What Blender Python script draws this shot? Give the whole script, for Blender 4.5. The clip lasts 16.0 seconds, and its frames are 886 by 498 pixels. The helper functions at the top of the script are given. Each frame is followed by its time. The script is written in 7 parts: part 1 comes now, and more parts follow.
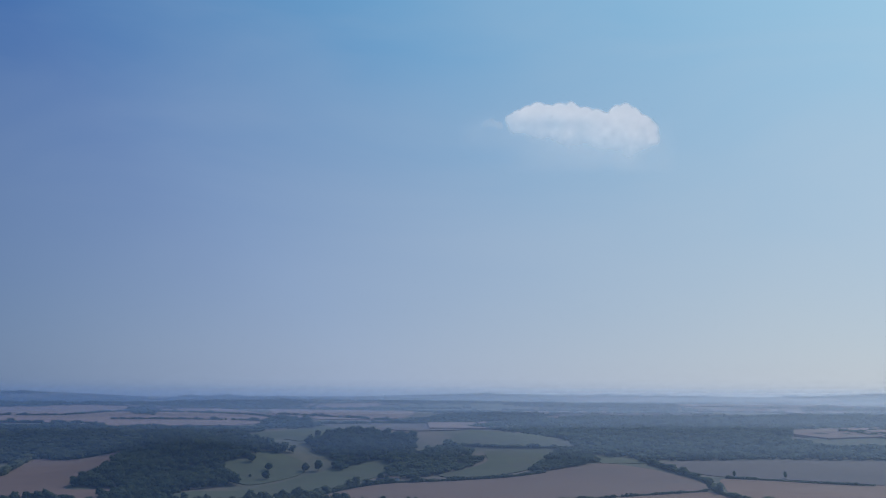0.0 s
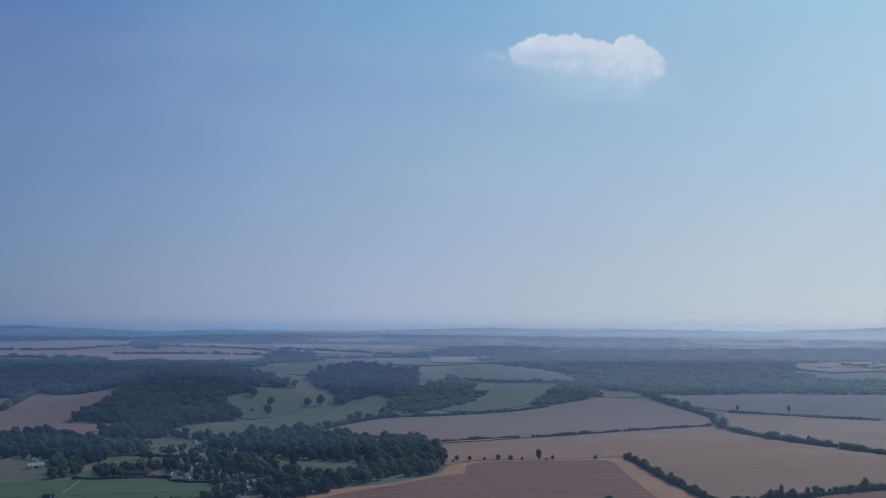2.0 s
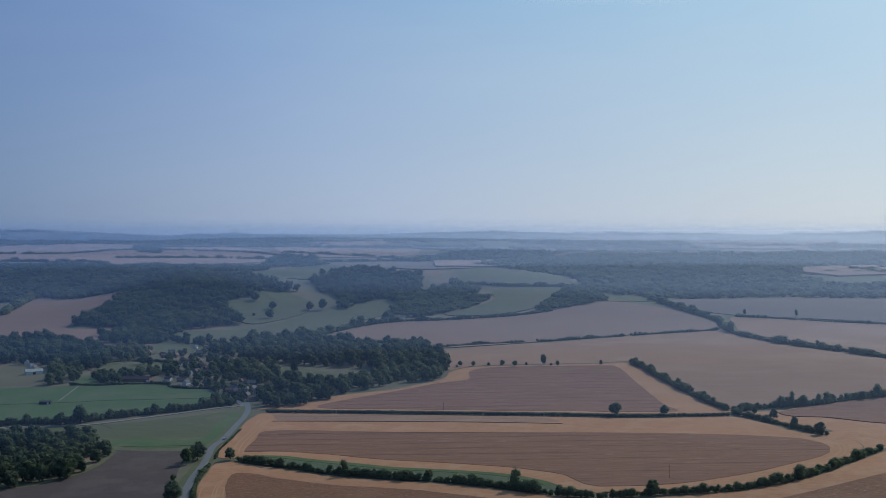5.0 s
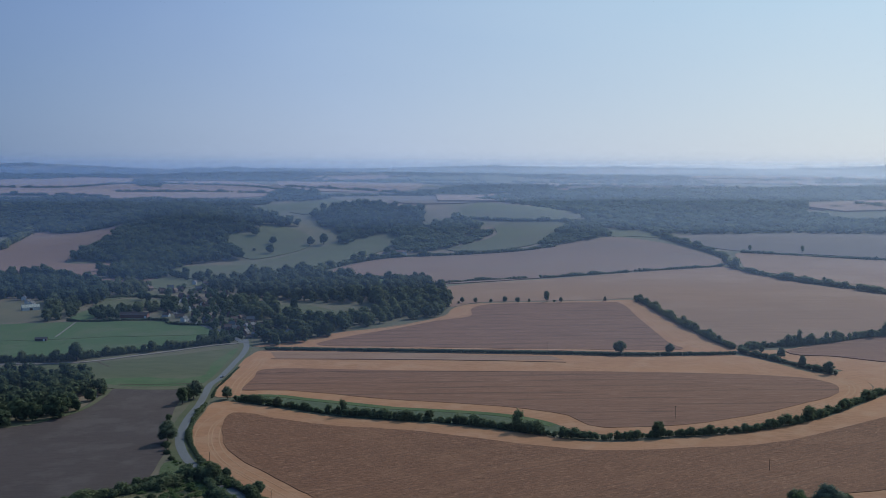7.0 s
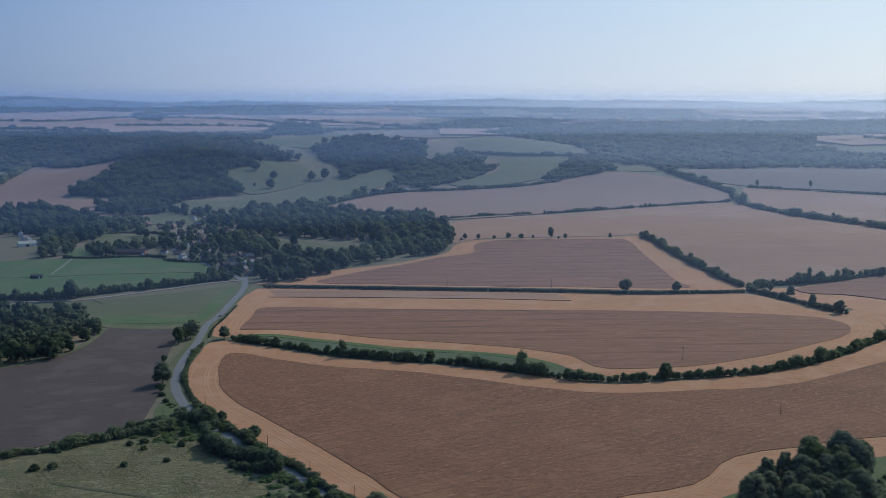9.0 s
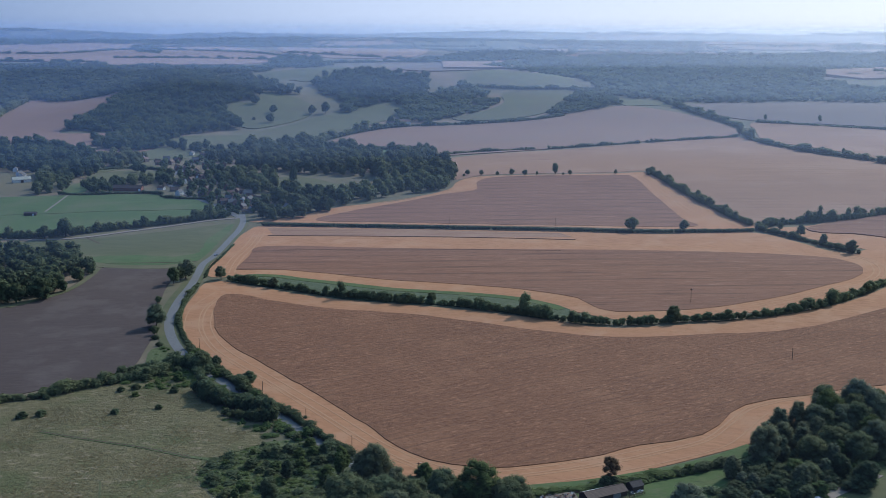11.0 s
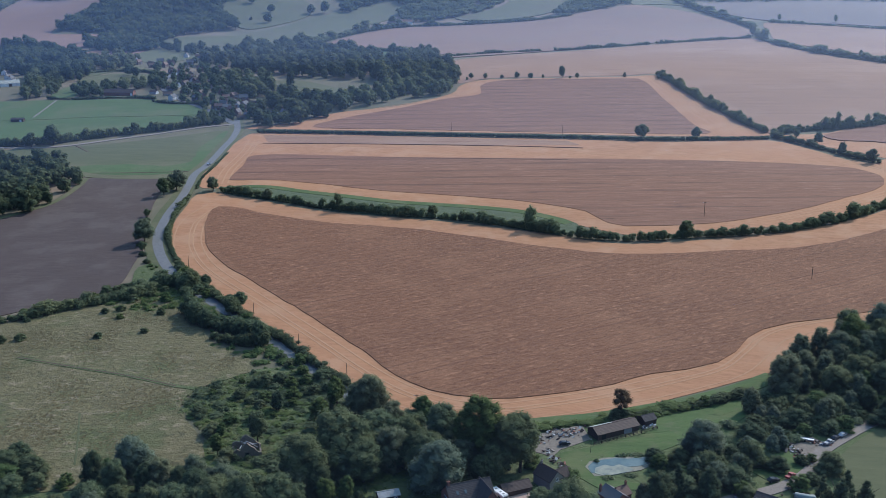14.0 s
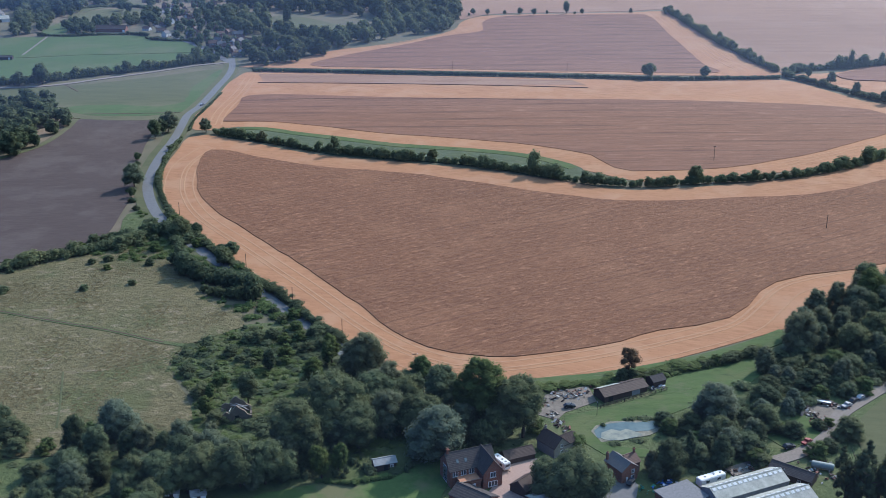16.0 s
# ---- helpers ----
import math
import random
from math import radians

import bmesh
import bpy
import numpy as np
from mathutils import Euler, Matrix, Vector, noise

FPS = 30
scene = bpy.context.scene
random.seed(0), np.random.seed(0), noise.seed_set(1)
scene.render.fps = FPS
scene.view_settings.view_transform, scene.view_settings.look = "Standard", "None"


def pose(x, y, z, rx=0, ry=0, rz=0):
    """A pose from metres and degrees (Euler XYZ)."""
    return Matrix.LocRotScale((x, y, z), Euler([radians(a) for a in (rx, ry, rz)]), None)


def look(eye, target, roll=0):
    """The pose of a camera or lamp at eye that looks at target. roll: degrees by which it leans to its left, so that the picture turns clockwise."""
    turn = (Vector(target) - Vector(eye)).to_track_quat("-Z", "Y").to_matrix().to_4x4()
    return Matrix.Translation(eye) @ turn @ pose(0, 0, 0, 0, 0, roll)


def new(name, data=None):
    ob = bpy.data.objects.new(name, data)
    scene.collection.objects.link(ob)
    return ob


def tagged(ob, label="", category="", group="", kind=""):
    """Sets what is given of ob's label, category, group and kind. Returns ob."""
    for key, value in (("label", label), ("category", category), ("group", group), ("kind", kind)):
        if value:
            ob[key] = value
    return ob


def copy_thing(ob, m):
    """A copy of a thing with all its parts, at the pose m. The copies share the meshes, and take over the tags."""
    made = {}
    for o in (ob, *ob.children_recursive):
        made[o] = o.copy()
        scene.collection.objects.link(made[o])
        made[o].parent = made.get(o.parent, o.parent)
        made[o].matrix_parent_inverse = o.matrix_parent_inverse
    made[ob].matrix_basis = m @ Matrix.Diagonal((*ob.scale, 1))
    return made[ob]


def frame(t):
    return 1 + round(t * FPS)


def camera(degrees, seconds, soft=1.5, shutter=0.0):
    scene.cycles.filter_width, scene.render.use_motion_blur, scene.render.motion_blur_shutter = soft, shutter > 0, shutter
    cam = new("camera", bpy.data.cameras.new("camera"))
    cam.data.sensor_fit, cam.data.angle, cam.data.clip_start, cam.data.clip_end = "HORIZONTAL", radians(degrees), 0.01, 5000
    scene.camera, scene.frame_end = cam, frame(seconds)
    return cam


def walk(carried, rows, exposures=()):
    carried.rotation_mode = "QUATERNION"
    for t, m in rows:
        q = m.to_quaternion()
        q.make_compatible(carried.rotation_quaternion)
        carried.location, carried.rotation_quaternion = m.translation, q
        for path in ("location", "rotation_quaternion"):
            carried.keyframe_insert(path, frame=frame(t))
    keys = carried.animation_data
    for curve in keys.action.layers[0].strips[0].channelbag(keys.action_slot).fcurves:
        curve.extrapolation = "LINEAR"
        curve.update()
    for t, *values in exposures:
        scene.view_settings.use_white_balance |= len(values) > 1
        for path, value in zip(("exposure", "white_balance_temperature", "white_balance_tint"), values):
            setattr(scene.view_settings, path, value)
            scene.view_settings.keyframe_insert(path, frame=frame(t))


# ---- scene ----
# ---- camera and walk ----
cam = camera(44.0, 16.0, soft=0.75)
ROWS = [
    (0.0, 0.00, 0.00, 154.00, -0.89, 7.16, -0.26),
    (0.5, 0.37, 5.82, 154.02, -0.86, 6.30, -0.22),
    (1.0, 0.72, 11.65, 154.06, -0.80, 5.45, -0.21),
    (1.5, 1.05, 17.45, 154.11, -0.78, 4.60, -0.23),
    (2.0, 1.35, 23.23, 154.19, -0.74, 3.77, -0.21),
    (2.5, 1.61, 28.93, 154.29, -0.71, 2.93, -0.19),
    (3.0, 1.87, 34.55, 154.42, -0.68, 2.10, -0.14),
    (3.5, 2.13, 40.04, 154.56, -0.64, 1.24, -0.12),
    (4.0, 2.37, 45.40, 154.65, -0.60, 0.39, -0.11),
    (6.5, 3.51, 71.65, 154.83, -0.43, -3.84, -0.19),
    (7.0, 3.74, 76.88, 154.88, -0.39, -4.72, -0.22),
    (7.5, 4.01, 82.06, 154.87, -0.35, -5.58, -0.27),
    (8.0, 4.27, 87.21, 154.78, -0.30, -6.45, -0.25),
    (8.5, 4.51, 92.29, 154.65, -0.26, -7.30, -0.23),
    (9.0, 4.73, 97.26, 154.54, -0.22, -8.16, -0.20),
    (11.5, 5.94, 121.71, 154.55, -0.01, -12.48, -0.24),
    (12.0, 6.12, 126.50, 154.47, 0.03, -13.34, -0.23),
    (12.5, 6.34, 131.26, 154.36, 0.06, -14.21, -0.22),
    (13.0, 6.54, 136.01, 154.24, 0.09, -15.06, -0.22),
    (13.5, 6.77, 140.75, 154.08, 0.12, -15.91, -0.20),
    (14.0, 6.98, 145.47, 153.93, 0.14, -16.77, -0.19),
    (14.5, 7.11, 150.18, 153.80, 0.15, -17.63, -0.18),
    (15.0, 7.25, 154.88, 153.68, 0.18, -18.48, -0.19),
    (15.5, 7.40, 159.60, 153.52, 0.20, -19.31, -0.20),
    (16.0, 7.60, 164.35, 153.35, 0.23, -20.12, -0.20),
]
EXPOSURE = [(0.0, -0.32, 6050, 8), (3.5, -0.15, 6200, 7), (9.0, 0.20, 6250, 8), (12.5, 0.71, 6100, 12), (14.5, 0.94, 6150, 13), (16.0, 1.11, 6150, 14)]
walk(cam, [(t, pose(x, y, z, 90 + pitch, roll, yaw)) for t, x, y, z, yaw, pitch, roll in ROWS], EXPOSURE)

# ---- sky and sun ----
SUN_TO = Vector((0.60, 0.70, 0.68)).normalized()   # towards the sun: on the right, well ahead
GLOW_TO = Vector((0.80, 0.42, 0.74)).normalized()  # the haze is brightest over the open country to the right
world = bpy.data.worlds.new("sky")
scene.world = world
world.use_nodes = True
wn = world.node_tree
sky = wn.nodes.new("ShaderNodeTexSky")
sky.sky_type = "NISHITA"
sky.sun_disc = False
sky.sun_elevation = math.asin(SUN_TO.z)
sky.sun_rotation = math.atan2(SUN_TO.x, SUN_TO.y)
sky.altitude = 100.0
sky.air_density, sky.dust_density, sky.ozone_density = 1.0, 0.6, 3.0


def sky_ramp(fac, stops):
    r = wn.nodes.new("ShaderNodeValToRGB")
    wn.links.new(fac, r.inputs[0])
    e = r.color_ramp.elements
    while len(e) < len(stops):
        e.new(0.5)
    for k, (at, c) in zip(e, stops):
        k.position, k.color = at, (*c, 1)
    return r.outputs[0]


def sky_mix(fac, a, b):
    n = wn.nodes.new("ShaderNodeMix")
    n.data_type = "RGBA"
    for k, v in ((0, fac), (6, a), (7, b)):
        if isinstance(v, float):
            n.inputs[k].default_value = v
        else:
            wn.links.new(v, n.inputs[k])
    return n.outputs[2]


# the clear sky, with the day's haze over it: paler near the horizon and towards the sun
where = wn.nodes.new("ShaderNodeTexCoord")
split = wn.nodes.new("ShaderNodeSeparateXYZ")
wn.links.new(where.outputs["Generated"], split.inputs[0])
near_sun = wn.nodes.new("ShaderNodeVectorMath")
near_sun.operation = "DOT_PRODUCT"
near_sun.inputs[1].default_value = GLOW_TO
wn.links.new(where.outputs["Generated"], near_sun.inputs[0])
low = sky_ramp(near_sun.outputs["Value"], [(0.0, (0.140, 0.212, 0.370)), (0.08, (0.160, 0.236, 0.395)), (0.33, (0.375, 0.455, 0.615)), (0.60, (0.565, 0.615, 0.675)), (1.0, (0.72, 0.76, 0.80))])
high = sky_ramp(near_sun.outputs["Value"], [(0.0, (0.022, 0.080, 0.285)), (0.28, (0.052, 0.158, 0.425)), (0.53, (0.165, 0.39, 0.64)), (0.78, (0.37, 0.63, 0.80)), (1.0, (0.6, 0.75, 0.85))])
lift = sky_ramp(split.outputs[2], [(0.0, (0, 0, 0)), (0.07, (0.22,) * 3), (0.20, (0.62,) * 3), (0.34, (1, 1, 1))])
stretch = wn.nodes.new("ShaderNodeMapping")
stretch.inputs["Scale"].default_value = (1.6, 1.6, 5.0)
wn.links.new(where.outputs["Generated"], stretch.inputs[0])
wisps = wn.nodes.new("ShaderNodeTexNoise")
wisps.inputs["Scale"].default_value, wisps.inputs["Detail"].default_value, wisps.inputs["Distortion"].default_value = 2.2, 5.0, 0.6
wn.links.new(stretch.outputs[0], wisps.inputs["Vector"])
thin_cirrus = sky_ramp(wisps.outputs["Fac"], [(0.35, (0, 0, 0)), (0.75, (0.22,) * 3)])
haze_sky = sky_mix(thin_cirrus, sky_mix(lift, low, high), low)
scaled = wn.nodes.new("ShaderNodeVectorMath")
scaled.operation = "SCALE"
scaled.inputs["Scale"].default_value = 0.055
wn.links.new(sky.outputs[0], scaled.inputs[0])
wn.links.new(sky_mix(0.85, scaled.outputs[0], haze_sky), wn.nodes["Background"].inputs[0])
wn.nodes["Background"].inputs[1].default_value = 1.16
sun_data = bpy.data.lights.new("sun", "SUN")
sun_data.energy, sun_data.angle, sun_data.color = 2.85, radians(0.6), (1.0, 0.95, 0.89)
sun = new("sun", sun_data)
sun.matrix_world = look((300, 300, 400), Vector((300, 300, 400)) - SUN_TO)


# ---- the lie of the land ----
def ease(a, b, v):
    s = np.clip((v - a) / (b - a), 0.0, 1.0)
    return s * s * (3 - 2 * s)


def height(x, y):
    """Ground height in metres: a gentle cross slope, the wooded hills, and the far plateau."""
    x, y = np.asarray(x, float), np.asarray(y, float)
    z = 0.0226 * 490 * np.tanh(x / 490) * (1 - ease(1800, 3600, y))
    d = np.hypot(x, y)
    z = z + 100 * np.clip((d - 1540) / 3310, 0, None) ** 1.15
    # low swells and a last ridge near the horizon
    z = z + ease(3650, 4150, y) * 7 * np.sin(y / 95 + x / 620) * np.cos(x / 900 + 0.4)
    z = z + ease(4300, 4780, y) * (13 + 5 * np.sin(x / 390 + 0.8) + 3 * np.sin(x / 150))
    for cx, cy, sx, sy, a in HILLS:
        z = z + a * np.exp(-((x - cx) / sx) ** 2 - ((y - cy) / sy) ** 2)
    return z


HILLS = [(-434, 2030, 168, 182, 50), (-126, 2240, 238, 224, 42), (154, 2268, 210, 252, 31), (980, 2900, 700, 500, 10), (-1260, 2800, 700, 420, 12)]


# ---- materials ----
def nodes(name, rough=0.9):
    m = bpy.data.materials.new(name)
    m.use_nodes = True
    t = m.node_tree
    b = t.nodes["Principled BSDF"]
    b.inputs["Roughness"].default_value = rough
    b.inputs["Specular IOR Level"].default_value = 0.25
    return m, t, b


def ramp(t, fac, stops):
    r = t.nodes.new("ShaderNodeValToRGB")
    t.links.new(fac, r.inputs[0])
    e = r.color_ramp.elements
    while len(e) < len(stops):
        e.new(0.5)
    for k, (at, c) in zip(e, stops):
        k.position, k.color = at, (*c, 1)
    return r.outputs[0]


def place(t, scale, turn=0.0, space="Object"):
    c = t.nodes.new("ShaderNodeTexCoord")
    m = t.nodes.new("ShaderNodeMapping")
    m.vector_type = "TEXTURE"
    m.inputs["Scale"].default_value = tuple(1 / k for k in scale)
    m.inputs["Rotation"].default_value = (0, 0, radians(turn))
    t.links.new(c.outputs[space], m.inputs[0])
    return m.outputs[0]


def grain(t, vec, scale, detail=5.0, rough=0.6):
    n = t.nodes.new("ShaderNodeTexNoise")
    n.inputs["Scale"].default_value, n.inputs["Detail"].default_value, n.inputs["Roughness"].default_value = scale, detail, rough
    t.links.new(vec, n.inputs["Vector"])
    return n.outputs["Fac"]


def mix(t, fac, a, b, how="MIX"):
    m = t.nodes.new("ShaderNodeMix")
    m.data_type, m.blend_type = "RGBA", how
    for k, v in ((0, fac), (6, a), (7, b)):
        if isinstance(v, (int, float)):
            m.inputs[k].default_value = v
        elif isinstance(v, tuple):
            m.inputs[k].default_value = (*v, 1)
        else:
            t.links.new(v, m.inputs[k])
    return m.outputs[2]


def relief(t, b, fac, strength, distance):
    n = t.nodes.new("ShaderNodeBump")
    n.inputs["Strength"].default_value, n.inputs["Distance"].default_value = strength, distance
    t.links.new(fac, n.inputs["Height"])
    t.links.new(n.outputs[0], b.inputs["Normal"])


def soil(name, dark, light, big=0.012, fine=0.9, turn=0.0, stretch=1.0, bump=0.5, depth=0.5, rows=0.0, row_colour=None, rough=0.95, patch=None, patch_scale=0.02, fleck=None, fleck_scale=0.7, fleck_stretch=0.35):
    """Fields, grass and earth: broad patches, finer streaks along the drilling, and relief."""
    m, t, b = nodes(name, rough)
    v = place(t, (stretch, 1.0, 1.0), turn)
    f = grain(t, v, fine, 6.0, 0.7)
    g = grain(t, place(t, (1, 1, 1), turn), big, 4.0, 0.6)
    c = ramp(t, f, [(0.3, dark), (0.68, light)])
    mean = tuple(0.5 * (p + q) for p, q in zip(dark, light))
    c = mix(t, ramp(t, g, [(0.35, (0, 0, 0)), (0.7, (1, 1, 1))]), c, mix(t, 0.55, c, tuple(1.18 * k for k in mean)))
    if patch:
        h = grain(t, place(t, (1, 1, 1), 40), patch_scale, 5.0, 0.65)
        c = mix(t, ramp(t, h, [(0.5, (0, 0, 0)), (0.62, (0.8, 0.8, 0.8))]), c, patch)
    if fleck:
        k = grain(t, place(t, (fleck_stretch, 1, 1), turn), fleck_scale, 4.0, 0.65)
        c = mix(t, ramp(t, k, [(0.56, (0, 0, 0)), (0.68, (0.85, 0.85, 0.85))]), c, fleck)
        c = mix(t, ramp(t, k, [(0.30, (0.7, 0.7, 0.7)), (0.40, (0, 0, 0))]), c, tuple(0.55 * q for q in dark))
    if rows:
        w = t.nodes.new("ShaderNodeTexWave")
        w.bands_direction = "Y"
        w.inputs["Scale"].default_value, w.inputs["Distortion"].default_value, w.inputs["Detail"].default_value, w.inputs["Detail Scale"].default_value = 0.314 / rows, 1.6, 3.0, 0.25
        t.links.new(place(t, (1, 1, 1), turn), w.inputs["Vector"])
        gap = grain(t, place(t, (0.03, 0.4, 1), turn), 0.5, 3.0)
        line = mix(t, 1.0, ramp(t, w.outputs["Fac"], [(0.80, (0, 0, 0)), (0.98, (0.75, 0.75, 0.75))]), ramp(t, gap, [(0.42, (0, 0, 0)), (0.62, (1, 1, 1))]), "MULTIPLY")
        c = mix(t, line, c, row_colour or light)
    t.links.new(c, b.inputs["Base Color"])
    relief(t, b, f, bump, depth)
    return m


def leaf(name, dark, light, through_light=0.45):
    """Foliage: every leaf its own tint, some light passing through it."""
    m, t, b = nodes(name, 0.8)
    b.inputs["Specular IOR Level"].default_value = 0.1
    geo = t.nodes.new("ShaderNodeNewGeometry")
    info = t.nodes.new("ShaderNodeObjectInfo")
    soft = [tuple(p + (q - p) * k for p, q in zip(dark, light)) for k in (0.12, 0.72)]
    c = ramp(t, geo.outputs["Random Per Island"], [(0.0, soft[0]), (1.0, soft[1])])
    lean = tuple(0.5 * (p + q) * k for p, q, k in zip(dark, light, (1.5, 1.05, 0.7)))
    c = mix(t, ramp(t, info.outputs["Random"], [(0.2, (0, 0, 0)), (1.0, (0.6, 0.6, 0.6))]), c, lean)
    c = mix(t, ramp(t, grain(t, place(t, (1, 1, 1)), 0.06, 3.0), [(0.35, (0, 0, 0)), (0.7, (0.55, 0.55, 0.55))]), c, light)
    c = mix(t, ramp(t, grain(t, place(t, (1, 1, 1)), 0.011, 3.0), [(0.4, (0.55, 0.55, 0.55)), (0.62, (0, 0, 0))]), c, dark)
    t.links.new(c, b.inputs["Base Color"])
    tr = t.nodes.new("ShaderNodeBsdfTranslucent")
    t.links.new(c, tr.inputs[0])
    ms = t.nodes.new("ShaderNodeMixShader")
    ms.inputs[0].default_value = through_light
    t.links.new(b.outputs[0], ms.inputs[1])
    t.links.new(tr.outputs[0], ms.inputs[2])
    t.links.new(ms.outputs[0], t.nodes["Material Output"].inputs[0])
    return m


def plain(name, colour, rough=0.8, spread=0.25, scale=1.5, metal=0.0, bump=0.1, space="Object"):
    m, t, b = nodes(name, rough)
    f = grain(t, place(t, (1, 1, 1), 0, space), scale, 6.0)
    t.links.new(ramp(t, f, [(0.3, tuple(k * (1 - spread) for k in colour)), (0.7, tuple(min(1, k * (1 + spread)) for k in colour))]), b.inputs["Base Color"])
    b.inputs["Metallic"].default_value = metal
    relief(t, b, f, bump, 0.05)
    return m


WHEAT = soil("ripe_wheat", (0.090, 0.037, 0.017), (0.160, 0.070, 0.032), fine=0.5, turn=31, stretch=0.5, bump=0.9, depth=0.9, rows=5.0, row_colour=(0.098, 0.042, 0.021), patch=(0.160, 0.073, 0.035), patch_scale=0.035, fleck=(0.236, 0.118, 0.063), fleck_scale=0.6, fleck_stretch=0.5)
WHEAT_ROWS = soil("ripe_wheat_in_drills", (0.102, 0.045, 0.026), (0.164, 0.078, 0.045), fine=0.30, turn=-2, stretch=0.10, bump=0.8, depth=0.6, rows=19.0, row_colour=(0.070, 0.031, 0.019), fleck=(0.198, 0.102, 0.064), fleck_scale=0.4, fleck_stretch=0.2)
STUBBLE = soil("cut_stubble", (0.196, 0.087, 0.040), (0.306, 0.152, 0.076), fine=0.55, turn=-20, stretch=0.25, bump=0.5, depth=0.2, patch=(0.290, 0.154, 0.084), patch_scale=0.04)
STUBBLE_PALE = soil("pale_stubble", (0.152, 0.081, 0.049), (0.204, 0.115, 0.072), fine=0.12, turn=-4, stretch=0.12, bump=0.3, depth=0.2, rows=16.0, row_colour=(0.137, 0.073, 0.045), patch=(0.214, 0.127, 0.084), patch_scale=0.008)
SWATH = soil("straw_swath", (0.232, 0.124, 0.064), (0.312, 0.174, 0.093), fine=1.5, bump=0.6, depth=0.2)
FURROW = soil("dark_furrow", (0.047, 0.026, 0.019), (0.080, 0.047, 0.033), fine=1.0)
FAR_CROP = soil("far_stubble", (0.122, 0.070, 0.050), (0.165, 0.098, 0.070), fine=0.05, turn=6, stretch=0.2, bump=0.2, patch=(0.140, 0.090, 0.066), patch_scale=0.01)
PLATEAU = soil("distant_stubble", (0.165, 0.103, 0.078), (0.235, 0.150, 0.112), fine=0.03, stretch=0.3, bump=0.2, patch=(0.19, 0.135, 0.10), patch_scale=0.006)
GREY_CROP = soil("grey_fallow", (0.085, 0.066, 0.060), (0.112, 0.087, 0.076), fine=0.05, stretch=0.2, bump=0.2)
PLOUGH = soil("bare_dark_earth", (0.038, 0.026, 0.022), (0.057, 0.040, 0.035), fine=0.6, turn=8, stretch=0.15, bump=0.8, depth=0.2, patch=(0.068, 0.051, 0.045), patch_scale=0.03)
GRASS = soil("mown_pasture", (0.030, 0.056, 0.017), (0.054, 0.088, 0.027), fine=0.18, turn=12, stretch=0.3, bump=0.5, depth=0.2, patch=(0.070, 0.084, 0.036), patch_scale=0.02)
VERDANT = soil("lush_grass", (0.028, 0.052, 0.014), (0.056, 0.086, 0.023), fine=0.3, stretch=0.4, bump=0.7, depth=0.3, patch=(0.072, 0.084, 0.030), patch_scale=0.05, fleck=(0.070, 0.082, 0.036), fleck_scale=0.25, fleck_stretch=0.5)
RANK = soil("rank_uncut_grass", (0.034, 0.048, 0.025), (0.060, 0.076, 0.040), fine=0.3, turn=-25, stretch=0.3, bump=0.9, depth=0.5, patch=(0.052, 0.068, 0.030), patch_scale=0.05, fleck=(0.078, 0.084, 0.046), fleck_scale=0.2, fleck_stretch=0.5)
MEADOW = soil("dull_meadow", (0.042, 0.050, 0.020), (0.074, 0.076, 0.034), fine=0.2, turn=-5, stretch=0.25, bump=0.6, depth=0.3, patch=(0.092, 0.084, 0.046), patch_scale=0.010)
ROUGH = soil("rough_dry_grass", (0.066, 0.060, 0.025), (0.128, 0.106, 0.052), fine=0.45, turn=6, stretch=0.75, bump=1.0, depth=1.2, patch=(0.066, 0.072, 0.026), patch_scale=0.03, fleck=(0.172, 0.136, 0.084), fleck_scale=0.26, fleck_stretch=0.7)
SCRUB = soil("weedy_ground", (0.034, 0.050, 0.016), (0.074, 0.092, 0.034), fine=0.4, bump=1.0, depth=0.8, patch=(0.080, 0.088, 0.038), patch_scale=0.05)
HILLGRASS = soil("hill_pasture", (0.050, 0.055, 0.024), (0.078, 0.080, 0.036), fine=0.05, bump=0.3, depth=0.5, patch=(0.070, 0.064, 0.034), patch_scale=0.012)
LAWN = soil("lawn", (0.036, 0.062, 0.016), (0.062, 0.100, 0.028), fine=0.5, bump=0.3, depth=0.1, patch=(0.100, 0.092, 0.048), patch_scale=0.06)
LAND = soil("open_country", (0.05, 0.055, 0.03), (0.11, 0.09, 0.055), fine=0.02, bump=0.2, depth=0.5, patch=(0.15, 0.105, 0.075), patch_scale=0.004)
ASPHALT = plain("worn_asphalt", (0.101, 0.101, 0.104), 0.85, 0.15, 0.7)
GRAVEL = soil("dusty_gravel", (0.112, 0.092, 0.078), (0.179, 0.152, 0.130), fine=1.2, bump=0.5, depth=0.1)
YARD = soil("trampled_earth_yard", (0.085, 0.070, 0.056), (0.165, 0.138, 0.112), fine=0.7, bump=0.8, depth=0.3)
BARK = plain("bark", (0.059, 0.045, 0.035), 0.95, 0.4, 3.0, bump=0.6)
LEAF = leaf("oak_leaves", (0.073, 0.101, 0.055), (0.192, 0.224, 0.114), 0.5)
LEAF_DEEP = leaf("dark_leaves", (0.047, 0.070, 0.041), (0.124, 0.156, 0.079), 0.5)
LEAF_SILVER = leaf("silvery_willow_leaves", (0.094, 0.122, 0.081), (0.194, 0.231, 0.163))
LEAF_SALLOW = leaf("grey_green_sallow_leaves", (0.088, 0.111, 0.067), (0.212, 0.237, 0.144))
LEAF_FRESH = leaf("fresh_green_leaves", (0.055, 0.091, 0.030), (0.127, 0.166, 0.062))
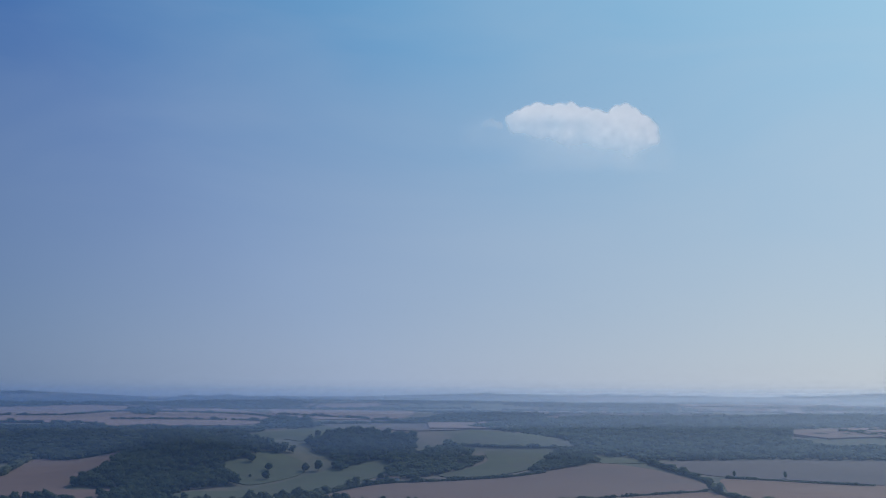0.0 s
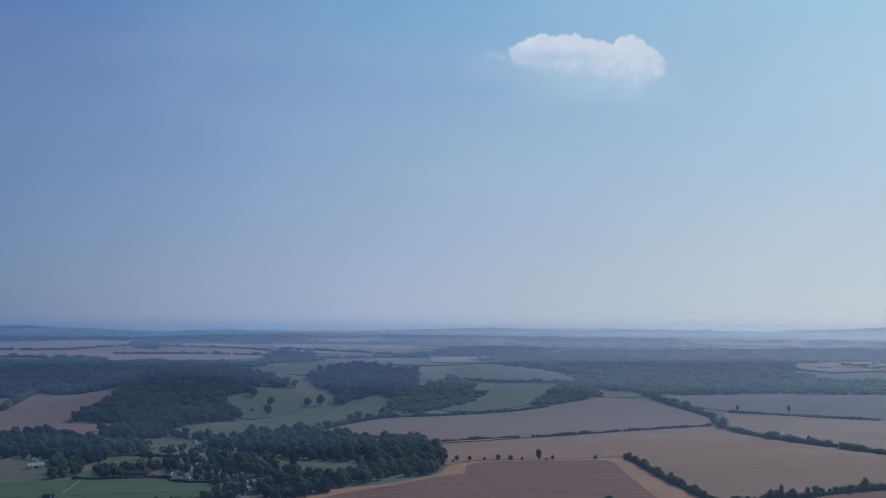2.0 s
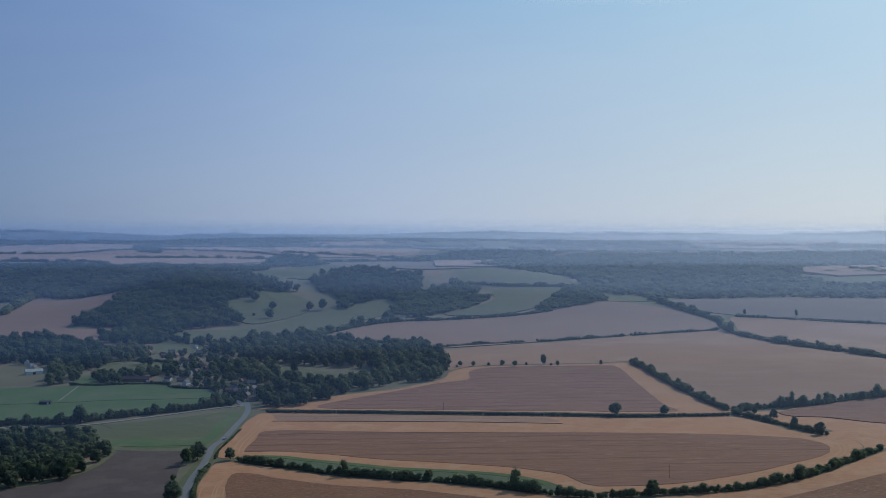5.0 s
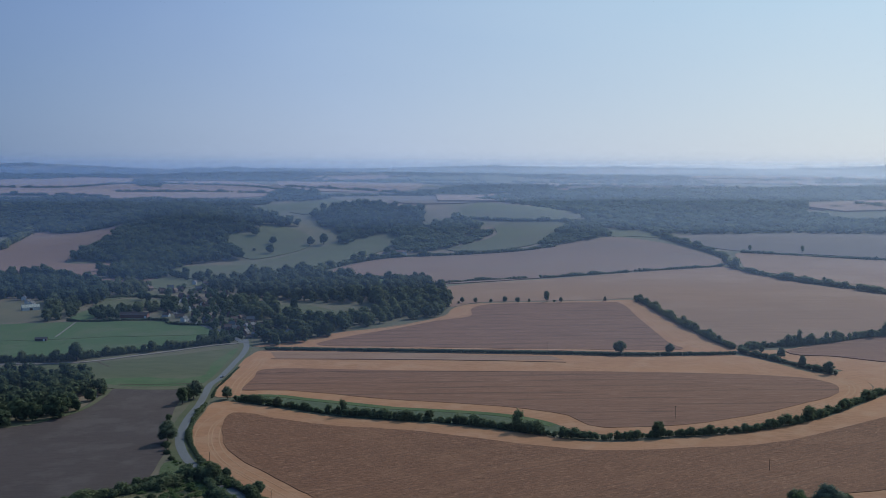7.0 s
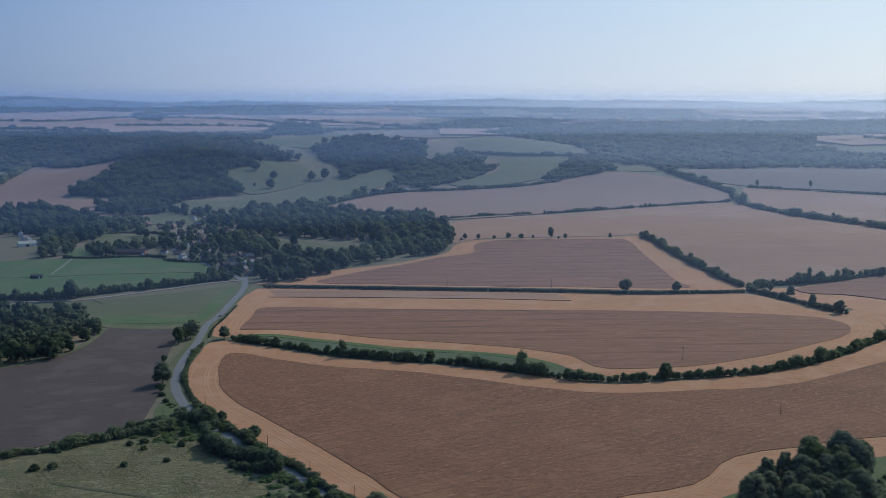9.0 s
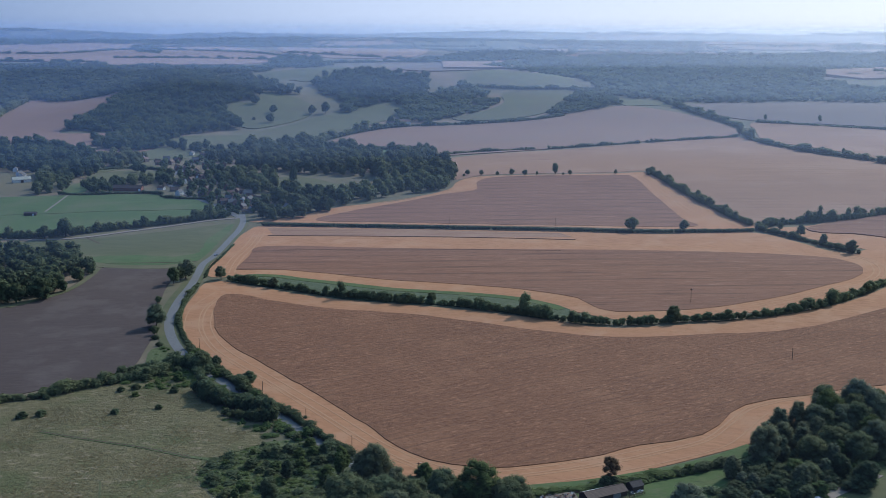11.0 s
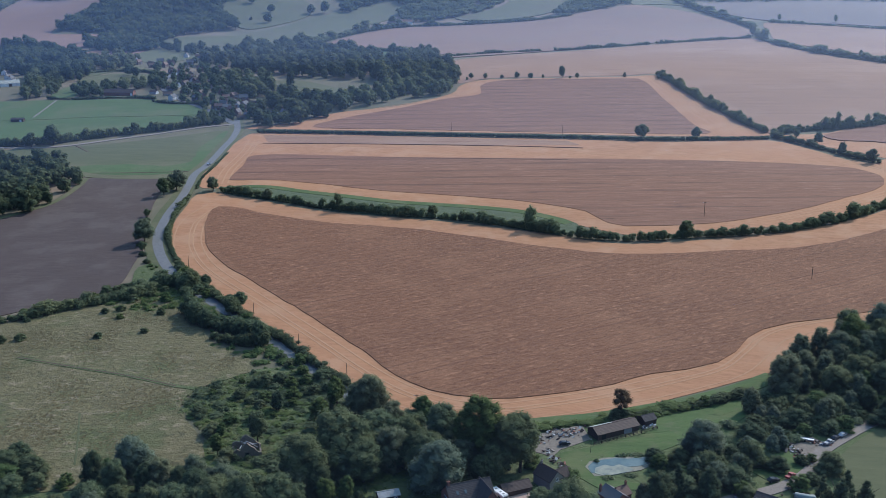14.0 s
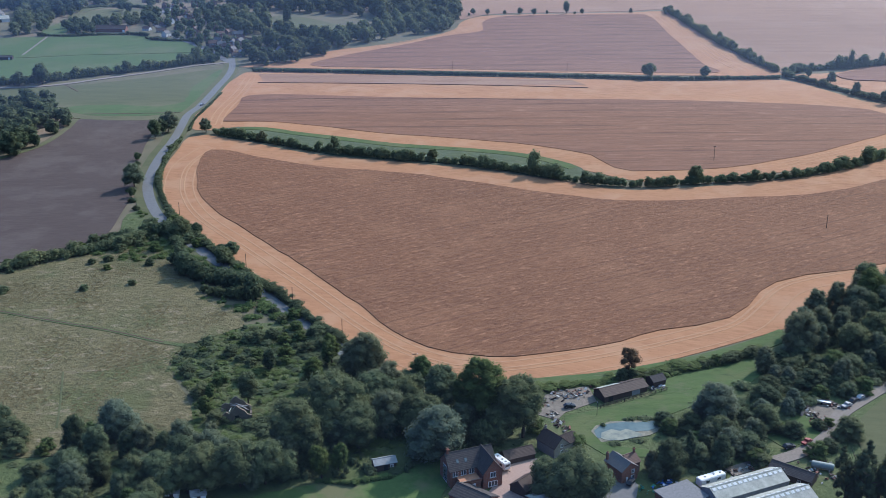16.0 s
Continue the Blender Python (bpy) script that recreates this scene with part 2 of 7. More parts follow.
LEAF_RUST = leaf("browning_leaves", (0.085, 0.062, 0.036), (0.175, 0.125, 0.070))
LEAF_STRAW = leaf("dry_grass_blades", (0.110, 0.095, 0.048), (0.170, 0.142, 0.080), 0.5)


# ---- building helpers ----
def lay(name, verts, tris, material, parent=None, label="", smooth=False):
    """One mesh object from arrays of corners and triangles."""
    verts, tris = np.asarray(verts, np.float32), np.asarray(tris, np.int32)
    me = bpy.data.meshes.new(name)
    me.vertices.add(len(verts))
    me.vertices.foreach_set("co", verts.ravel())
    me.loops.add(tris.size)
    me.loops.foreach_set("vertex_index", tris.ravel())
    me.polygons.add(len(tris))
    me.polygons.foreach_set("loop_start", np.arange(0, tris.size, 3, dtype=np.int32))
    me.polygons.foreach_set("loop_total", np.full(len(tris), 3, np.int32))
    me.polygons.foreach_set("use_smooth", np.full(len(tris), smooth))
    me.update(calc_edges=True)
    me.materials.append(material)
    ob = new(name, me)
    if parent:
        ob.parent = parent
    return tagged(ob, label)


def part(name, bm, material, parent=None, label=""):
    """Links a bmesh as one mesh object, under a thing or a part."""
    me = bpy.data.meshes.new(name)
    bm.to_mesh(me)
    bm.free()
    me.materials.append(material)
    ob = new(name, me)
    if parent:
        ob.parent = parent
    return tagged(ob, label)


def curve_through(pts, step=6.0, closed=False):
    """A smooth line through the plan's points, at even steps."""
    p = np.array(pts, float)
    n = len(p)
    out = []
    for i in range(n if closed else n - 1):
        a, b, c, d = (p[(i + k) % n] if closed else p[min(max(i + k, 0), n - 1)] for k in (-1, 0, 1, 2))
        m = max(1, int(np.hypot(*(c - b)) / step))
        la, lb, lc = (max(np.hypot(*(v - u)), 1e-6) ** 0.5 for u, v in ((a, b), (b, c), (c, d)))
        tb = (c - b) if la < 1e-2 else ((b - a) / la - (c - a) / (la + lb) + (c - b) / lb) * lb
        tc = (c - b) if lc < 1e-2 else ((c - b) / lb - (d - b) / (lb + lc) + (d - c) / lc) * lb
        for k in range(m):
            s = k / m
            out.append((2 * s ** 3 - 3 * s ** 2 + 1) * b + (s ** 3 - 2 * s ** 2 + s) * tb + (3 * s ** 2 - 2 * s ** 3) * c + (s ** 3 - s ** 2) * tc)
    if not closed:
        out.append(p[-1])
    return np.array(out)


def inside(poly, x, y):
    poly = np.asarray(poly, float)
    hit = np.zeros(np.shape(x), bool)
    q = np.roll(poly, 1, axis=0)
    for (ax, ay), (bx, by) in zip(poly, q):
        if ay != by:
            hit ^= ((ay > y) != (by > y)) & (x < (bx - ax) * (y - ay) / (by - ay) + ax)
    return hit


def field(name, pts, lift, material, label, category="field", smooth_edge=True, cell=60.0, jag=0.0):
    """A field laid over the ground: its outline, standing lift metres high, with a rim down to the soil."""
    rng = random.Random(len(pts) * 7 + int(abs(pts[0][0])))
    line = curve_through(pts, 8.0, True) if smooth_edge else np.array(pts, float)
    if jag:
        line = line + np.array([[rng.uniform(-jag, jag), rng.uniform(-jag, jag)] for _ in line])
    bm = bmesh.new()
    ring = [bm.verts.new((x, y, 0)) for x, y in line]
    bm.faces.new(ring)
    lo, hi = line.min(0), line.max(0)
    for axis in (0, 1):
        for c in np.arange(lo[axis] + cell * 0.37, hi[axis], cell):
            co, no = [0, 0, 0], [0, 0, 0]
            co[axis], no[axis] = c, 1
            bmesh.ops.bisect_plane(bm, geom=bm.verts[:] + bm.edges[:] + bm.faces[:], plane_co=co, plane_no=no)
    bmesh.ops.triangulate(bm, faces=bm.faces[:])
    bmesh.ops.recalc_face_normals(bm, faces=bm.faces[:])
    if sum(f.normal.z for f in bm.faces) < 0:
        bmesh.ops.reverse_faces(bm, faces=bm.faces[:])
    rim = [e for e in bm.edges if e.is_boundary]
    down = bmesh.ops.extrude_edge_only(bm, edges=rim)
    low = {v for v in down["geom"] if isinstance(v, bmesh.types.BMVert)}
    for v in bm.verts:
        v.co.z = float(height(v.co.x, v.co.y)) + (-0.4 if v in low else lift)
    ob = part(name, bm, material)
    return tagged(ob, label, category, kind="structure")


def ribbon(name, pts, width, lift, material, label, category, offset=0.0, step=5.0, taper=0.0, kind="structure"):
    """A road, track or swath: a strip along a smooth line, with real edges."""
    line = curve_through(pts, step)
    t = np.gradient(line, axis=0)
    t /= np.maximum(np.hypot(t[:, 0], t[:, 1]), 1e-6)[:, None]
    side = np.stack([t[:, 1], -t[:, 0]], 1)
    mid = line + side * offset
    n = len(mid)
    w = np.full(n, width / 2)
    v, f = [], []
    for o, dz in ((-1, -0.3), (-1, lift), (-0.3, lift + 0.02), (0.3, lift + 0.02), (1, lift), (1, -0.3)):
        p = mid + side * (w * o)[:, None]
        v.append(np.c_[p, height(p[:, 0], p[:, 1]) + dz])
    k = len(v)
    v = np.stack(v, 1).reshape(-1, 3)
    for i in range(n - 1):
        for j in range(k - 1):
            a = i * k + j
            f += [(a, a + k, a + k + 1), (a, a + k + 1, a + 1)]
    f = [(a, c, b) for a, b, c in f]
    ob = lay(name, v, f, material)
    return tagged(ob, label, category, kind=kind)


def ico(level):
    bm = bmesh.new()
    bmesh.ops.create_icosphere(bm, subdivisions=level, radius=1.0)
    v = np.array([p.co[:] for p in bm.verts])
    f = np.array([[q.index for q in p.verts] for p in bm.faces])
    bm.free()
    return v, f


def spray(seed, leaves, size, core=0.66, level=2):
    """A unit clump of foliage: a small inner mass under a deep coat of single leaves or sprigs."""
    rng = np.random.default_rng(seed)
    v, f = ico(level)
    v = v * (core * (1 + rng.normal(0, 0.12, (len(v), 1))))
    d = rng.normal(size=(leaves, 3))
    d[:, 2] += 0.25
    d /= np.linalg.norm(d, axis=1)[:, None]
    r = rng.uniform(0.62, 1.14, (leaves, 1))
    nrm = d + rng.normal(0, 0.36, (leaves, 3)) + np.array([0, 0, 0.3])
    nrm /= np.linalg.norm(nrm, axis=1)[:, None]
    a = np.cross(nrm, rng.normal(size=(leaves, 3)))
    a /= np.linalg.norm(a, axis=1)[:, None]
    b = np.cross(nrm, a)
    s = size * rng.uniform(0.6, 1.35, (leaves, 1))
    c = d * r
    q = np.stack([c + a * s, c - a * s * 0.6 + b * s * 0.8, c - a * s * 0.6 - b * s * 0.8], 1).reshape(-1, 3)
    k = len(v) + 3 * np.arange(leaves)[:, None]
    return np.concatenate([v, q]), np.concatenate([f, k + np.array([[0, 1, 2]])])


SPRAY_FAR = [spray(10 + i, 70, 0.24, 0.74) for i in range(6)]
SPRAY_WOOD = [spray(30 + i, 42, 0.34, 0.78, 1) for i in range(6)]
SPRAY_TINY = [spray(36 + i, 20, 0.45, 0.82, 1) for i in range(4)]
SPRAY_MID = [spray(20 + i, 100, 0.20) for i in range(6)]
SPRAY_NEAR = [spray(40 + i, 230, 0.125) for i in range(6)]


def clumps(kinds, centres, radii, seed=0):
    """Many clumps at once: centres (n, 3), radii (n, 3). Returns corners and triangles."""
    rng = np.random.default_rng(seed)
    centres, radii = np.asarray(centres, float), np.asarray(radii, float)
    which = rng.integers(0, len(kinds), len(centres))
    turn = rng.uniform(0, 6.283, len(centres))
    vs, fs, base = [], [], 0
    for k, (v, f) in enumerate(kinds):
        sel = np.nonzero(which == k)[0]
        if not len(sel):
            continue
        c, s = np.cos(turn[sel])[:, None], np.sin(turn[sel])[:, None]
        x = (v[:, 0] * c - v[:, 1] * s) * radii[sel, :1]
        y = (v[:, 0] * s + v[:, 1] * c) * radii[sel, 1:2]
        z = v[:, 2] * radii[sel, 2:]
        p = np.stack([x, y, z], 2) + centres[sel][:, None]
        vs.append(p.reshape(-1, 3))
        fs.append((f[None] + (base + len(v) * np.arange(len(sel)))[:, None, None]).reshape(-1, 3))
        base += len(v) * len(sel)
    return np.concatenate(vs), np.concatenate(fs)


def scatter(poly, spacing, seed=0, jitter=0.42):
    """Places inside an outline, on a shaken grid."""
    rng = np.random.default_rng(seed)
    poly = np.array(poly, float)
    lo, hi = poly.min(0), poly.max(0)
    gx, gy = np.meshgrid(np.arange(lo[0], hi[0] + spacing, spacing), np.arange(lo[1], hi[1] + spacing, spacing * 0.87))
    gx = gx + (np.arange(gx.shape[0]) % 2)[:, None] * spacing / 2
    p = np.stack([gx.ravel(), gy.ravel()], 1) + rng.uniform(-jitter, jitter, (gx.size, 2)) * spacing
    return p[inside(poly, p[:, 0], p[:, 1])]


def woodland(name, poly, spacing, tall, label, seed=0, kinds=None, material=None, spread=0.3):
    """A far wood: many single crowns of leaves, each on its own place, built of a few leaning boughs."""
    rng = np.random.default_rng(seed + 5)
    p = scatter(poly, spacing, seed)
    n = len(p)
    h = tall * rng.uniform(1 - 1.3 * spread, 1 + 1.4 * spread, n) * (0.85 + 0.3 * np.sin(p[:, 0] * 0.031 + seed) * np.sin(p[:, 1] * 0.027))
    r = spacing * rng.uniform(0.40, 0.66, n)
    c = np.c_[p, height(p[:, 0], p[:, 1]) + h * 0.50]
    cs, rs = [c], [np.c_[r * 0.85, r * 0.85, h * 0.44]]
    for i in range(2 if spacing > 17 else 6):
        a = 2.4 * i + rng.uniform(0, 1.6, n)
        out = r * rng.uniform(0.4, 0.8, n)
        cs.append(c + np.c_[np.cos(a) * out, np.sin(a) * out, h * rng.uniform(-0.16, 0.34, n)])
        k = rng.uniform(0.36, 0.6, n)
        rs.append(np.c_[r * k, r * k, np.minimum(r * k * 0.9, h * 0.3)])
    v, f = clumps(kinds or (SPRAY_TINY if spacing > 17 else SPRAY_WOOD), np.concatenate(cs), np.concatenate(rs), seed)
    return tagged(lay(name, v, f, material or LEAF), label, "woodland", kind="stuff")


def hedge(name, pts, wide, tall, label, seed=0, material=None, kinds=None, gaps=0.0, wild=0.35, lumps=0.0):
    """A hedgerow along a line: overlapping bushes, ragged on top, with taller shoots where it is wild."""
    rng = np.random.default_rng(seed + 11)
    cell = min(wide, 3.4) if kinds is None else wide
    rows = max(1, int(round(wide / cell)))
    line = curve_through(pts, max(0.45 * cell, 0.8))
    if gaps:
        s = np.arange(len(line)) * 0.45 * cell
        keep = (np.sin(s * 0.09 + seed) + np.sin(s * 0.041 + 2 * seed) + rng.uniform(-0.6, 0.6, len(s))) > -2.2 + 2.2 * gaps
        line = line[keep]
    line = np.repeat(line, rows, axis=0)
    n = len(line)
    a = rng.uniform(0, 6.283, n)
    q = (0.5 * (wide - cell) * np.sqrt(rng.uniform(0, 1, n)) + 0.16 * cell * rng.normal(size=n))[:, None]
    p = line + q * np.c_[np.cos(a), np.sin(a)]
    swell = 1 + 0.35 * np.sin(p[:, 0] * 0.13 + seed) * np.sin(p[:, 1] * 0.11 + 2 * seed)
    h = tall * np.clip(1 + rng.normal(0, 0.6 * wild, n), 0.5, 1.5) * (swell if wild > 0.2 else 1)
    if lumps:
        big = rng.uniform(0, 1, n) > 0.94
        h = h * (1 + lumps * big)
    r = 0.5 * cell * rng.uniform(0.8, 1.35, n) * np.clip(h / tall, 0.8, 1.7)
    g = height(p[:, 0], p[:, 1])
    c = np.c_[p, g + h * 0.45]
    top = np.c_[p + rng.normal(0, 0.2 * cell, (n, 2)), g + h * 0.78]
    v, f = clumps(kinds or SPRAY_MID, np.concatenate([c, top]), np.concatenate([np.c_[r, r, h * 0.5], np.c_[r * 0.85, r * 0.85, h * 0.25]]), seed)
    return tagged(lay(name, v, f, material or LEAF), label, "hedge", kind="stuff")


def undergrowth(poly, spacing, tall, label, seed=0, material=None):
    """Brambles, nettles and saplings over a patch of ground."""
    rng = np.random.default_rng(seed + 3)
    p = scatter(poly, spacing, seed, 0.6)
    dense = np.sin(p[:, 0] * 0.09 + seed) + np.sin(p[:, 1] * 0.12 + 1.7 * seed) + rng.normal(0, 0.7, len(p))
    p = p[dense > -0.5]
    n = len(p)
    r = spacing * rng.uniform(0.22, 0.8, n)
    h = tall * rng.uniform(0.25, 1.3, n)
    v, f = clumps(SPRAY_MID, np.c_[p, height(p[:, 0], p[:, 1]) + 0.4 * h], np.c_[r, r, 0.8 * h], seed)
    return tagged(lay("undergrowth", v, f, material or LEAF), label, "undergrowth", kind="stuff")


def tuft(seed, blades=7):
    """A tussock: a few leaning blades of dry grass."""
    rng = np.random.default_rng(seed)
    a = rng.uniform(0, 6.283, blades)
    out = np.c_[np.cos(a), np.sin(a), np.zeros(blades)]
    side = np.c_[-np.sin(a), np.cos(a), np.zeros(blades)] * 0.45
    tip = out * rng.uniform(0.5, 1.0, (blades, 1)) + np.array([0, 0, 1.0]) * rng.uniform(0.5, 1.0, (blades, 1))
    v = np.stack([out * 0.15 - side, out * 0.15 + side, tip + side * 0.5, tip - side * 0.5], 1).reshape(-1, 3)
    k = 4 * np.arange(blades)[:, None]
    return v, np.concatenate([k + np.array([[0, 1, 2]]), k + np.array([[0, 2, 3]])], 0)


TUFTS = [tuft(70 + i) for i in range(8)]


def tussocks(poly, spacing, wide, tall, cover, label, seed, material):
    """Tufts of rank grass over a meadow, thick in some places and thin in others."""
    rng = np.random.default_rng(seed)
    p = scatter(poly, spacing, seed, 0.7)
    d = np.sin(p[:, 0] * 0.21 + seed) + np.sin(p[:, 1] * 0.17 + p[:, 0] * 0.06) + np.sin(p[:, 0] * 0.05 - p[:, 1] * 0.07 + seed) + rng.normal(0, 0.8, len(p))
    p = p[d > cover]
    n = len(p)
    r, h = wide * rng.uniform(0.6, 1.4, n), tall * rng.uniform(0.5, 1.4, n)
    v, f = clumps(TUFTS, np.c_[p, height(p[:, 0], p[:, 1]) + 0.3], np.c_[r, r, h], seed)
    return tagged(lay("tussocks", v, f, material), label, "grass", kind="stuff")


# ---- the ground: one sheet out to the horizon ----
def sheet(xs, ys, lift=0.0):
    gx, gy = np.meshgrid(xs, ys)
    v = np.c_[gx.ravel(), gy.ravel(), height(gx, gy).ravel() + lift]
    nx, ny = len(xs), len(ys)
    i = (np.arange(ny - 1)[:, None] * nx + np.arange(nx - 1)[None]).ravel()
    return v, np.concatenate([np.c_[i, i + 1, i + nx + 1], np.c_[i, i + nx + 1, i + nx]])


XS = np.concatenate([np.arange(-2900, -900, 100), np.arange(-900, 1000, 25), np.arange(1000, 2901, 100)])
YS = np.concatenate([np.arange(-400, 1400, 100), np.arange(1400, 2800, 25), np.arange(2800, 4900, 60)])
v, f = sheet(XS, YS)
ground = tagged(lay("ground", v, f, LAND, smooth=True), "rolling open farmland running out to a hazy horizon", "ground", kind="structure")


# ---- fields, nearest first ----
field("field_1", [(-139.7, 775.9), (-139.7, 752.0), (-138.8, 719.7), (-134.9, 688.3), (-127.9, 659.7), (-114.3, 627.1), (-80.5, 575.6), (-51.5, 530.6), (-27.7, 495.8), (-9.7, 473.4), (6.3, 459.5), (19.8, 456.2), (31.9, 462.0), (47.7, 466.0), (62.1, 470.1), (81.2, 478.3), (101.6, 488.9), (121.2, 499.8), (133.0, 507.3), (146.5, 519.1), (166.5, 531.4), (211.8, 549.3), (319.9, 783.6), (231.4, 704.8), (206.3, 688.3), (179.9, 674.8), (153.5, 667.6), (117.0, 660.3), (95.5, 658.8), (80.3, 664.2), (65.2, 674.5), (38.7, 689.8), (10.6, 703.9), (-6.9, 711.4), (-36.9, 722.2), (-61.9, 732.8), (-81.9, 745.9), (-103.3, 762.0), (-117.6, 770.6), (-129.9, 780.5)], 0.15, STUBBLE, "orange cut stubble round the edge of the wheat field")
field("field_2", [(-121.6, 746.0), (-122.0, 718.7), (-112.7, 672.6), (-108.1, 658.7), (-97.8, 639.2), (-73.8, 603.2), (-42.0, 555.9), (-20.0, 519.6), (-5.2, 495.4), (9.8, 484.5), (22.4, 481.1), (38.7, 482.6), (65.3, 491.5), (79.4, 499.9), (93.0, 503.0), (104.9, 509.0), (114.1, 519.3), (121.5, 532.2), (129.4, 541.2), (142.8, 547.8), (161.8, 552.3), (178.4, 558.8), (223.0, 573.7), (286.3, 710.9), (218.4, 670.0), (195.0, 655.4), (174.2, 647.5), (139.6, 644.1), (108.0, 640.6), (92.8, 641.4), (75.4, 646.6), (50.3, 658.6), (24.2, 674.1), (-3.5, 689.4), (-32.4, 700.4), (-59.3, 709.4), (-78.3, 720.4), (-98.5, 734.0), (-112.8, 745.5)], 0.38, WHEAT, "standing ripe brown wheat with lodged patches", jag=0.5)
field("field_3", [(-139.7, 791.8), (-147.0, 812.8), (-149.3, 869.4), (-144, 947), (-137, 971), (-29, 947), (93, 924), (164, 908), (236, 907), (255, 873.5), (271, 834), (286, 826), (294, 815), (292, 787), (279, 764), (262.8, 741), (241.1, 723.1), (210.6, 700.6), (171.0, 684.1), (128.7, 674.9), (103.7, 671.9), (89.8, 681.3), (75.8, 694.8), (64.1, 704.7), (39.3, 721.4), (6.4, 736.7), (-21.0, 747.7), (-56.6, 761.1), (-93.7, 776.7), (-124.9, 790.6)], 0.15, STUBBLE, "pale orange stubble margin of the long field")
field("field_4", [(-124.4, 885.6), (-126.2, 859.2), (-127.2, 832.9), (-127.2, 812.4), (-110.3, 811.7), (-95.5, 809.0), (-76.7, 801.2), (-58.1, 792.0), (-39.9, 781.6), (-22.3, 773.8), (-5.2, 768.6), (11.6, 762.7), (28.2, 756.2), (44.3, 749.1), (60.0, 740.3), (74.9, 729.8), (83.6, 721.8), (88.2, 709.2), (92.3, 696.7), (100.6, 690.6), (115.5, 689.8), (130.4, 690.6), (146.1, 693.6), (162.6, 699.6), (180.5, 708.3), (198.6, 718.1), (218.4, 732.1), (241.1, 749.1), (254.3, 759.2), (264.1, 771.8), (269.7, 786.6), (269.4, 802.6), (262.6, 815.2), (249.2, 824.0), (232.9, 830.2), (198.6, 839.7), (163.0, 846.7), (114.1, 854.5), (31.6, 864.3), (-26.5, 872.3)], 0.32, WHEAT_ROWS, "standing wheat drilled in long dark lines", jag=0.4)
field("field_5", [(-130, 961), (-30, 946), (95, 917), (102, 901), (53, 906), (-29, 918), (-122, 933)], 0.2, STUBBLE_PALE, "narrow greyish strip of stubble beside the hedge", smooth_edge=False)
field("field_6", [(-130.1, 792.7), (-116.0, 797.2), (-98.8, 794.7), (-77.3, 782.2), (-53.3, 770.0), (-20.4, 752.6), (-1.6, 746.5), (25.9, 737.4), (46.6, 727.9), (63.4, 714.5), (76.0, 696.7), (73.8, 677.8), (55.0, 682.9), (33.4, 698.3), (4.8, 711.8), (-19.0, 719.9), (-49.5, 729.7), (-83.0, 753.2), (-107.4, 767.3), (-124.1, 778.8)], 0.32, RANK, "dull green uncut grass strip along the hedge", "grass strip")
ribbon("strip_edge", [(-114.0, 794.0), (-99.5, 791.5), (-78.5, 779.0), (-54.5, 766.8), (-21.8, 749.5), (-3.0, 743.2), (24.3, 734.2), (44.6, 725.0), (60.6, 712.3), (72.0, 697.0)], 6.5, 0.45, VERDANT, "brighter green mown edge of the grass strip", "grass strip")
field("field_7", [(-152, 991), (-117, 1009), (-83, 1056), (-34, 1085), (13, 1150), (21, 1196), (34, 1224), (49, 1235), (185, 1239), (216, 1244), (224, 1191), (230, 1045), (239, 950), (242, 927), (168, 929), (95, 944), (-30, 967), (-123, 985)], 0.15, STUBBLE, "stubble margin round the upper wheat field")
field("field_8", [(-96, 993), (-71, 1033), (-24, 1081), (7, 1118), (37, 1139), (42, 1198), (60, 1225), (189, 1225), (195, 1224), (197, 1081), (197, 962), (201, 938), (105, 948), (-30, 975)], 0.32, WHEAT_ROWS, "upper field of standing brown wheat", jag=0.4)
field("field_9", [(-6, 1350), (42, 1415), (149, 1459), (282, 1526), (396, 1568), (404, 1542), (425, 1439), (451, 1354), (493, 1283), (525, 1177), (444, 1005), (372, 983), (332, 961), (275, 950), (246, 930), (238, 1000), (231, 1060), (224, 1240), (216, 1256), (187, 1248), (49, 1243), (36, 1230), (22, 1212), (12, 1225), (14, 1310)], 0.2, STUBBLE_PALE, "wide pale stubble field with faint working lines")
field("field_10", [(-145, 1535), (-121, 1658), (-60, 1738), (25, 1760), (131, 1791), (209, 1864), (273, 1930), (316, 1960), (378, 1887), (417, 1646), (401, 1587), (284, 1538), (150, 1471), (42, 1427), (8, 1421), (-36, 1510), (-58, 1507)], 0.9, FAR_CROP, "brown wheat field below the hill")
field("field_11", [(-153, 1484), (-148, 1542), (-127, 1545), (-57, 1487), (-48, 1430), (-80, 1395), (-123, 1424)], 0.5, GRASS, "small bright green paddock by the poplars")
field("field_12", [(469, 1734), (551, 1688), (633, 1630), (712, 1575), (551, 1232), (501, 1303), (485, 1374), (449, 1470), (423, 1515), (436, 1616)], 0.6, STUBBLE_PALE, "pale stubble field behind a hedge")
field("field_13", [(428, 1988), (624, 2022), (776, 1985), (890, 1953), (715, 1581), (639, 1643), (556, 1702), (478, 1749), (437, 1825)], 0.9, GREY_CROP, "greyish fallow field below the far wood")
field("field_14", [(48, 2122), (86, 2253), (183, 2908), (250, 2230), (274, 2156), (131, 2084), (70, 2098)], 1.2, HILLGRASS, "green sheep pasture on the hillside")
field("field_15", [(114, 2048), (182, 2076), (244, 2086), (207, 1977), (174, 1885), (115, 1821), (44, 1805), (22, 1834), (79, 1910), (110, 1974)], 1.2, HILLGRASS, "green hillside meadow between thickets")
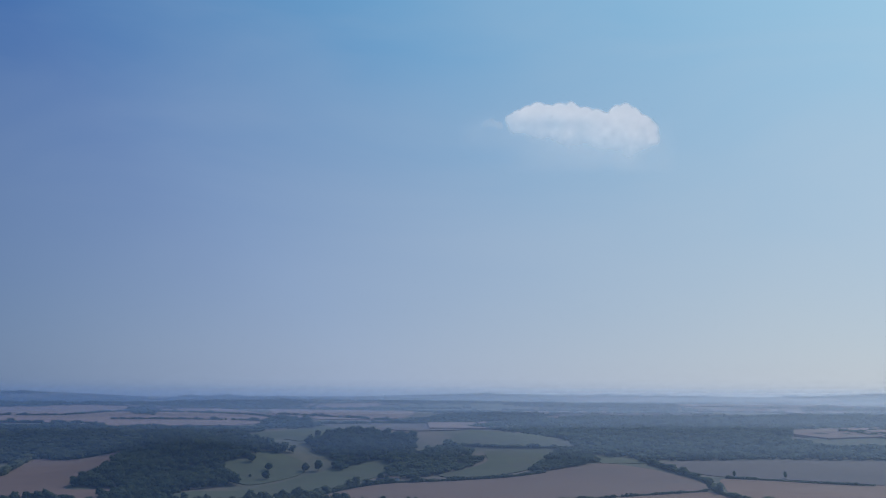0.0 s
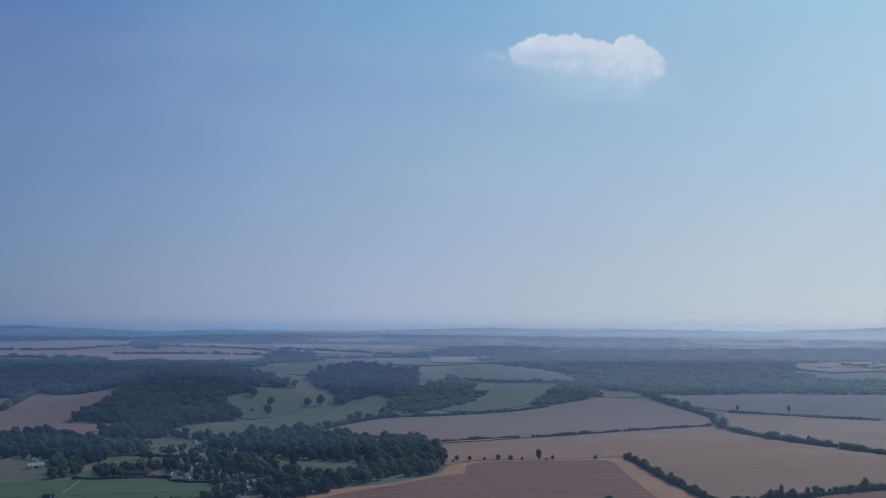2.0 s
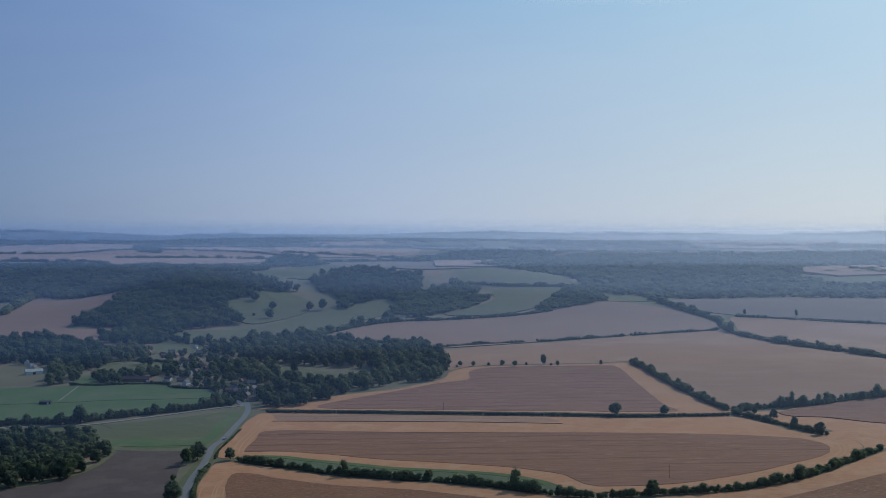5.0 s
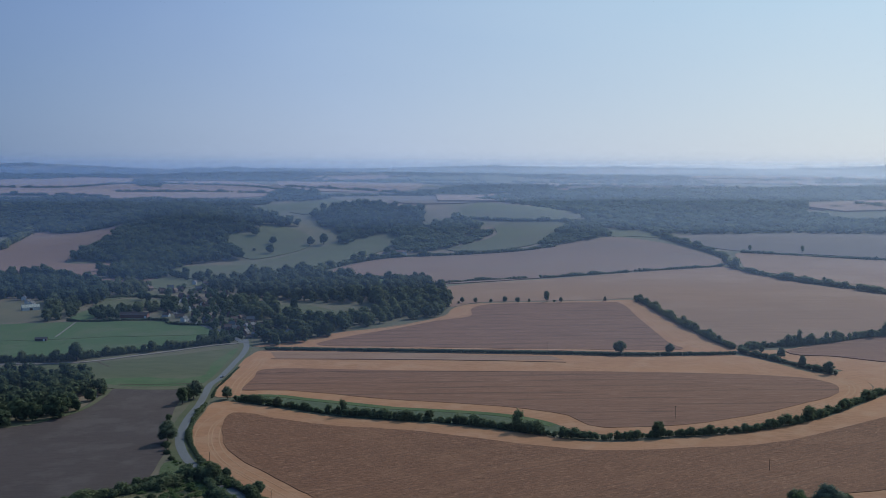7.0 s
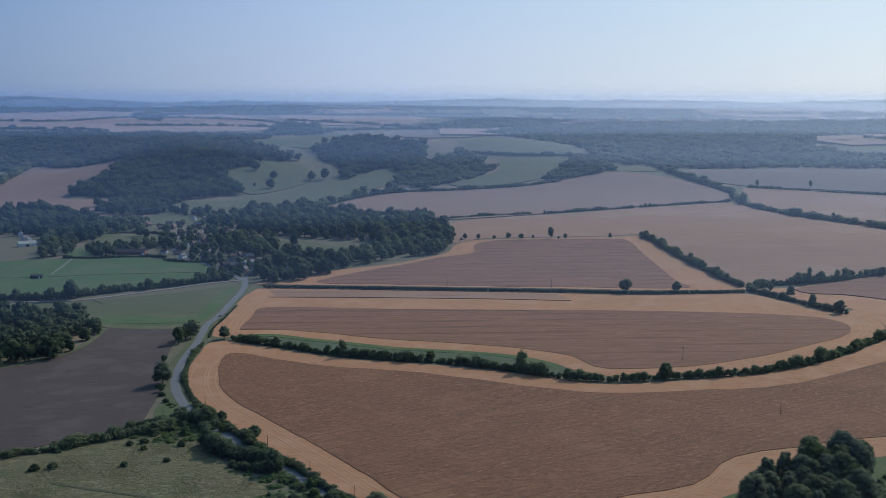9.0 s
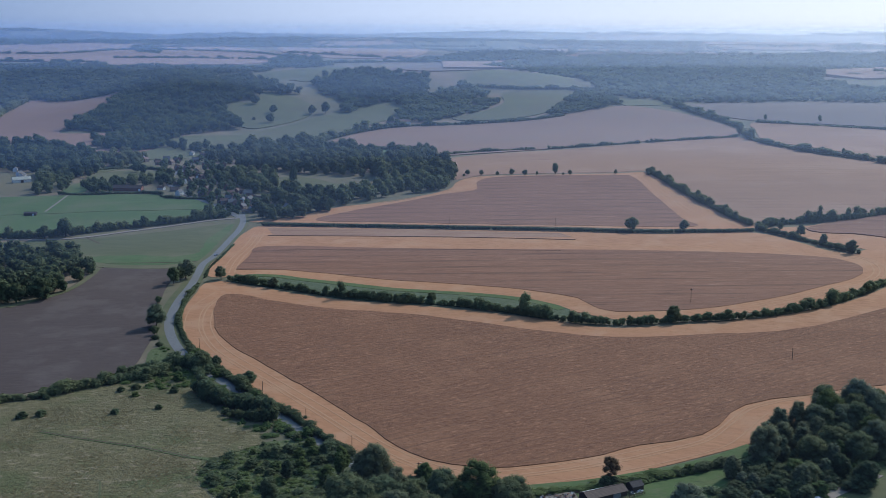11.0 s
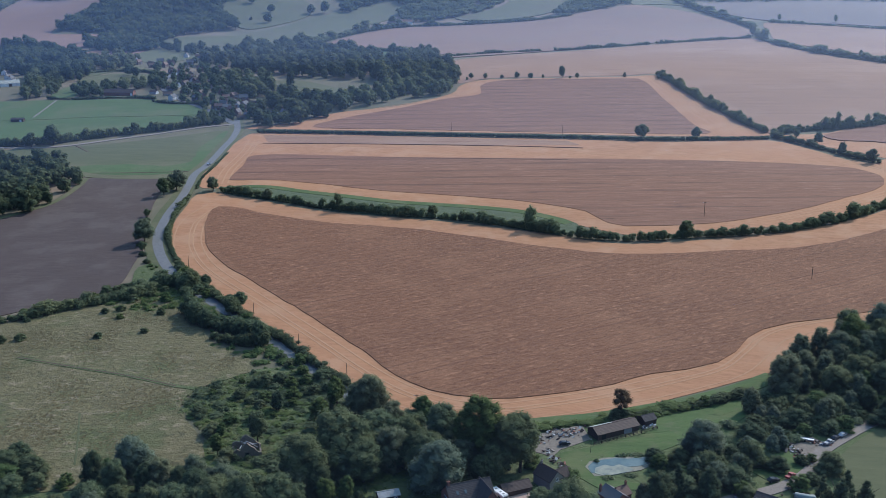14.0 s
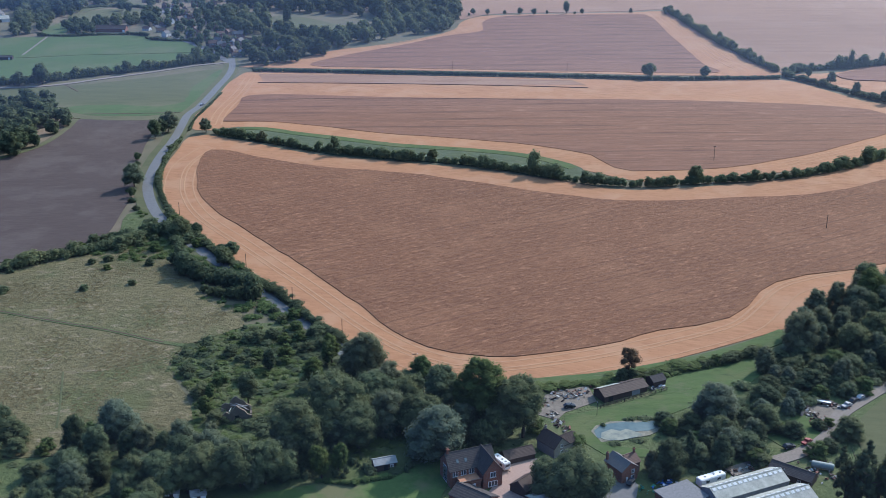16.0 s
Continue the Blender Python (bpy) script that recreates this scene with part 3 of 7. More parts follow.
field("field_16", [(323, 2064), (389, 2091), (395, 1969), (347, 1972), (316, 1960)], 1.0, HILLGRASS, "small green meadow corner")
field("field_17", [(-369, 1615), (-356, 1662), (-285, 1673), (-245, 1734), (-191, 1854), (-126, 1963), (-65, 2011), (-58, 1982), (-73, 1853), (-127, 1727), (-165, 1618), (-232, 1545), (-285, 1508), (-347, 1554)], 1.0, HILLGRASS, "long smooth green pasture under the wooded hill")
field("field_18", [(-347, 1914), (-311, 1920), (-286, 2008), (-224, 1976), (-204, 1873), (-272, 1739), (-291, 1754), (-328, 1836)], 1.2, HILLGRASS, "steep hillside pasture with scattered trees")
field("field_19", [(-434, 2760), (-368, 2932), (-262, 3046), (-196, 2199), (-244, 2151), (-361, 2584)], 1.4, MEADOW, "pale olive field on the ridge")
field("field_20", [(-632, 1425), (-784, 1748), (-718, 1905), (-752, 2152), (-645, 2331), (-531, 1952), (-540, 1902), (-556, 1835), (-552, 1725), (-541, 1696), (-467, 1687), (-447, 1587), (-493, 1541), (-557, 1495)], 0.9, FAR_CROP, "pinkish stubble field beside the wooded hill")
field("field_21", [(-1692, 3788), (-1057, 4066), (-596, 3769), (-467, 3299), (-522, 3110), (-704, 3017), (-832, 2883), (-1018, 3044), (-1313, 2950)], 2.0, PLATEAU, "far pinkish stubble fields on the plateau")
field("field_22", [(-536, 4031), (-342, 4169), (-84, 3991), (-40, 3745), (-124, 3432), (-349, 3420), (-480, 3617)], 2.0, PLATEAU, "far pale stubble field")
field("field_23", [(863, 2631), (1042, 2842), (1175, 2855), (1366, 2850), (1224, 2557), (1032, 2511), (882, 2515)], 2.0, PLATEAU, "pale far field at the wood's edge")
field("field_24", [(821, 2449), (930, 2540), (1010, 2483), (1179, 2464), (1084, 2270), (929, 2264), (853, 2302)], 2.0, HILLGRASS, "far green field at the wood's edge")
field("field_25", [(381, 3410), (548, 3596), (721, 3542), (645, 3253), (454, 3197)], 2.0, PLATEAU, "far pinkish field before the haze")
field("field_26", [(-88, 3115), (145, 3197), (98, 2282), (-45, 2227)], 1.6, GREY_CROP, "dark strip field on the ridge")
field("field_27", [(-467, 1108), (-415, 1136), (-353, 1146), (-266, 1146), (-208, 1102), (-188, 1043), (-220, 1000), (-258, 972), (-339, 945), (-386, 932)], 0.25, GRASS, "bright green grazed pasture before the village")
field("field_28", [(-367.7, 891.1), (-327, 915), (-266, 924), (-208, 953), (-160, 981), (-151, 924), (-151.4, 849.8), (-159.3, 822.6), (-223.7, 827.6), (-268.5, 868.7)], 0.25, MEADOW, "dull olive meadow beside the lane")
field("field_45", [(-162.4, 980.8), (-152.9, 956.2), (-155.1, 886.3), (-160.0, 839.0), (-194.9, 831.2), (-222.2, 838.2), (-238.3, 856.7), (-203.7, 863.5), (-178.8, 856.3), (-165.3, 864.4), (-168.6, 919.9), (-164.5, 966.6)], 0.29, GRASS, "greener band along the road side of the meadow", jag=1.5)
field("field_29", [(-270.4, 703.5), (-240.9, 722.1), (-222.7, 761.3), (-220.9, 808.3), (-216.0, 827.4), (-174.0, 824.5), (-159.7, 753.3), (-151.9, 702.9), (-144.9, 680.3), (-140.0, 640.1), (-139.8, 599.6), (-155.8, 588.0), (-180.0, 567.2), (-202.2, 553.3)], 0.2, PLOUGH, "bare dark cultivated earth")
field("field_30", [(-205.8, 540.0), (-188.6, 553.9), (-176.6, 558.7), (-164.3, 563.6), (-155.0, 570.9), (-144.9, 576.9), (-136.8, 582.4), (-123.8, 589.3), (-116.3, 599.1), (-106.3, 578.7), (-93.5, 562.4), (-81.3, 536.1), (-66.6, 523.5), (-61.8, 507.6), (-78.1, 493.7), (-80.8, 477.8), (-70.2, 458.4), (-64.8, 434.6), (-83.0, 425.9), (-112.5, 422.3), (-140.1, 415.9)], 0.3, ROUGH, "rough tussocky dry grassland")
field("field_31", [(-137.9, 427.4), (-116.4, 432.3), (-92.9, 432.9), (-66.6, 442.7), (-67.6, 458.3), (-79.9, 477.8), (-76.8, 492.3), (-60.2, 509.9), (-40.6, 509.2), (-19.0, 479.7), (1.2, 456.1), (26.4, 455.3), (31.7, 458.7), (61.7, 467.1), (80.4, 474.2), (106.6, 487.0), (122.0, 496.1), (167.9, 539.5), (214.5, 555.2), (129.6, 371.1), (-114.5, 376.4)], 0.12, SCRUB, "weedy green ground under trees and bushes", "ground cover")
field("field_32", [(-130.6, 642.4), (-136.3, 634.0), (-132.5, 601.8), (-139.4, 583.9), (-129.2, 573.2), (-106.5, 575.5), (-96.6, 578.4), (-109.4, 608.3), (-120.9, 624.8)], 0.28, SCRUB, "weedy verge between the road and the dark field", "verge")
field("field_33", [(-373, 1293), (-344, 1325), (-299, 1313), (-287, 1250), (-317, 1249), (-346, 1224)], 0.3, HILLGRASS, "small pale green paddock in the village", "paddock")
field("field_34", [(-170, 1250), (-145, 1255), (-93, 1188), (-82, 1152), (-93, 1128), (-110, 1149), (-153, 1195)], 0.3, HILLGRASS, "village paddock among trees", "paddock")
field("field_35", [(-367, 1215), (-357, 1252), (-349, 1210), (-340, 1164), (-357, 1158)], 0.3, GRASS, "small village paddock by a lane", "paddock")
field("field_36", [(-366, 1465), (-359, 1550), (-296, 1492), (-304, 1427), (-336, 1420)], 0.4, HILLGRASS, "pasture behind the village", "paddock")
field("field_39", [(-440, 1481), (-427, 1552), (-389, 1567), (-367, 1583), (-379, 1494), (-418, 1452)], 0.4, FAR_CROP, "pale stubble strip behind the village")
field("field_40", [(-382, 1319), (-371, 1364), (-351, 1391), (-323, 1369), (-312, 1332), (-351, 1339), (-370, 1301)], 0.32, MEADOW, "narrow village paddock", "paddock")

field("field_37", [(246, 923), (281, 931), (330, 969), (424, 1037), (319.8, 805.1), (287.3, 854.1), (270.9, 877.7), (256, 901)], 0.15, STUBBLE, "stubble edge of the far wheat corner")
field("field_43", [(281, 829), (293, 817), (293, 787), (280, 765), (303, 780), (345, 800), (345, 860), (305, 850)], 0.13, STUBBLE, "stubble beyond the turning headland")
field("field_38", [(277, 919), (324, 952), (410, 1007), (348.0, 868.2), (303.7, 898.0), (283, 903)], 0.7, WHEAT_ROWS, "corner of a brown wheat field")

field("field_41", [(771, 2720), (803, 2677), (785, 2611), (752, 2634)], 2.0, PLATEAU, "small pale field within the wood")
field("field_42", [(707, 2268), (739, 2277), (697, 2140), (665, 2132)], 1.6, HILLGRASS, "small green clearing in the wood")
# the plateau's patchwork, far off
rng = random.Random(12)
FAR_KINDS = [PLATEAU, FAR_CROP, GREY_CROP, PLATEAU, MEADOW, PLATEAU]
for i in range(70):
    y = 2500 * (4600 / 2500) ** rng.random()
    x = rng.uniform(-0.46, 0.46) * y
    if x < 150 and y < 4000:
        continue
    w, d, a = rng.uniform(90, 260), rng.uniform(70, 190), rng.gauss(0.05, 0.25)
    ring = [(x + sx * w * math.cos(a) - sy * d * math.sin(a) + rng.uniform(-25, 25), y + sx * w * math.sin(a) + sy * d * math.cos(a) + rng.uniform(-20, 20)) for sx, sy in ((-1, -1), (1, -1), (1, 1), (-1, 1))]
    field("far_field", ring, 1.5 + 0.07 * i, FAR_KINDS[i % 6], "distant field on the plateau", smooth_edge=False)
    if i % 2 == 0:
        hedge("hedge", ring[:2], 14, rng.uniform(4, 6.5), "far hedge line across the plateau", 200 + i, LEAF_DEEP, SPRAY_FAR, gaps=0.2)
    if i % 5 == 0:
        woodland("woodland", ring, 22, 8, "far copse on the plateau", 300 + i, material=LEAF_DEEP)

# ---- roads and lanes ----
ROAD = [(-162, 1027), (-154, 986), (-151, 947), (-151, 921), (-150.5, 884.3), (-150.8, 853.9), (-152.8, 831.9), (-150.0, 800.9), (-147.1, 767.4), (-146.1, 737.0), (-143.6, 709.2), (-139.7, 683.6), (-133.1, 660.0), (-122.8, 634.0), (-112.8, 615.5), (-99.6, 595.2), (-83.1, 571.2), (-68.9, 550.7), (-59.8, 538.0), (-51.6, 524.4), (-43.0, 512.6), (-35.0, 502.0), (-24.5, 484.9), (-13.1, 470.8), (3.0, 451.8), (19.3, 443.4)]
ribbon("road_verge", ROAD, 11.5, 0.3, MEADOW, "rank grass verge of the country road", "verge", 0.8)
ribbon("road", ROAD, 5.0, 0.36, ASPHALT, "narrow grey asphalt country road without markings", "road")
ribbon("lane", [(-380.4, 891.8), (-331, 924), (-292, 924), (-268, 931), (-239, 953), (-213, 973), (-182, 999), (-162, 1008)], 4.42, 0.4, GRAVEL, "pale narrow lane behind a hedge", "lane")
ribbon("village_lane", [(-160, 1008), (-190, 1068), (-240, 1151), (-268, 1212), (-281, 1278), (-283, 1341)], 5.2, 0.4, ASPHALT, "village lane between houses", "lane")
ribbon("field_track", [(-220.5, 824.3), (-218.4, 800.3), (-221.3, 757.1), (-240.9, 722.1)], 3.9, 0.35, MEADOW, "grassy track along the wood", "track")
ribbon("meadow_ditch", [(-151.7, 524.2), (-128.2, 514.4), (-105.8, 505.5), (-86.1, 495.7), (-77.9, 492.8)], 2.08, 0.42, SCRUB, "narrow green ditch across the dry meadow", "ditch")
ribbon("paddock_line", [(-392, 1034), (-320, 1044), (-293, 1051), (-246, 1053), (-194, 1057)], 1.2, 0.45, SCRUB, "dark fence line across the pasture", "fence line")
ribbon("paddock_path", [(-337, 1053), (-343, 1101), (-349, 1147)], 1.6, 0.4, GRAVEL, "pale trodden path in the pasture", "path")
ribbon("meadow_line", [(-219.1, 837.8), (-187.0, 837.3), (-158.9, 838.5)], 1.2, 0.4, FURROW, "dark cut line across the olive meadow", "ditch")
ribbon("meadow_line", [(-282.7, 915.5), (-275.3, 904.8), (-268.0, 894.4)], 1.0, 0.4, FURROW, "short dark cut in the olive meadow", "ditch")
ribbon("meadow_line", [(-260.6, 928.9), (-252.9, 917.8), (-245.0, 906.9)], 1.0, 0.4, FURROW, "short dark cut in the olive meadow", "ditch")
ribbon("meadow_track", [(-112.8, 474.9), (-106.3, 452.4), (-102.8, 438.9)], 0.7, 0.33, MEADOW, "faint greener track in the dry meadow", "track")

field("grass_3", [(68, 453.5), (72.5, 463), (90, 470), (103.5, 476.5), (107, 473), (98, 467), (84, 458)], 0.27, VERDANT, "bright green grass below the ditch", "grass")
ribbon("bank_strip", [(30.9, 459.8), (43.9, 462.0), (52.6, 463.2), (61.5, 465.5), (76.2, 470.4), (91.4, 476.3), (108.0, 485.2), (121.7, 494.8)], 7.5, 0.34, VERDANT, "bright grass bank between the stubble and the ditch", "grass strip", -1.2)
# pale combine swaths following the margins
A_EDGE = [(-122.6, 750.9), (-128.6, 719.1), (-126.3, 689.8), (-119.4, 661.1), (-105.9, 629.1), (-78.1, 587.3), (-46.5, 540.1), (-20.6, 500.5), (-4.7, 482.1), (9.7, 472.7), (23.7, 469.9), (39.7, 472.9), (63.7, 480.5), (89.4, 491.9), (106.8, 502.1), (119.7, 518.6), (131.2, 534.3), (146.3, 543.2), (174.7, 553.1)]
for off, wide in ((-7.6, 0.7), (-3.4, 0.8), (-1.4, 0.7), (6.0, 0.6)):
    ribbon("straw_swath", A_EDGE, wide, 0.19, SWATH, "pale line of straw left by the combine", "straw swath", off)
C_EDGE = [(-130.8, 802.8), (-133.6, 838.8), (-132.0, 899.4), (-134, 946)]
for off in (-3.5, 0.5, 4.0):
    ribbon("straw_swath", C_EDGE, 0.8, 0.19, SWATH, "pale line of straw left by the combine", "straw swath", off)
C_RIGHT = [(266.2, 839.8), (281.8, 806.7), (277.5, 777.5), (262.9, 754.3), (225.9, 726.9), (177.5, 696.3)]
for off in (-3.0, 0.5, 4.0):
    ribbon("straw_swath", C_RIGHT, 0.8, 0.19, SWATH, "pale line of straw left by the combine", "straw swath", off)
E_EDGE = [(-133, 992), (-99, 1016), (-59, 1062), (-14, 1103), (26, 1152), (37, 1182), (32, 1212)]
for off in (-4.0, 0.0, 4.0):
    ribbon("straw_swath", E_EDGE, 1.2, 0.19, SWATH, "pale line of straw left by the combine", "straw swath", off)
E_RIGHT = [(217, 1231), (219, 1114), (224, 1000), (231, 938)]
for off in (-5.0, -1.5, 2.0, 5.5, 11.0, 16.0):
    ribbon("straw_swath", E_RIGHT, 0.9, 0.19, SWATH, "pale line of straw left by the combine", "straw swath", off)
ribbon("furrow", [(-125, 929), (-28, 916), (53, 902), (102.3, 891.1)], 0.9, 0.5, FURROW, "dark tractor furrow along the wheat", "furrow")
ribbon("furrow", [(-112.5, 872.9), (-26.4, 869.3), (88.3, 853.7), (50.6, 858.8)], 0.6, 0.42, FURROW, "dark tractor furrow along the wheat", "furrow")
ribbon("furrow", [(-151.7, 524.2), (-128.2, 514.4), (-105.8, 505.5), (-86.1, 495.7)], 0.65, 0.46, FURROW, "dark bottom of the meadow ditch", "furrow")


# ---- hedges ----
hedge("hedge", [(-126.2, 781.6), (-107.8, 769.9), (-86.5, 755.9), (-62.7, 739.9), (-37.3, 727.8), (-13.0, 718.4), (10.6, 710.3), (33.4, 698.3), (55.0, 683.8), (73.0, 671.2), (91.2, 665.5), (104.3, 663.8), (132.0, 667.8), (159.8, 671.1), (183.7, 678.5), (207.0, 690.3), (233.8, 711.2), (301.1, 777.6)], 5.04, 3.78, "thick dark field hedge with taller bushes", 1, lumps=0.7, wild=0.4)
hedge("hedge", [(-135, 971), (-29, 952), (94, 927), (165, 913), (235, 911)], 3.36, 2.66, "low dark hedge between wheat fields", 2, LEAF_DEEP, wild=0.12)
hedge("hedge", [(219, 1244), (223, 1187), (226, 1095), (232, 1014), (237, 958), (241, 937)], 5.6, 4.4, "tall bushy hedge dividing stubble fields", 3, wild=0.3, lumps=0.6)
hedge("hedge", [(242, 922), (257, 936), (282, 944), (306, 950), (332, 961), (367, 981), (444, 1005)], 5.6, 4.48, "ragged hedge with bushes", 4, lumps=0.8)
hedge("hedge", [(242, 918), (255.8, 888.8), (267.0, 860.0), (276.3, 841.1), (283.5, 828.9)], 4.76, 3.08, "low dark hedge beside the stubble", 5, LEAF_DEEP)
hedge("hedge", [(11, 1426), (57, 1449), (136, 1467), (204, 1496), (290, 1531), (396, 1568)], 4.2, 3.08, "thin hedge line between stubble fields", 6, gaps=0.25)
hedge("hedge", [(388, 2033), (403, 1919), (419, 1787), (428, 1673)], 8.5, 6.4, "overgrown hedge with trees", 7, kinds=SPRAY_FAR)
hedge("hedge", [(417, 1618), (408, 1541), (416, 1491), (433, 1420), (464, 1353), (493, 1283), (530, 1189)], 7.0, 5.2, "overgrown hedge with trees", 8, kinds=SPRAY_FAR, lumps=0.8)
hedge("hedge", [(469, 1734), (522, 1698), (586, 1648), (649, 1607)], 4.2, 3.08, "far field hedge", 9, kinds=SPRAY_FAR)
hedge("hedge", [(-385, 900), (-334, 931), (-308, 932), (-284, 939), (-255, 961), (-224, 979), (-192, 1003), (-176, 1018)], 5.88, 4.76, "dark hedge along the lane", 10, lumps=0.9, wild=0.4)
hedge("hedge", [(-143.1, 772.2), (-142.2, 742.6), (-139.6, 713.2), (-134.3, 683.3), (-125.2, 655.2), (-115.4, 632.0)], 2.4, 1.8, "low dark roadside hedge", 32, LEAF_DEEP, wild=0.3)
hedge("hedge", [(-117.1, 633.7), (-109.2, 619.1), (-97.4, 600.0), (-80.0, 573.0), (-65.1, 551.1), (-49.1, 528.4), (-35.5, 506.6), (-26.6, 494.0)], 3.4, 2.9, "clipped dark roadside hedge", 11, LEAF_DEEP, wild=0.2)
hedge("hedge", [(-144.6, 896.4), (-145.0, 850.2), (-145.9, 819.4), (-143.0, 790.8)], 1.6, 0.9, "low rank growth on the road verge", 31, LEAF_DEEP, wild=0.4, gaps=0.2)
hedge("hedge", [(-185.5, 557.7), (-177.7, 561.4), (-165.3, 566.4), (-156.0, 573.8), (-145.8, 579.9), (-137.4, 584.7), (-124.7, 592.5), (-119.7, 605.0)], 5.5, 3.2, "wild hedge of thorn and bramble", 12, lumps=0.6)
hedge("hedge", [(-130.9, 596.8), (-120.1, 604.3), (-110.1, 605.4), (-102.3, 587.6)], 7, 4.0, "bramble thicket beside the road", 13, wild=0.5)
hedge("hedge", [(-99.4, 568.8), (-90.2, 557.5), (-80.0, 550.0), (-70.1, 542.8), (-62.2, 533.7)], 8, 4.8, "dense dark thicket beside the road", 14, LEAF_DEEP, lumps=0.4)
hedge("hedge", [(-80.0, 539.9), (-70.6, 534.1), (-62.1, 532.7)], 7, 4.2, "dense dark thicket beside the road", 15, LEAF_DEEP)
hedge("hedge", [(31.6, 458.0), (52.4, 461.7), (59.6, 464.5), (75.9, 469.3), (91.1, 474.7), (107.3, 482.7)], 3.6, 1.3, "weedy bank below the stubble", 16, LEAF_FRESH, wild=0.3)
hedge("hedge", [(66.7, 465.7), (75.7, 468.1), (90.6, 472.7), (106.7, 480.3)], 2.24, 1.82, "dark ditch-side growth", 17, LEAF_DEEP)
hedge("hedge", [(-134, 1540), (-95, 1520), (-57, 1487)], 4.2, 2.8, "dark hedge above the paddock", 18, LEAF_DEEP, kinds=SPRAY_FAR)
hedge("hedge", [(-167, 1562), (-136, 1647), (-100, 1710), (-60, 1745), (-0, 1757)], 7, 5.6, "overgrown field edge", 19, kinds=SPRAY_FAR, lumps=0.8)
hedge("hedge", [(8, 1755), (77, 1772), (140, 1797), (198, 1845)], 7, 5.04, "dark overgrown field edge", 20, kinds=SPRAY_FAR)
hedge("hedge", [(-706, 1873), (-728, 1980), (-755, 2132)], 9.8, 9.8, "overgrown hedge with trees", 21, kinds=SPRAY_FAR)
hedge("hedge", [(70, 2090), (152, 2083), (247, 2109), (300, 2120)], 7, 5.6, "hillside hedge", 22, kinds=SPRAY_FAR)
for i, row in enumerate(([(-1490, 3419), (-1152, 3438), (-999, 3705), (-611, 3634), (-456, 3439)], [(-928, 3266), (-692, 3319), (-487, 3296)], [(-1286, 2957), (-1018, 3044), (-878, 3037)], [(-484, 3649), (-287, 3512), (-105, 3376)], [(-325, 3184), (-100, 3241), (129, 3199)])):
    hedge("hedge", row, 10, 7, "far hedge line across the plateau", 23 + i, LEAF_DEEP, SPRAY_FAR, gaps=0.3)

undergrowth([(-67.6, 458.3), (-79.9, 477.8), (-76.8, 492.3), (-60.0, 508.5), (-40.4, 506.8), (-22.6, 479.9), (-0.4, 454.3), (9.6, 442.0), (-5.7, 423.8), (-25.8, 411.6), (-42.8, 408.0), (-58.1, 425.2), (-64.8, 434.6)], 2.6, 0.7, "nettles, brambles and saplings on rough ground", 1, LEAF_FRESH)
undergrowth([(-67.6, 458.3), (-84.0, 477.8), (-80.0, 493.3), (-60.0, 508.5), (-36.4, 502.8), (-18.6, 475.9), (-0.4, 450.3), (-15.7, 433.8), (-45.8, 425.6), (-60.8, 430.0)], 1.9, 0.45, "low brambles and docks over the weedy ground", 21, LEAF)
undergrowth([(-67.6, 458.3), (-79.9, 477.8), (-76.8, 492.3), (-60.0, 508.5), (-40.4, 506.8), (-22.6, 479.9), (-10.4, 454.3), (-45.8, 431.6)], 4.2, 1.5, "dark thorn and bramble patches in the scrub", 22, LEAF_DEEP)
undergrowth([(-130.0, 427.2), (-116.0, 431.4), (-92.5, 431.6), (-65.2, 436.2), (-51.9, 425.1), (-60.9, 398.1), (-111.7, 385.1)], 4.2, 1.2, "brambles and rank grass under the trees", 2)
undergrowth([(68.7, 430.7), (93.7, 456.7), (112.4, 475.2), (135.3, 491.2), (187.3, 517.6), (168.0, 473.4), (125.7, 452.1), (110.5, 445.7), (92.5, 421.0), (73.0, 407.6)], 3.6, 1.9, "undergrowth between the trees", 3)
undergrowth([(-129.5, 638.0), (-135.2, 629.8), (-132.7, 598.0), (-136.0, 580.3), (-119.8, 572.7), (-97.8, 578.5), (-109.4, 608.3), (-120.5, 623.2)], 3.4, 1.2, "rank weeds on the verge", 4, LEAF_FRESH)
undergrowth([(-104.0, 578.6), (-92.8, 559.4), (-80.4, 533.4), (-63.5, 517.3), (-57.5, 505.1), (-44.9, 511.7), (-55.4, 529.8), (-77.9, 561.7), (-99.3, 588.3)], 3.4, 1.4, "brambles beside the road", 5, LEAF_FRESH)
undergrowth([(-36.8, 427.1), (-27.1, 423.8), (-14.9, 424.1), (-5.7, 423.2), (0.5, 419.6), (-0.1, 412.8), (-5.2, 411.3), (-13.9, 410.5), (-25.6, 410.2), (-34.4, 409.9), (-39.6, 415.5)], 2.6, 1.9, "dark shrubs in the shade of the trees", 24, LEAF_DEEP)
undergrowth([(12.7, 435.5), (32.6, 425.6), (33.5, 418.3), (21.7, 423.0), (9.5, 426.3)], 3.4, 1.8, "shrubs behind the brick house", 6)
undergrowth([(31.6, 457.3), (52.3, 461.0), (75.8, 468.5), (105.1, 481.1), (106.0, 477.8), (75.2, 465.5), (53.6, 458.0), (32.2, 454.0)], 2.8, 1.0, "weeds on the bank under the stubble", 7, LEAF_FRESH)

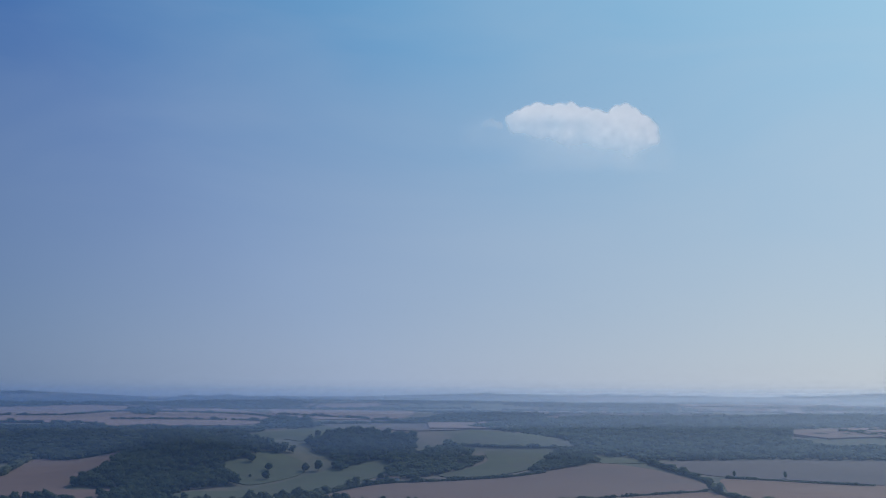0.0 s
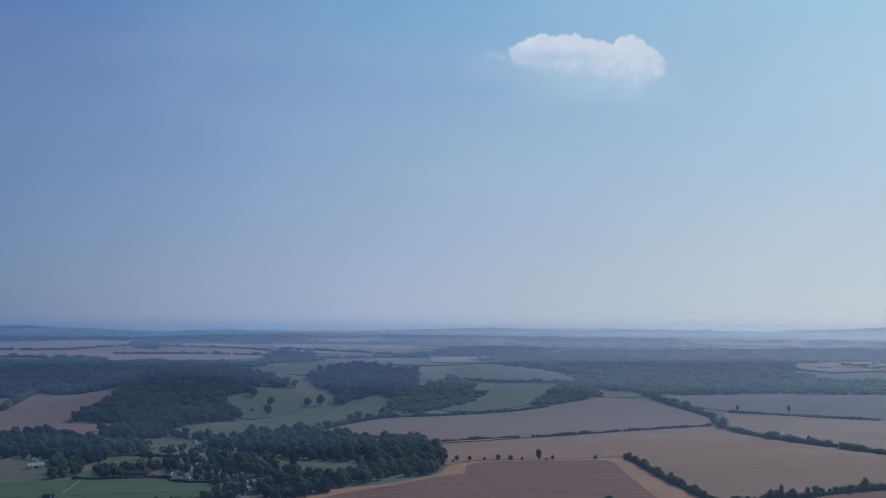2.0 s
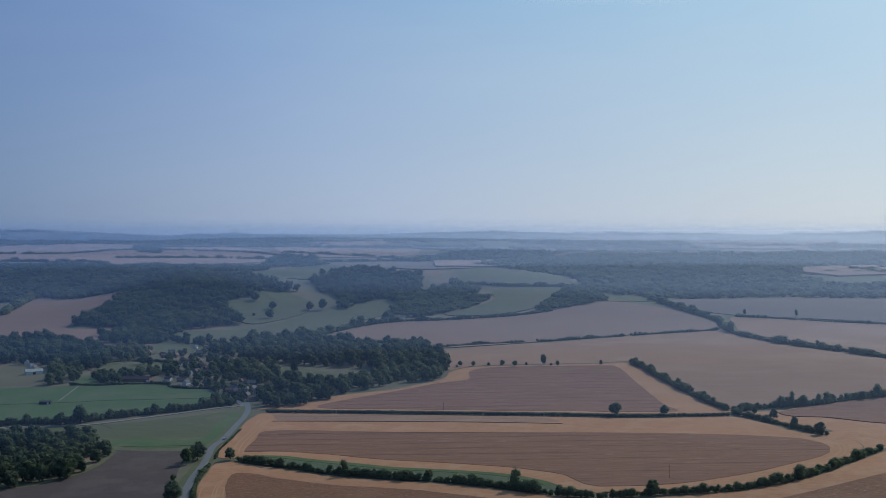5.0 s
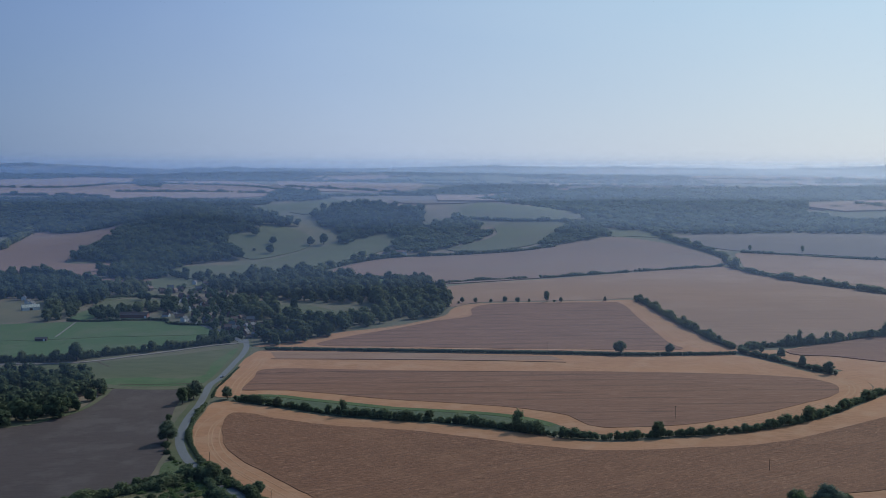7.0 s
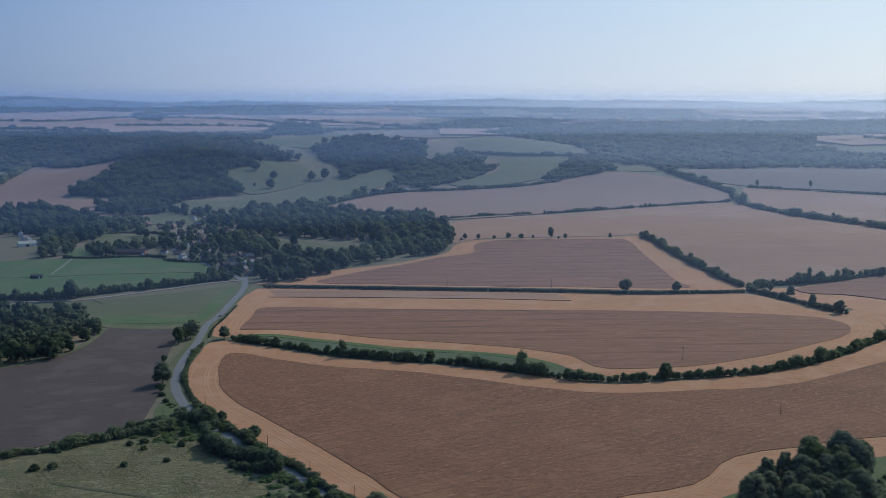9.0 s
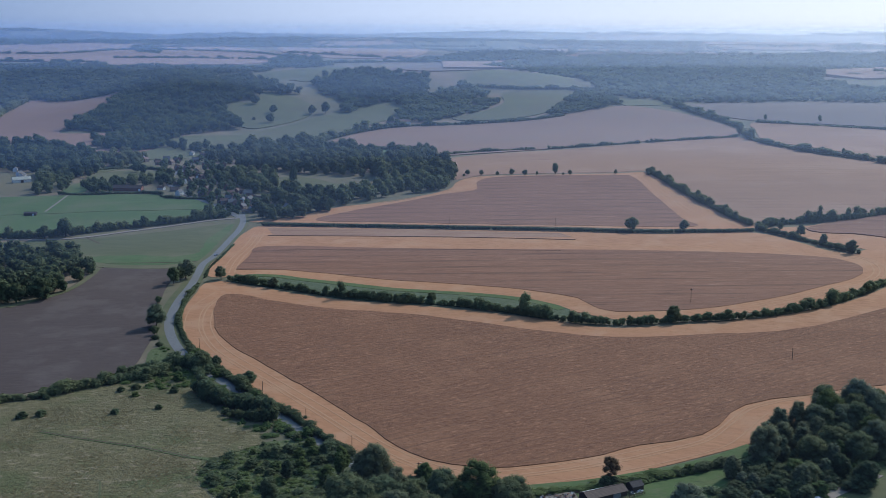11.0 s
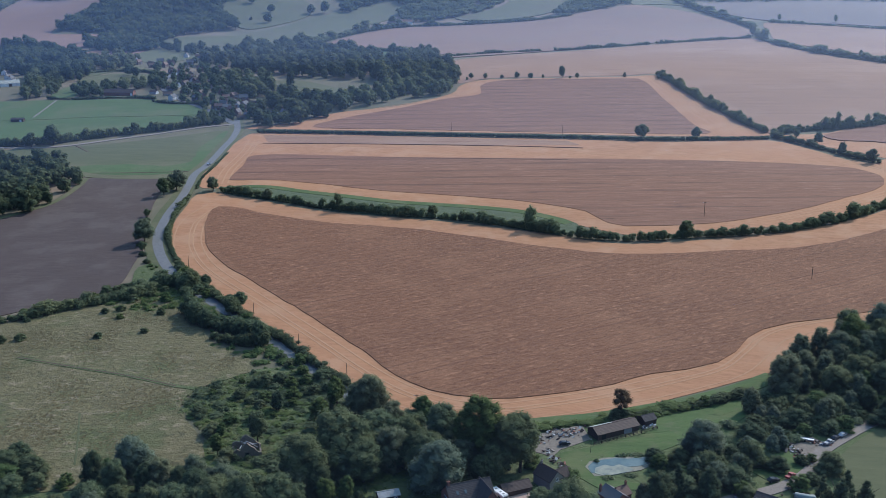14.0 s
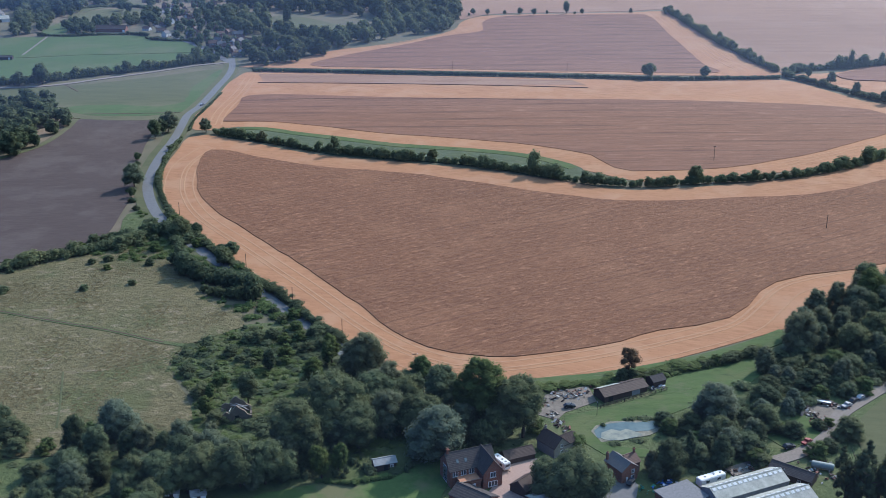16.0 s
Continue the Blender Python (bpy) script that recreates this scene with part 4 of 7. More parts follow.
MEADOW_EDGE = [(-161.8, 550.4), (-144.0, 561.5), (-124.7, 571.2), (-105.2, 574.1), (-87.5, 550.3), (-80.8, 533.4), (-67.5, 517.5), (-80.7, 496.9), (-81.7, 477.9), (-71.0, 458.4), (-67.9, 441.1), (-84.3, 430.5), (-99.6, 429.4), (-114.3, 426.8), (-126.8, 427.1), (-175.7, 542.5)]
tussocks(MEADOW_EDGE, 1.3, 0.55, 0.10, 0.6, "pale dry tufts over the rough meadow", 9, LEAF_STRAW)
undergrowth([(48.5, 436.9), (54.3, 439.0), (62.4, 439.8), (70.5, 440.2), (70.0, 437.6), (62.1, 437.8), (54.1, 437.1), (49.3, 434.4)], 2.2, 0.9, "reeds and weeds on the pond's edge", 10)
undergrowth([(49.5, 426.3), (57.3, 427.3), (65.4, 429.5), (68.3, 432.6), (68.4, 429.1), (58.5, 424.9), (50.8, 424.5)], 2.4, 0.9, "reeds and weeds on the pond's edge", 11)

hedge("hedge", [(-25.2, 409.1), (-21.0, 408.2), (-16.6, 407.6), (-13.1, 408.8), (-6.6, 410.3)], 1.3, 0.9, "low leafy border along the garden lawn", 60, LEAF_FRESH, wild=0.3)

# ---- far woods ----
woodland("woodland", [(-543, 1713), (-549, 1812), (-534, 1882), (-527, 1941), (-652, 2416), (-616, 2583), (-394, 2058), (-343, 2110), (-294, 2058), (-230, 2031), (-293, 1989), (-319, 1915), (-341, 1905), (-326, 1825), (-293, 1738), (-339, 1697), (-364, 1663), (-369, 1615), (-415, 1640), (-472, 1698)], 13.5, 15, "dense dark broadleaf wood covering the hill", 1, material=LEAF_DEEP)
woodland("woodland", [(-225, 2116), (-209, 2167), (-179, 2251), (-61, 2186), (-28, 2161), (-7, 2125), (-17, 2085), (-26, 2020), (-32, 1967), (-53, 1936), (-66, 1969), (-79, 1991), (-102, 1971), (-124, 1939), (-142, 1899), (-160, 1908), (-153, 1961), (-169, 2011), (-199, 2040)], 13.0, 12.5, "dark broken wood on the second hill", 2, material=LEAF_DEEP, spread=0.4)
woodland("woodland", [(-55, 1982), (-12, 2058), (29, 2077), (40, 2117), (88, 2018), (105, 1974), (74, 1916), (26, 1846), (-44, 1791), (-64, 1858)], 14, 9.8, "scrubby thicket on the hillside", 3)
woodland("woodland", [(228, 2033), (291, 2128), (317, 1995), (274, 1936), (210, 1871), (171, 1847)], 14, 9.8, "thicket at the foot of the hill", 4)
woodland("woodland", [(-1006, 2111), (-1314, 2736), (-1080, 2825), (-904, 2930), (-751, 2899), (-434, 2983), (-416, 2867), (-623, 2664), (-662, 2451), (-542, 1991), (-756, 2163), (-789, 2083)], 18, 12, "long dark belt of woodland", 5, material=LEAF_DEEP)
woodland("woodland", [(-434, 2983), (-450, 3311), (-353, 3324), (-281, 3088), (-358, 2973)], 22.4, 12, "far copse", 6, material=LEAF_DEEP)
woodland("woodland", [(116, 3032), (293, 3329), (569, 3496), (897, 3420), (1290, 3562), (1684, 3643), (1280, 2783), (897, 2712), (797, 2418), (819, 2282), (1016, 2222), (903, 1982), (627, 2032), (424, 2014), (295, 2085), (282, 2220), (221, 2837)], 19, 12, "wide mixed woodland with uneven dark crowns", 7)
woodland("woodland", [(-100, 3241), (72, 3617), (268, 3782), (448, 3672), (343, 3382), (130, 3227)], 26, 11, "far belt of trees on the plateau", 8, material=LEAF_DEEP)
woodland("woodland", [(-1632, 4222), (-1528, 4545), (-1158, 4539), (-1110, 4267), (-1382, 4116)], 34, 11, "far belt of trees near the horizon", 9, material=LEAF_DEEP)
woodland("woodland", [(-1058, 4234), (-992, 4624), (-733, 4774), (-503, 4458), (-546, 4108), (-775, 3998)], 34, 11, "far belt of trees near the horizon", 10, material=LEAF_DEEP)
woodland("woodland", [(-959, 4045), (-898, 4096), (-865, 3945), (-932, 3934)], 24, 12, "far copse in the haze", 17, material=LEAF_DEEP)
woodland("woodland", [(-1571, 4065), (-1429, 4190), (-1305, 4135), (-1337, 3924), (-1486, 3847)], 28, 11, "far belt of trees in the haze", 18, material=LEAF_DEEP)
woodland("woodland", [(-999, 3740), (-981, 3814), (-900, 3724), (-862, 3531), (-938, 3582)], 20, 12, "far copse on the plateau", 20, material=LEAF_DEEP)
woodland("woodland", [(-457, 3096), (-467, 3272), (-431, 3385), (-371, 3309), (-320, 3136), (-374, 3060)], 20, 16, "dark copse on the plateau's edge", 21, material=LEAF_DEEP)
woodland("woodland", [(-461, 1676), (-369, 1615), (-359, 1543), (-393, 1504), (-434, 1546)], 11.2, 11.2, "thicket at the foot of the hill", 13, material=LEAF_DEEP)


# thin belts of trees one behind the other towards the horizon
rng = random.Random(31)
for i in range(46):
    y = 3560 * (4790 / 3560) ** (((i * 0.618) % 1.0) ** 0.8)
    x = rng.uniform(-0.44, 0.44) * y
    if x < -150 and y < 3950:
        continue
    w, d, a = rng.uniform(110, 420), rng.uniform(12, 34), rng.gauss(0.0, 0.12)
    ring = [(x + u * w * math.cos(a), y + v * d * rng.uniform(0.4, 1.3) + u * w * math.sin(a)) for u, v in ((-1, -0.3), (-0.5, -1), (0.1, -0.8), (0.6, -1), (1, -0.2), (0.7, 0.8), (0.2, 1), (-0.4, 0.7), (-0.8, 1))]
    woodland("woodland", ring, 20, rng.uniform(9, 14), "far belt of trees in the haze", 400 + i, material=LEAF_DEEP)


# ---- haze over the far country, imitated by translucent sheets one behind the other: tinted bluish, milkier on the sunny side ----
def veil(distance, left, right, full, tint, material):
    """A leaning sheet that imitates hazy air at a distance: thin at its foot, full at a height, gone above the horizon.
    """
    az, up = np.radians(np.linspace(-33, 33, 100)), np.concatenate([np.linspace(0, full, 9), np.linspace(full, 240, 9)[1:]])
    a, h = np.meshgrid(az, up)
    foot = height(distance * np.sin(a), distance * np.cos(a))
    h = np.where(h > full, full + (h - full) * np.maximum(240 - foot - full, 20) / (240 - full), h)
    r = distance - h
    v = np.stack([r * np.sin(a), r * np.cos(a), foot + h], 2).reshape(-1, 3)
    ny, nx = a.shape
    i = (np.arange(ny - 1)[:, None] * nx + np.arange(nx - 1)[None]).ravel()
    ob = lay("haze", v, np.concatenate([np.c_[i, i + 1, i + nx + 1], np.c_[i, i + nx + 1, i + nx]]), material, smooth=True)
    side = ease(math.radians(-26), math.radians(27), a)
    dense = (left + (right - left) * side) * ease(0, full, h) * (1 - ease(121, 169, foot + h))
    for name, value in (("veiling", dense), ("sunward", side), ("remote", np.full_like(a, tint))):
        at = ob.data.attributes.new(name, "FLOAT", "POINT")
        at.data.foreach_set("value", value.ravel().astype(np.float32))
    return tagged(ob, "thin bluish translucent sheet standing in for summer haze", "haze", kind="stuff")


m, t, b = nodes("haze_sheet")
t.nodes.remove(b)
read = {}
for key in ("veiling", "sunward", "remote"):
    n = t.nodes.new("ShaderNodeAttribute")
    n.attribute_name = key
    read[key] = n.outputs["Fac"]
# The haze's blue cast and its sunward brightening are set in these sheet colours.
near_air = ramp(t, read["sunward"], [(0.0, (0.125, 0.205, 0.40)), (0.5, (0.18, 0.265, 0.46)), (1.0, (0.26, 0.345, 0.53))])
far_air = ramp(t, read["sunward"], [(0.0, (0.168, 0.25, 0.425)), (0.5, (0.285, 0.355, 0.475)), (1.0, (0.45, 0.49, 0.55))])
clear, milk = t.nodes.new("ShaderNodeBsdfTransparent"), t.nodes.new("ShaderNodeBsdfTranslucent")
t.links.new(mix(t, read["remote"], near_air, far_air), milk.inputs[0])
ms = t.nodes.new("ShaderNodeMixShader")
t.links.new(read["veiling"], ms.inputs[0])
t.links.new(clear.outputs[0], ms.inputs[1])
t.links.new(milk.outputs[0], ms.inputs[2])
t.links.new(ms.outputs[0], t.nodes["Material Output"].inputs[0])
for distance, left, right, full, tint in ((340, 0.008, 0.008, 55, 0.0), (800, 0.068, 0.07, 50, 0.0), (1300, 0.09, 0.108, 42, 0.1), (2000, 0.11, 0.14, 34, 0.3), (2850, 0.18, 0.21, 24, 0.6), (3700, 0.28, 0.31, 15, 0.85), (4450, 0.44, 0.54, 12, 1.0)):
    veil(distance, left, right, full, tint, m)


# ---- one small cumulus ----
def cloud(centre, wide, tall, material):
    """A cumulus seen side on: heaped puffs over a thinning grey base, frayed by small-scale turbulence."""
    rng = np.random.default_rng(4)
    nx, nz = 300, 136
    u, w = np.meshgrid(np.linspace(-215, 215, nx), np.linspace(-95, 95, nz))

    def turbulence(cells):
        g = rng.normal(size=(cells * 19 // 43 + 3, cells + 3))
        a, b = np.linspace(0, cells * 19 // 43, nz), np.linspace(0, cells, nx)
        i, j = a.astype(int)[:, None], b.astype(int)[None]
        s, q = ease(0, 1, a % 1)[:, None], ease(0, 1, b % 1)[None]
        return (g[i, j] * (1 - q) + g[i, j + 1] * q) * (1 - s) + (g[i + 1, j] * (1 - q) + g[i + 1, j + 1] * q) * s
    churn = sum(turbulence(c) * k for c, k in ((12, 0.5), (26, 0.32), (54, 0.14), (110, 0.05)))
    puffs = ((-152, 2, 9), (-140, 6, 10), (-128, 2, 9), (-105, 14, 12), (-92, 20, 13), (-76, 26, 14), (-58, 32, 15), (-40, 30, 12), (-20, 30, 15), (6, 32, 15), (28, 26, 14), (48, 18, 15), (66, 14, 12), (84, 26, 13), (102, 30, 15), (120, 24, 14), (136, 12, 15), (148, -4, 15), (154, -20, 13), (-60, 2, 30), (-5, 2, 38), (50, -8, 36), (95, -10, 40), (120, -22, 34), (-95, 2, 18), (70, -26, 26))
    mass = np.zeros_like(u)
    billow = np.zeros_like(u)
    for x, z, r in puffs:
        d2 = ((u - x + 3 * churn) / r) ** 2 + ((w - z + 3 * churn) / r) ** 2
        mass = mass + np.exp(-3.0 * d2)
        billow = billow + (r / 20) ** 2 * np.exp(-1.4 * ((u - x) ** 2 + (w - z) ** 2) / r ** 2)
    mass = mass ** (1 / 3.0)
    low = 1 - ease(-30, 26, w)
    core = (1 - low) * ease(0.30, 0.62, mass) + low * ease(0.16, 0.95, mass)
    # Opacity is lowered here to imitate the cloud's shaded grey middle.
    grey = np.exp(-((u + 25) / 60) ** 2 - ((w - 4) / 12) ** 2)
    veil = 0.27 * np.exp(-((u - 45) / 135) ** 4 - ((w + 42) / 40) ** 2) + 0.12 * np.exp(-((u + 150) / 50) ** 2 - ((w + 12) / 26) ** 2)
    base = ease(-52, 34, w + 6 * churn + 0.10 * u + 2)
    alpha = core * (0.04 + 0.96 * base ** 1.1) * (0.92 + 0.06 * churn) * (1 - 0.42 * grey) * (0.30 + 0.70 * ease(-140, -78, u)) + veil * (0.8 + 0.25 * churn)
    alpha = np.clip(alpha, 0, 0.97) * ease(215, 175, abs(u)) * ease(95, 72, abs(w))
    eye = np.array([0.0, 0.0, 154.0])
    flat = np.stack([centre[0] + u * wide / 430, np.full_like(u, centre[1]), centre[2] + w * tall / 190], 2)
    nearer = 1 - 0.0003 * w - 0.0016 * np.sqrt(billow)
    v = (eye + (flat - eye) * nearer[:, :, None]).reshape(-1, 3)
    i = (np.arange(nz - 1)[:, None] * nx + np.arange(nx - 1)[None]).ravel()
    ob = lay("cloud", v, np.concatenate([np.c_[i, i + 1, i + nx + 1], np.c_[i, i + nx + 1, i + nx]]), material, smooth=True)
    at = ob.data.attributes.new("vapour", "FLOAT", "POINT")
    at.data.foreach_set("value", alpha.ravel().astype(np.float32))
    return tagged(ob, "small white cumulus cloud with a soft grey base", "cloud")


m, t, b = nodes("cloud_vapour")
t.nodes.remove(b)
at = t.nodes.new("ShaderNodeAttribute")
at.attribute_name = "vapour"
clear, milk, glow = t.nodes.new("ShaderNodeBsdfTransparent"), t.nodes.new("ShaderNodeBsdfDiffuse"), t.nodes.new("ShaderNodeBsdfTranslucent")
milk.inputs[0].default_value = glow.inputs[0].default_value = (0.86, 0.835, 0.835, 1)
body, ms = t.nodes.new("ShaderNodeMixShader"), t.nodes.new("ShaderNodeMixShader")
body.inputs[0].default_value = 0.8
t.links.new(milk.outputs[0], body.inputs[1])
t.links.new(glow.outputs[0], body.inputs[2])
t.links.new(at.outputs["Fac"], ms.inputs[0])
t.links.new(clear.outputs[0], ms.inputs[1])
t.links.new(body.outputs[0], ms.inputs[2])
t.links.new(ms.outputs[0], t.nodes["Material Output"].inputs[0])
cloud((438, 3300, 950), 731, 323, m)


# ---- trees ----
def trunk_mesh(tall, girth, seed, bare=0.45):
    """A tapered stem with limbs reaching into the crown."""
    rng = random.Random(seed)
    bm = bmesh.new()

    def limb(a, b, ra, rb, n=7):
        d = (b - a)
        q = d.to_track_quat("Z", "Y").to_matrix().to_4x4()
        bmesh.ops.create_cone(bm, segments=n, radius1=ra, radius2=rb, depth=d.length, matrix=Matrix.Translation((a + b) / 2) @ q)
    top = Vector((rng.uniform(-0.3, 0.3), rng.uniform(-0.3, 0.3), tall * 0.7))
    limb(Vector((0, 0, -0.4)), top * 0.5, girth, girth * 0.7)
    limb(top * 0.5, top, girth * 0.7, girth * 0.3)
    for i in range(7):
        s = bare + 0.5 * i / 7
        p = top * min(s, 0.95)
        a = i * 2.4 + rng.uniform(-0.4, 0.4)
        r = tall * rng.uniform(0.16, 0.27)
        limb(p, p + Vector((math.cos(a) * r, math.sin(a) * r, r * 0.75)), girth * 0.32, girth * 0.09, 5)
    return bm


def crown_mesh(tall, wide, seed, shape="round", kinds=None, n=54, low=0.18):
    """Centres and sizes of the leafy clumps of one crown, uneven in outline."""
    rng = np.random.default_rng(seed)
    c, r = [], []
    lean = rng.uniform(-0.12, 0.12, 2)
    for i in range(n):
        s = (i + 0.5) / n
        z = low + (1 - low) * s
        k = (z - low) / (1 - low)
        if shape == "round":
            w = math.sin(math.pi * min(max(0.12 + 0.80 * k, 0), 1)) ** 0.75
        elif shape == "column":
            w = min(1.0, 3.2 * (1 - k)) * min(1, 0.5 + 3 * k)
        elif shape == "cone":
            w = 1.05 * (1 - k) + 0.08
        else:
            w = math.sqrt(max(0.0, 1 - k ** 2.4)) * (0.8 + 0.2 * min(1, 4 * k)) + 0.05
        a = i * 2.39996 + rng.uniform(-0.5, 0.5)
        q = w * wide * 0.5 * rng.uniform(0.40, 0.86)
        rad = wide * rng.uniform(0.11, 0.20) * (0.75 + 0.4 * w)
        zz = tall * (0.05 + 0.89 * z) + rng.uniform(-0.04, 0.04) * tall
        c.append((math.cos(a) * q + lean[0] * tall * k, math.sin(a) * q + lean[1] * tall * k, zz))
        r.append((rad, rad, rad * rng.uniform(0.7, 1.0)))
    c.append((0, 0, tall * (0.5 + low / 2)))
    r.append((wide * 0.24, wide * 0.24, tall * 0.30 * (1 - low)))
    return clumps(kinds or SPRAY_NEAR, c, r, seed)


def tree(name, tall, wide, seed, material, label, shape="round", kinds=None, n=54, low=0.18, category="tree"):
    ob = new(name)
    part("trunk", trunk_mesh(tall, 0.018 * tall + 0.08, seed), BARK, ob)
    v, f = crown_mesh(tall, wide, seed, shape, kinds, n, low)
    lay("crown", v, f, material, ob)
    ob.location = (0, -300 - 20 * seed, -60)
    return tagged(ob, label, category)


PROTO = {
    "oak": [tree("tree", 10, 9.0, 1, LEAF, "broad green broadleaf tree in full leaf"), tree("tree", 10, 7.6, 2, LEAF, "broad green broadleaf tree in full leaf"), tree("tree", 10, 8.2, 3, LEAF_DEEP, "dark green broadleaf tree in full leaf")],
    "ash": [tree("tree", 10, 6.0, 4, LEAF, "tall green tree with an open crown", "round", None, 52, 0.22), tree("tree", 10, 5.6, 5, LEAF_FRESH, "fresh green tree with an airy crown", "round", None, 52, 0.22)],
    "dark": [tree("tree", 10, 7.0, 6, LEAF_DEEP, "very dark dense leafy tree", "dome", None, 54, 0.1), tree("tree", 10, 6.2, 7, LEAF_DEEP, "very dark dense leafy tree", "dome", None, 54, 0.1)],
    "willow": [tree("tree", 10, 9.0, 8, LEAF_SILVER, "silvery green rounded willow tree", "dome", SPRAY_NEAR, 60, 0.08)],
    "bush": [tree("bush", 5, 5.4, 9, LEAF, "rounded leafy green bush", "dome", None, 26, 0.02, "bush"), tree("bush", 5, 6.0, 10, LEAF_DEEP, "dense dark green thorn bush", "dome", None, 26, 0.02, "bush"), tree("bush", 5, 5.0, 11, LEAF_FRESH, "pale green scrub bush", "dome", None, 26, 0.02, "bush")],
    "cone": [tree("tree", 10, 4.6, 12, LEAF_DEEP, "dark pointed evergreen garden tree", "cone", None, 54, 0.03)],
    "column": [tree("tree", 10, 3.0, 13, LEAF_DEEP, "tall dark columnar poplar", "column", None, 52, 0.04)],
    "sallow": [tree("tree", 10, 8.0, 15, LEAF_SALLOW, "grey-green bushy sallow tree", "dome", None, 54, 0.06), tree("tree", 10, 6.4, 16, LEAF_SALLOW, "grey-green bushy sallow tree", "round", None, 52, 0.12)],
    "field": [tree("tree", 10, 9.6, 17, LEAF, "spreading field tree with a broken crown", "round", None, 38, 0.30), tree("tree", 10, 8.4, 18, LEAF, "spreading field tree with a broken crown", "round", None, 34, 0.26), tree("tree", 10, 8.8, 19, LEAF_SALLOW, "grey-green spreading field tree on a short trunk", "dome", None, 38, 0.24)],
    "rust": [tree("tree", 10, 7.0, 14, LEAF_RUST, "half-bare tree with browning leaves", "round", None, 17, 0.35)],
}
TREE_COUNT = [0]


def plant(kind, x, y, tall, rng, sink=0.0):
    """One tree of a kind at a place, turned and sized."""
    pool = PROTO[kind]
    src = pool[rng.randrange(len(pool))]
    own = 5.0 if kind == "bush" else 10.0
    s = tall / own
    k = s * rng.uniform(0.88, 1.14)
    if kind == "bush":
        k, s = 1.15 * k, 0.78 * s
    z = float(height(x, y)) - sink
    ob = copy_thing(src, pose(x, y, z, 0, 0, rng.uniform(0, 360)) @ Matrix.Diagonal((k, k, s, 1)))
    TREE_COUNT[0] += 1
    return ob


def grove(poly, spacing, tall, kinds, seed, spread=0.25):
    rng = random.Random(seed)
    for x, y in scatter(poly, spacing, seed):
        plant(kinds[rng.randrange(len(kinds))], float(x), float(y), tall * rng.uniform(1 - spread, 1 + spread), rng)


def copse(poly, spacing, tall, seed, material=None, spread=0.3, thin=0.0):
    """Trees too far off to tell singly: full crowns of very different size, joined into one wood. thin: the share left out."""
    rng = np.random.default_rng(seed)
    c, r = [], []
    for x, y in scatter(poly, spacing, seed):
        if rng.uniform() < thin:
            continue
        h = tall * rng.uniform(1 - spread, 1 + 1.3 * spread)
        w = min(h * rng.uniform(0.8, 1.15), 1.25 * spacing)
        z = float(height(x, y))
        c.append((x, y, z + 0.5 * h))
        r.append((0.36 * w, 0.36 * w, 0.42 * h))
        for i in range(13):
            k = (i + 0.5) / 13
            a = i * 2.4 + rng.uniform(-0.5, 0.5)
            q = w * 0.5 * math.sin(math.pi * (0.15 + 0.75 * k)) * rng.uniform(0.45, 0.8)
            m = w * rng.uniform(0.13, 0.22)
            c.append((x + math.cos(a) * q, y + math.sin(a) * q, z + h * (0.14 + 0.74 * k)))
            r.append((m, m, m * 0.85))
    v, f = clumps(SPRAY_WOOD, c, r, seed)
    return tagged(lay("woodland", v, f, material or LEAF), "leafy trees crowding round the village gardens", "woodland", kind="stuff")


def stand(kind, places, seed):
    rng = random.Random(seed)
    for x, y, tall in places:
        plant(kind, x, y, tall, rng)


# row of hedge trees on the far wheat edge, and the single field trees
stand("field", [(29, 1234, 2.98), (33, 1242, 5.97), (47, 1240, 5.97), (63, 1237, 4.48), (78, 1240, 6.71), (91, 1233, 5.97), (130, 1231, 2.98), (137, 1230, 5.97), (184, 1232, 5.22), (215, 1218, 4.48)], 1)
stand("ash", [(123, 1237, 12.3), (104, 1235, 4.48)], 2)
stand("field", [(147, 921, 10.2), (186, 920, 8.19), (269.0, 857.8, 8.19), (279.3, 831.1, 9.18), (264.5, 892.6, 8.19), (257, 916, 6.14)], 3)
stand("field", [(337, 966, 7.08), (366, 975, 8.09), (-55, 1468, 13.17), (-125, 1551, 9.09)], 4)
stand("field", [(-132.1, 786.3, 8.4), (-96.1, 761.3, 6.3), (-32.9, 727.2, 5.25), (0.5, 716.3, 6.3), (126.9, 669.1, 8.4), (247.6, 722.7, 6.3)], 5)
stand("field", [(-144.6, 677.1, 12.16), (-158.8, 774.2, 11.13), (-154.7, 788.6, 12.16), (-157.1, 784.3, 9.09)], 6)
stand("field", [(-293, 928, 10.7), (-279, 934, 14.3), (-230, 972, 9.52), (-197, 1004, 8.33)], 7)
stand("ash", [(405, 1586, 16), (406, 1541, 12), (452, 1394, 8), (465, 1364, 9), (488, 1755, 10.1), (559, 1724, 11.2)], 8)
stand("field", [(-255, 1796, 15.7), (-263, 1874, 13.4), (-203, 1883, 15.7), (-182, 1897, 19), (-299, 1915, 14.6), (-293, 1738, 17.9), (-308, 1787, 13.4), (-284, 1815, 5.6)], 9)
stand("field", [(-847, 2865, 19), (-60, 1759, 10.7), (-70, 1774, 14.3), (-44, 1791, 10.7), (-426, 1581, 14.3), (-443, 1546, 11.9), (-465, 1450, 14.3)], 10)

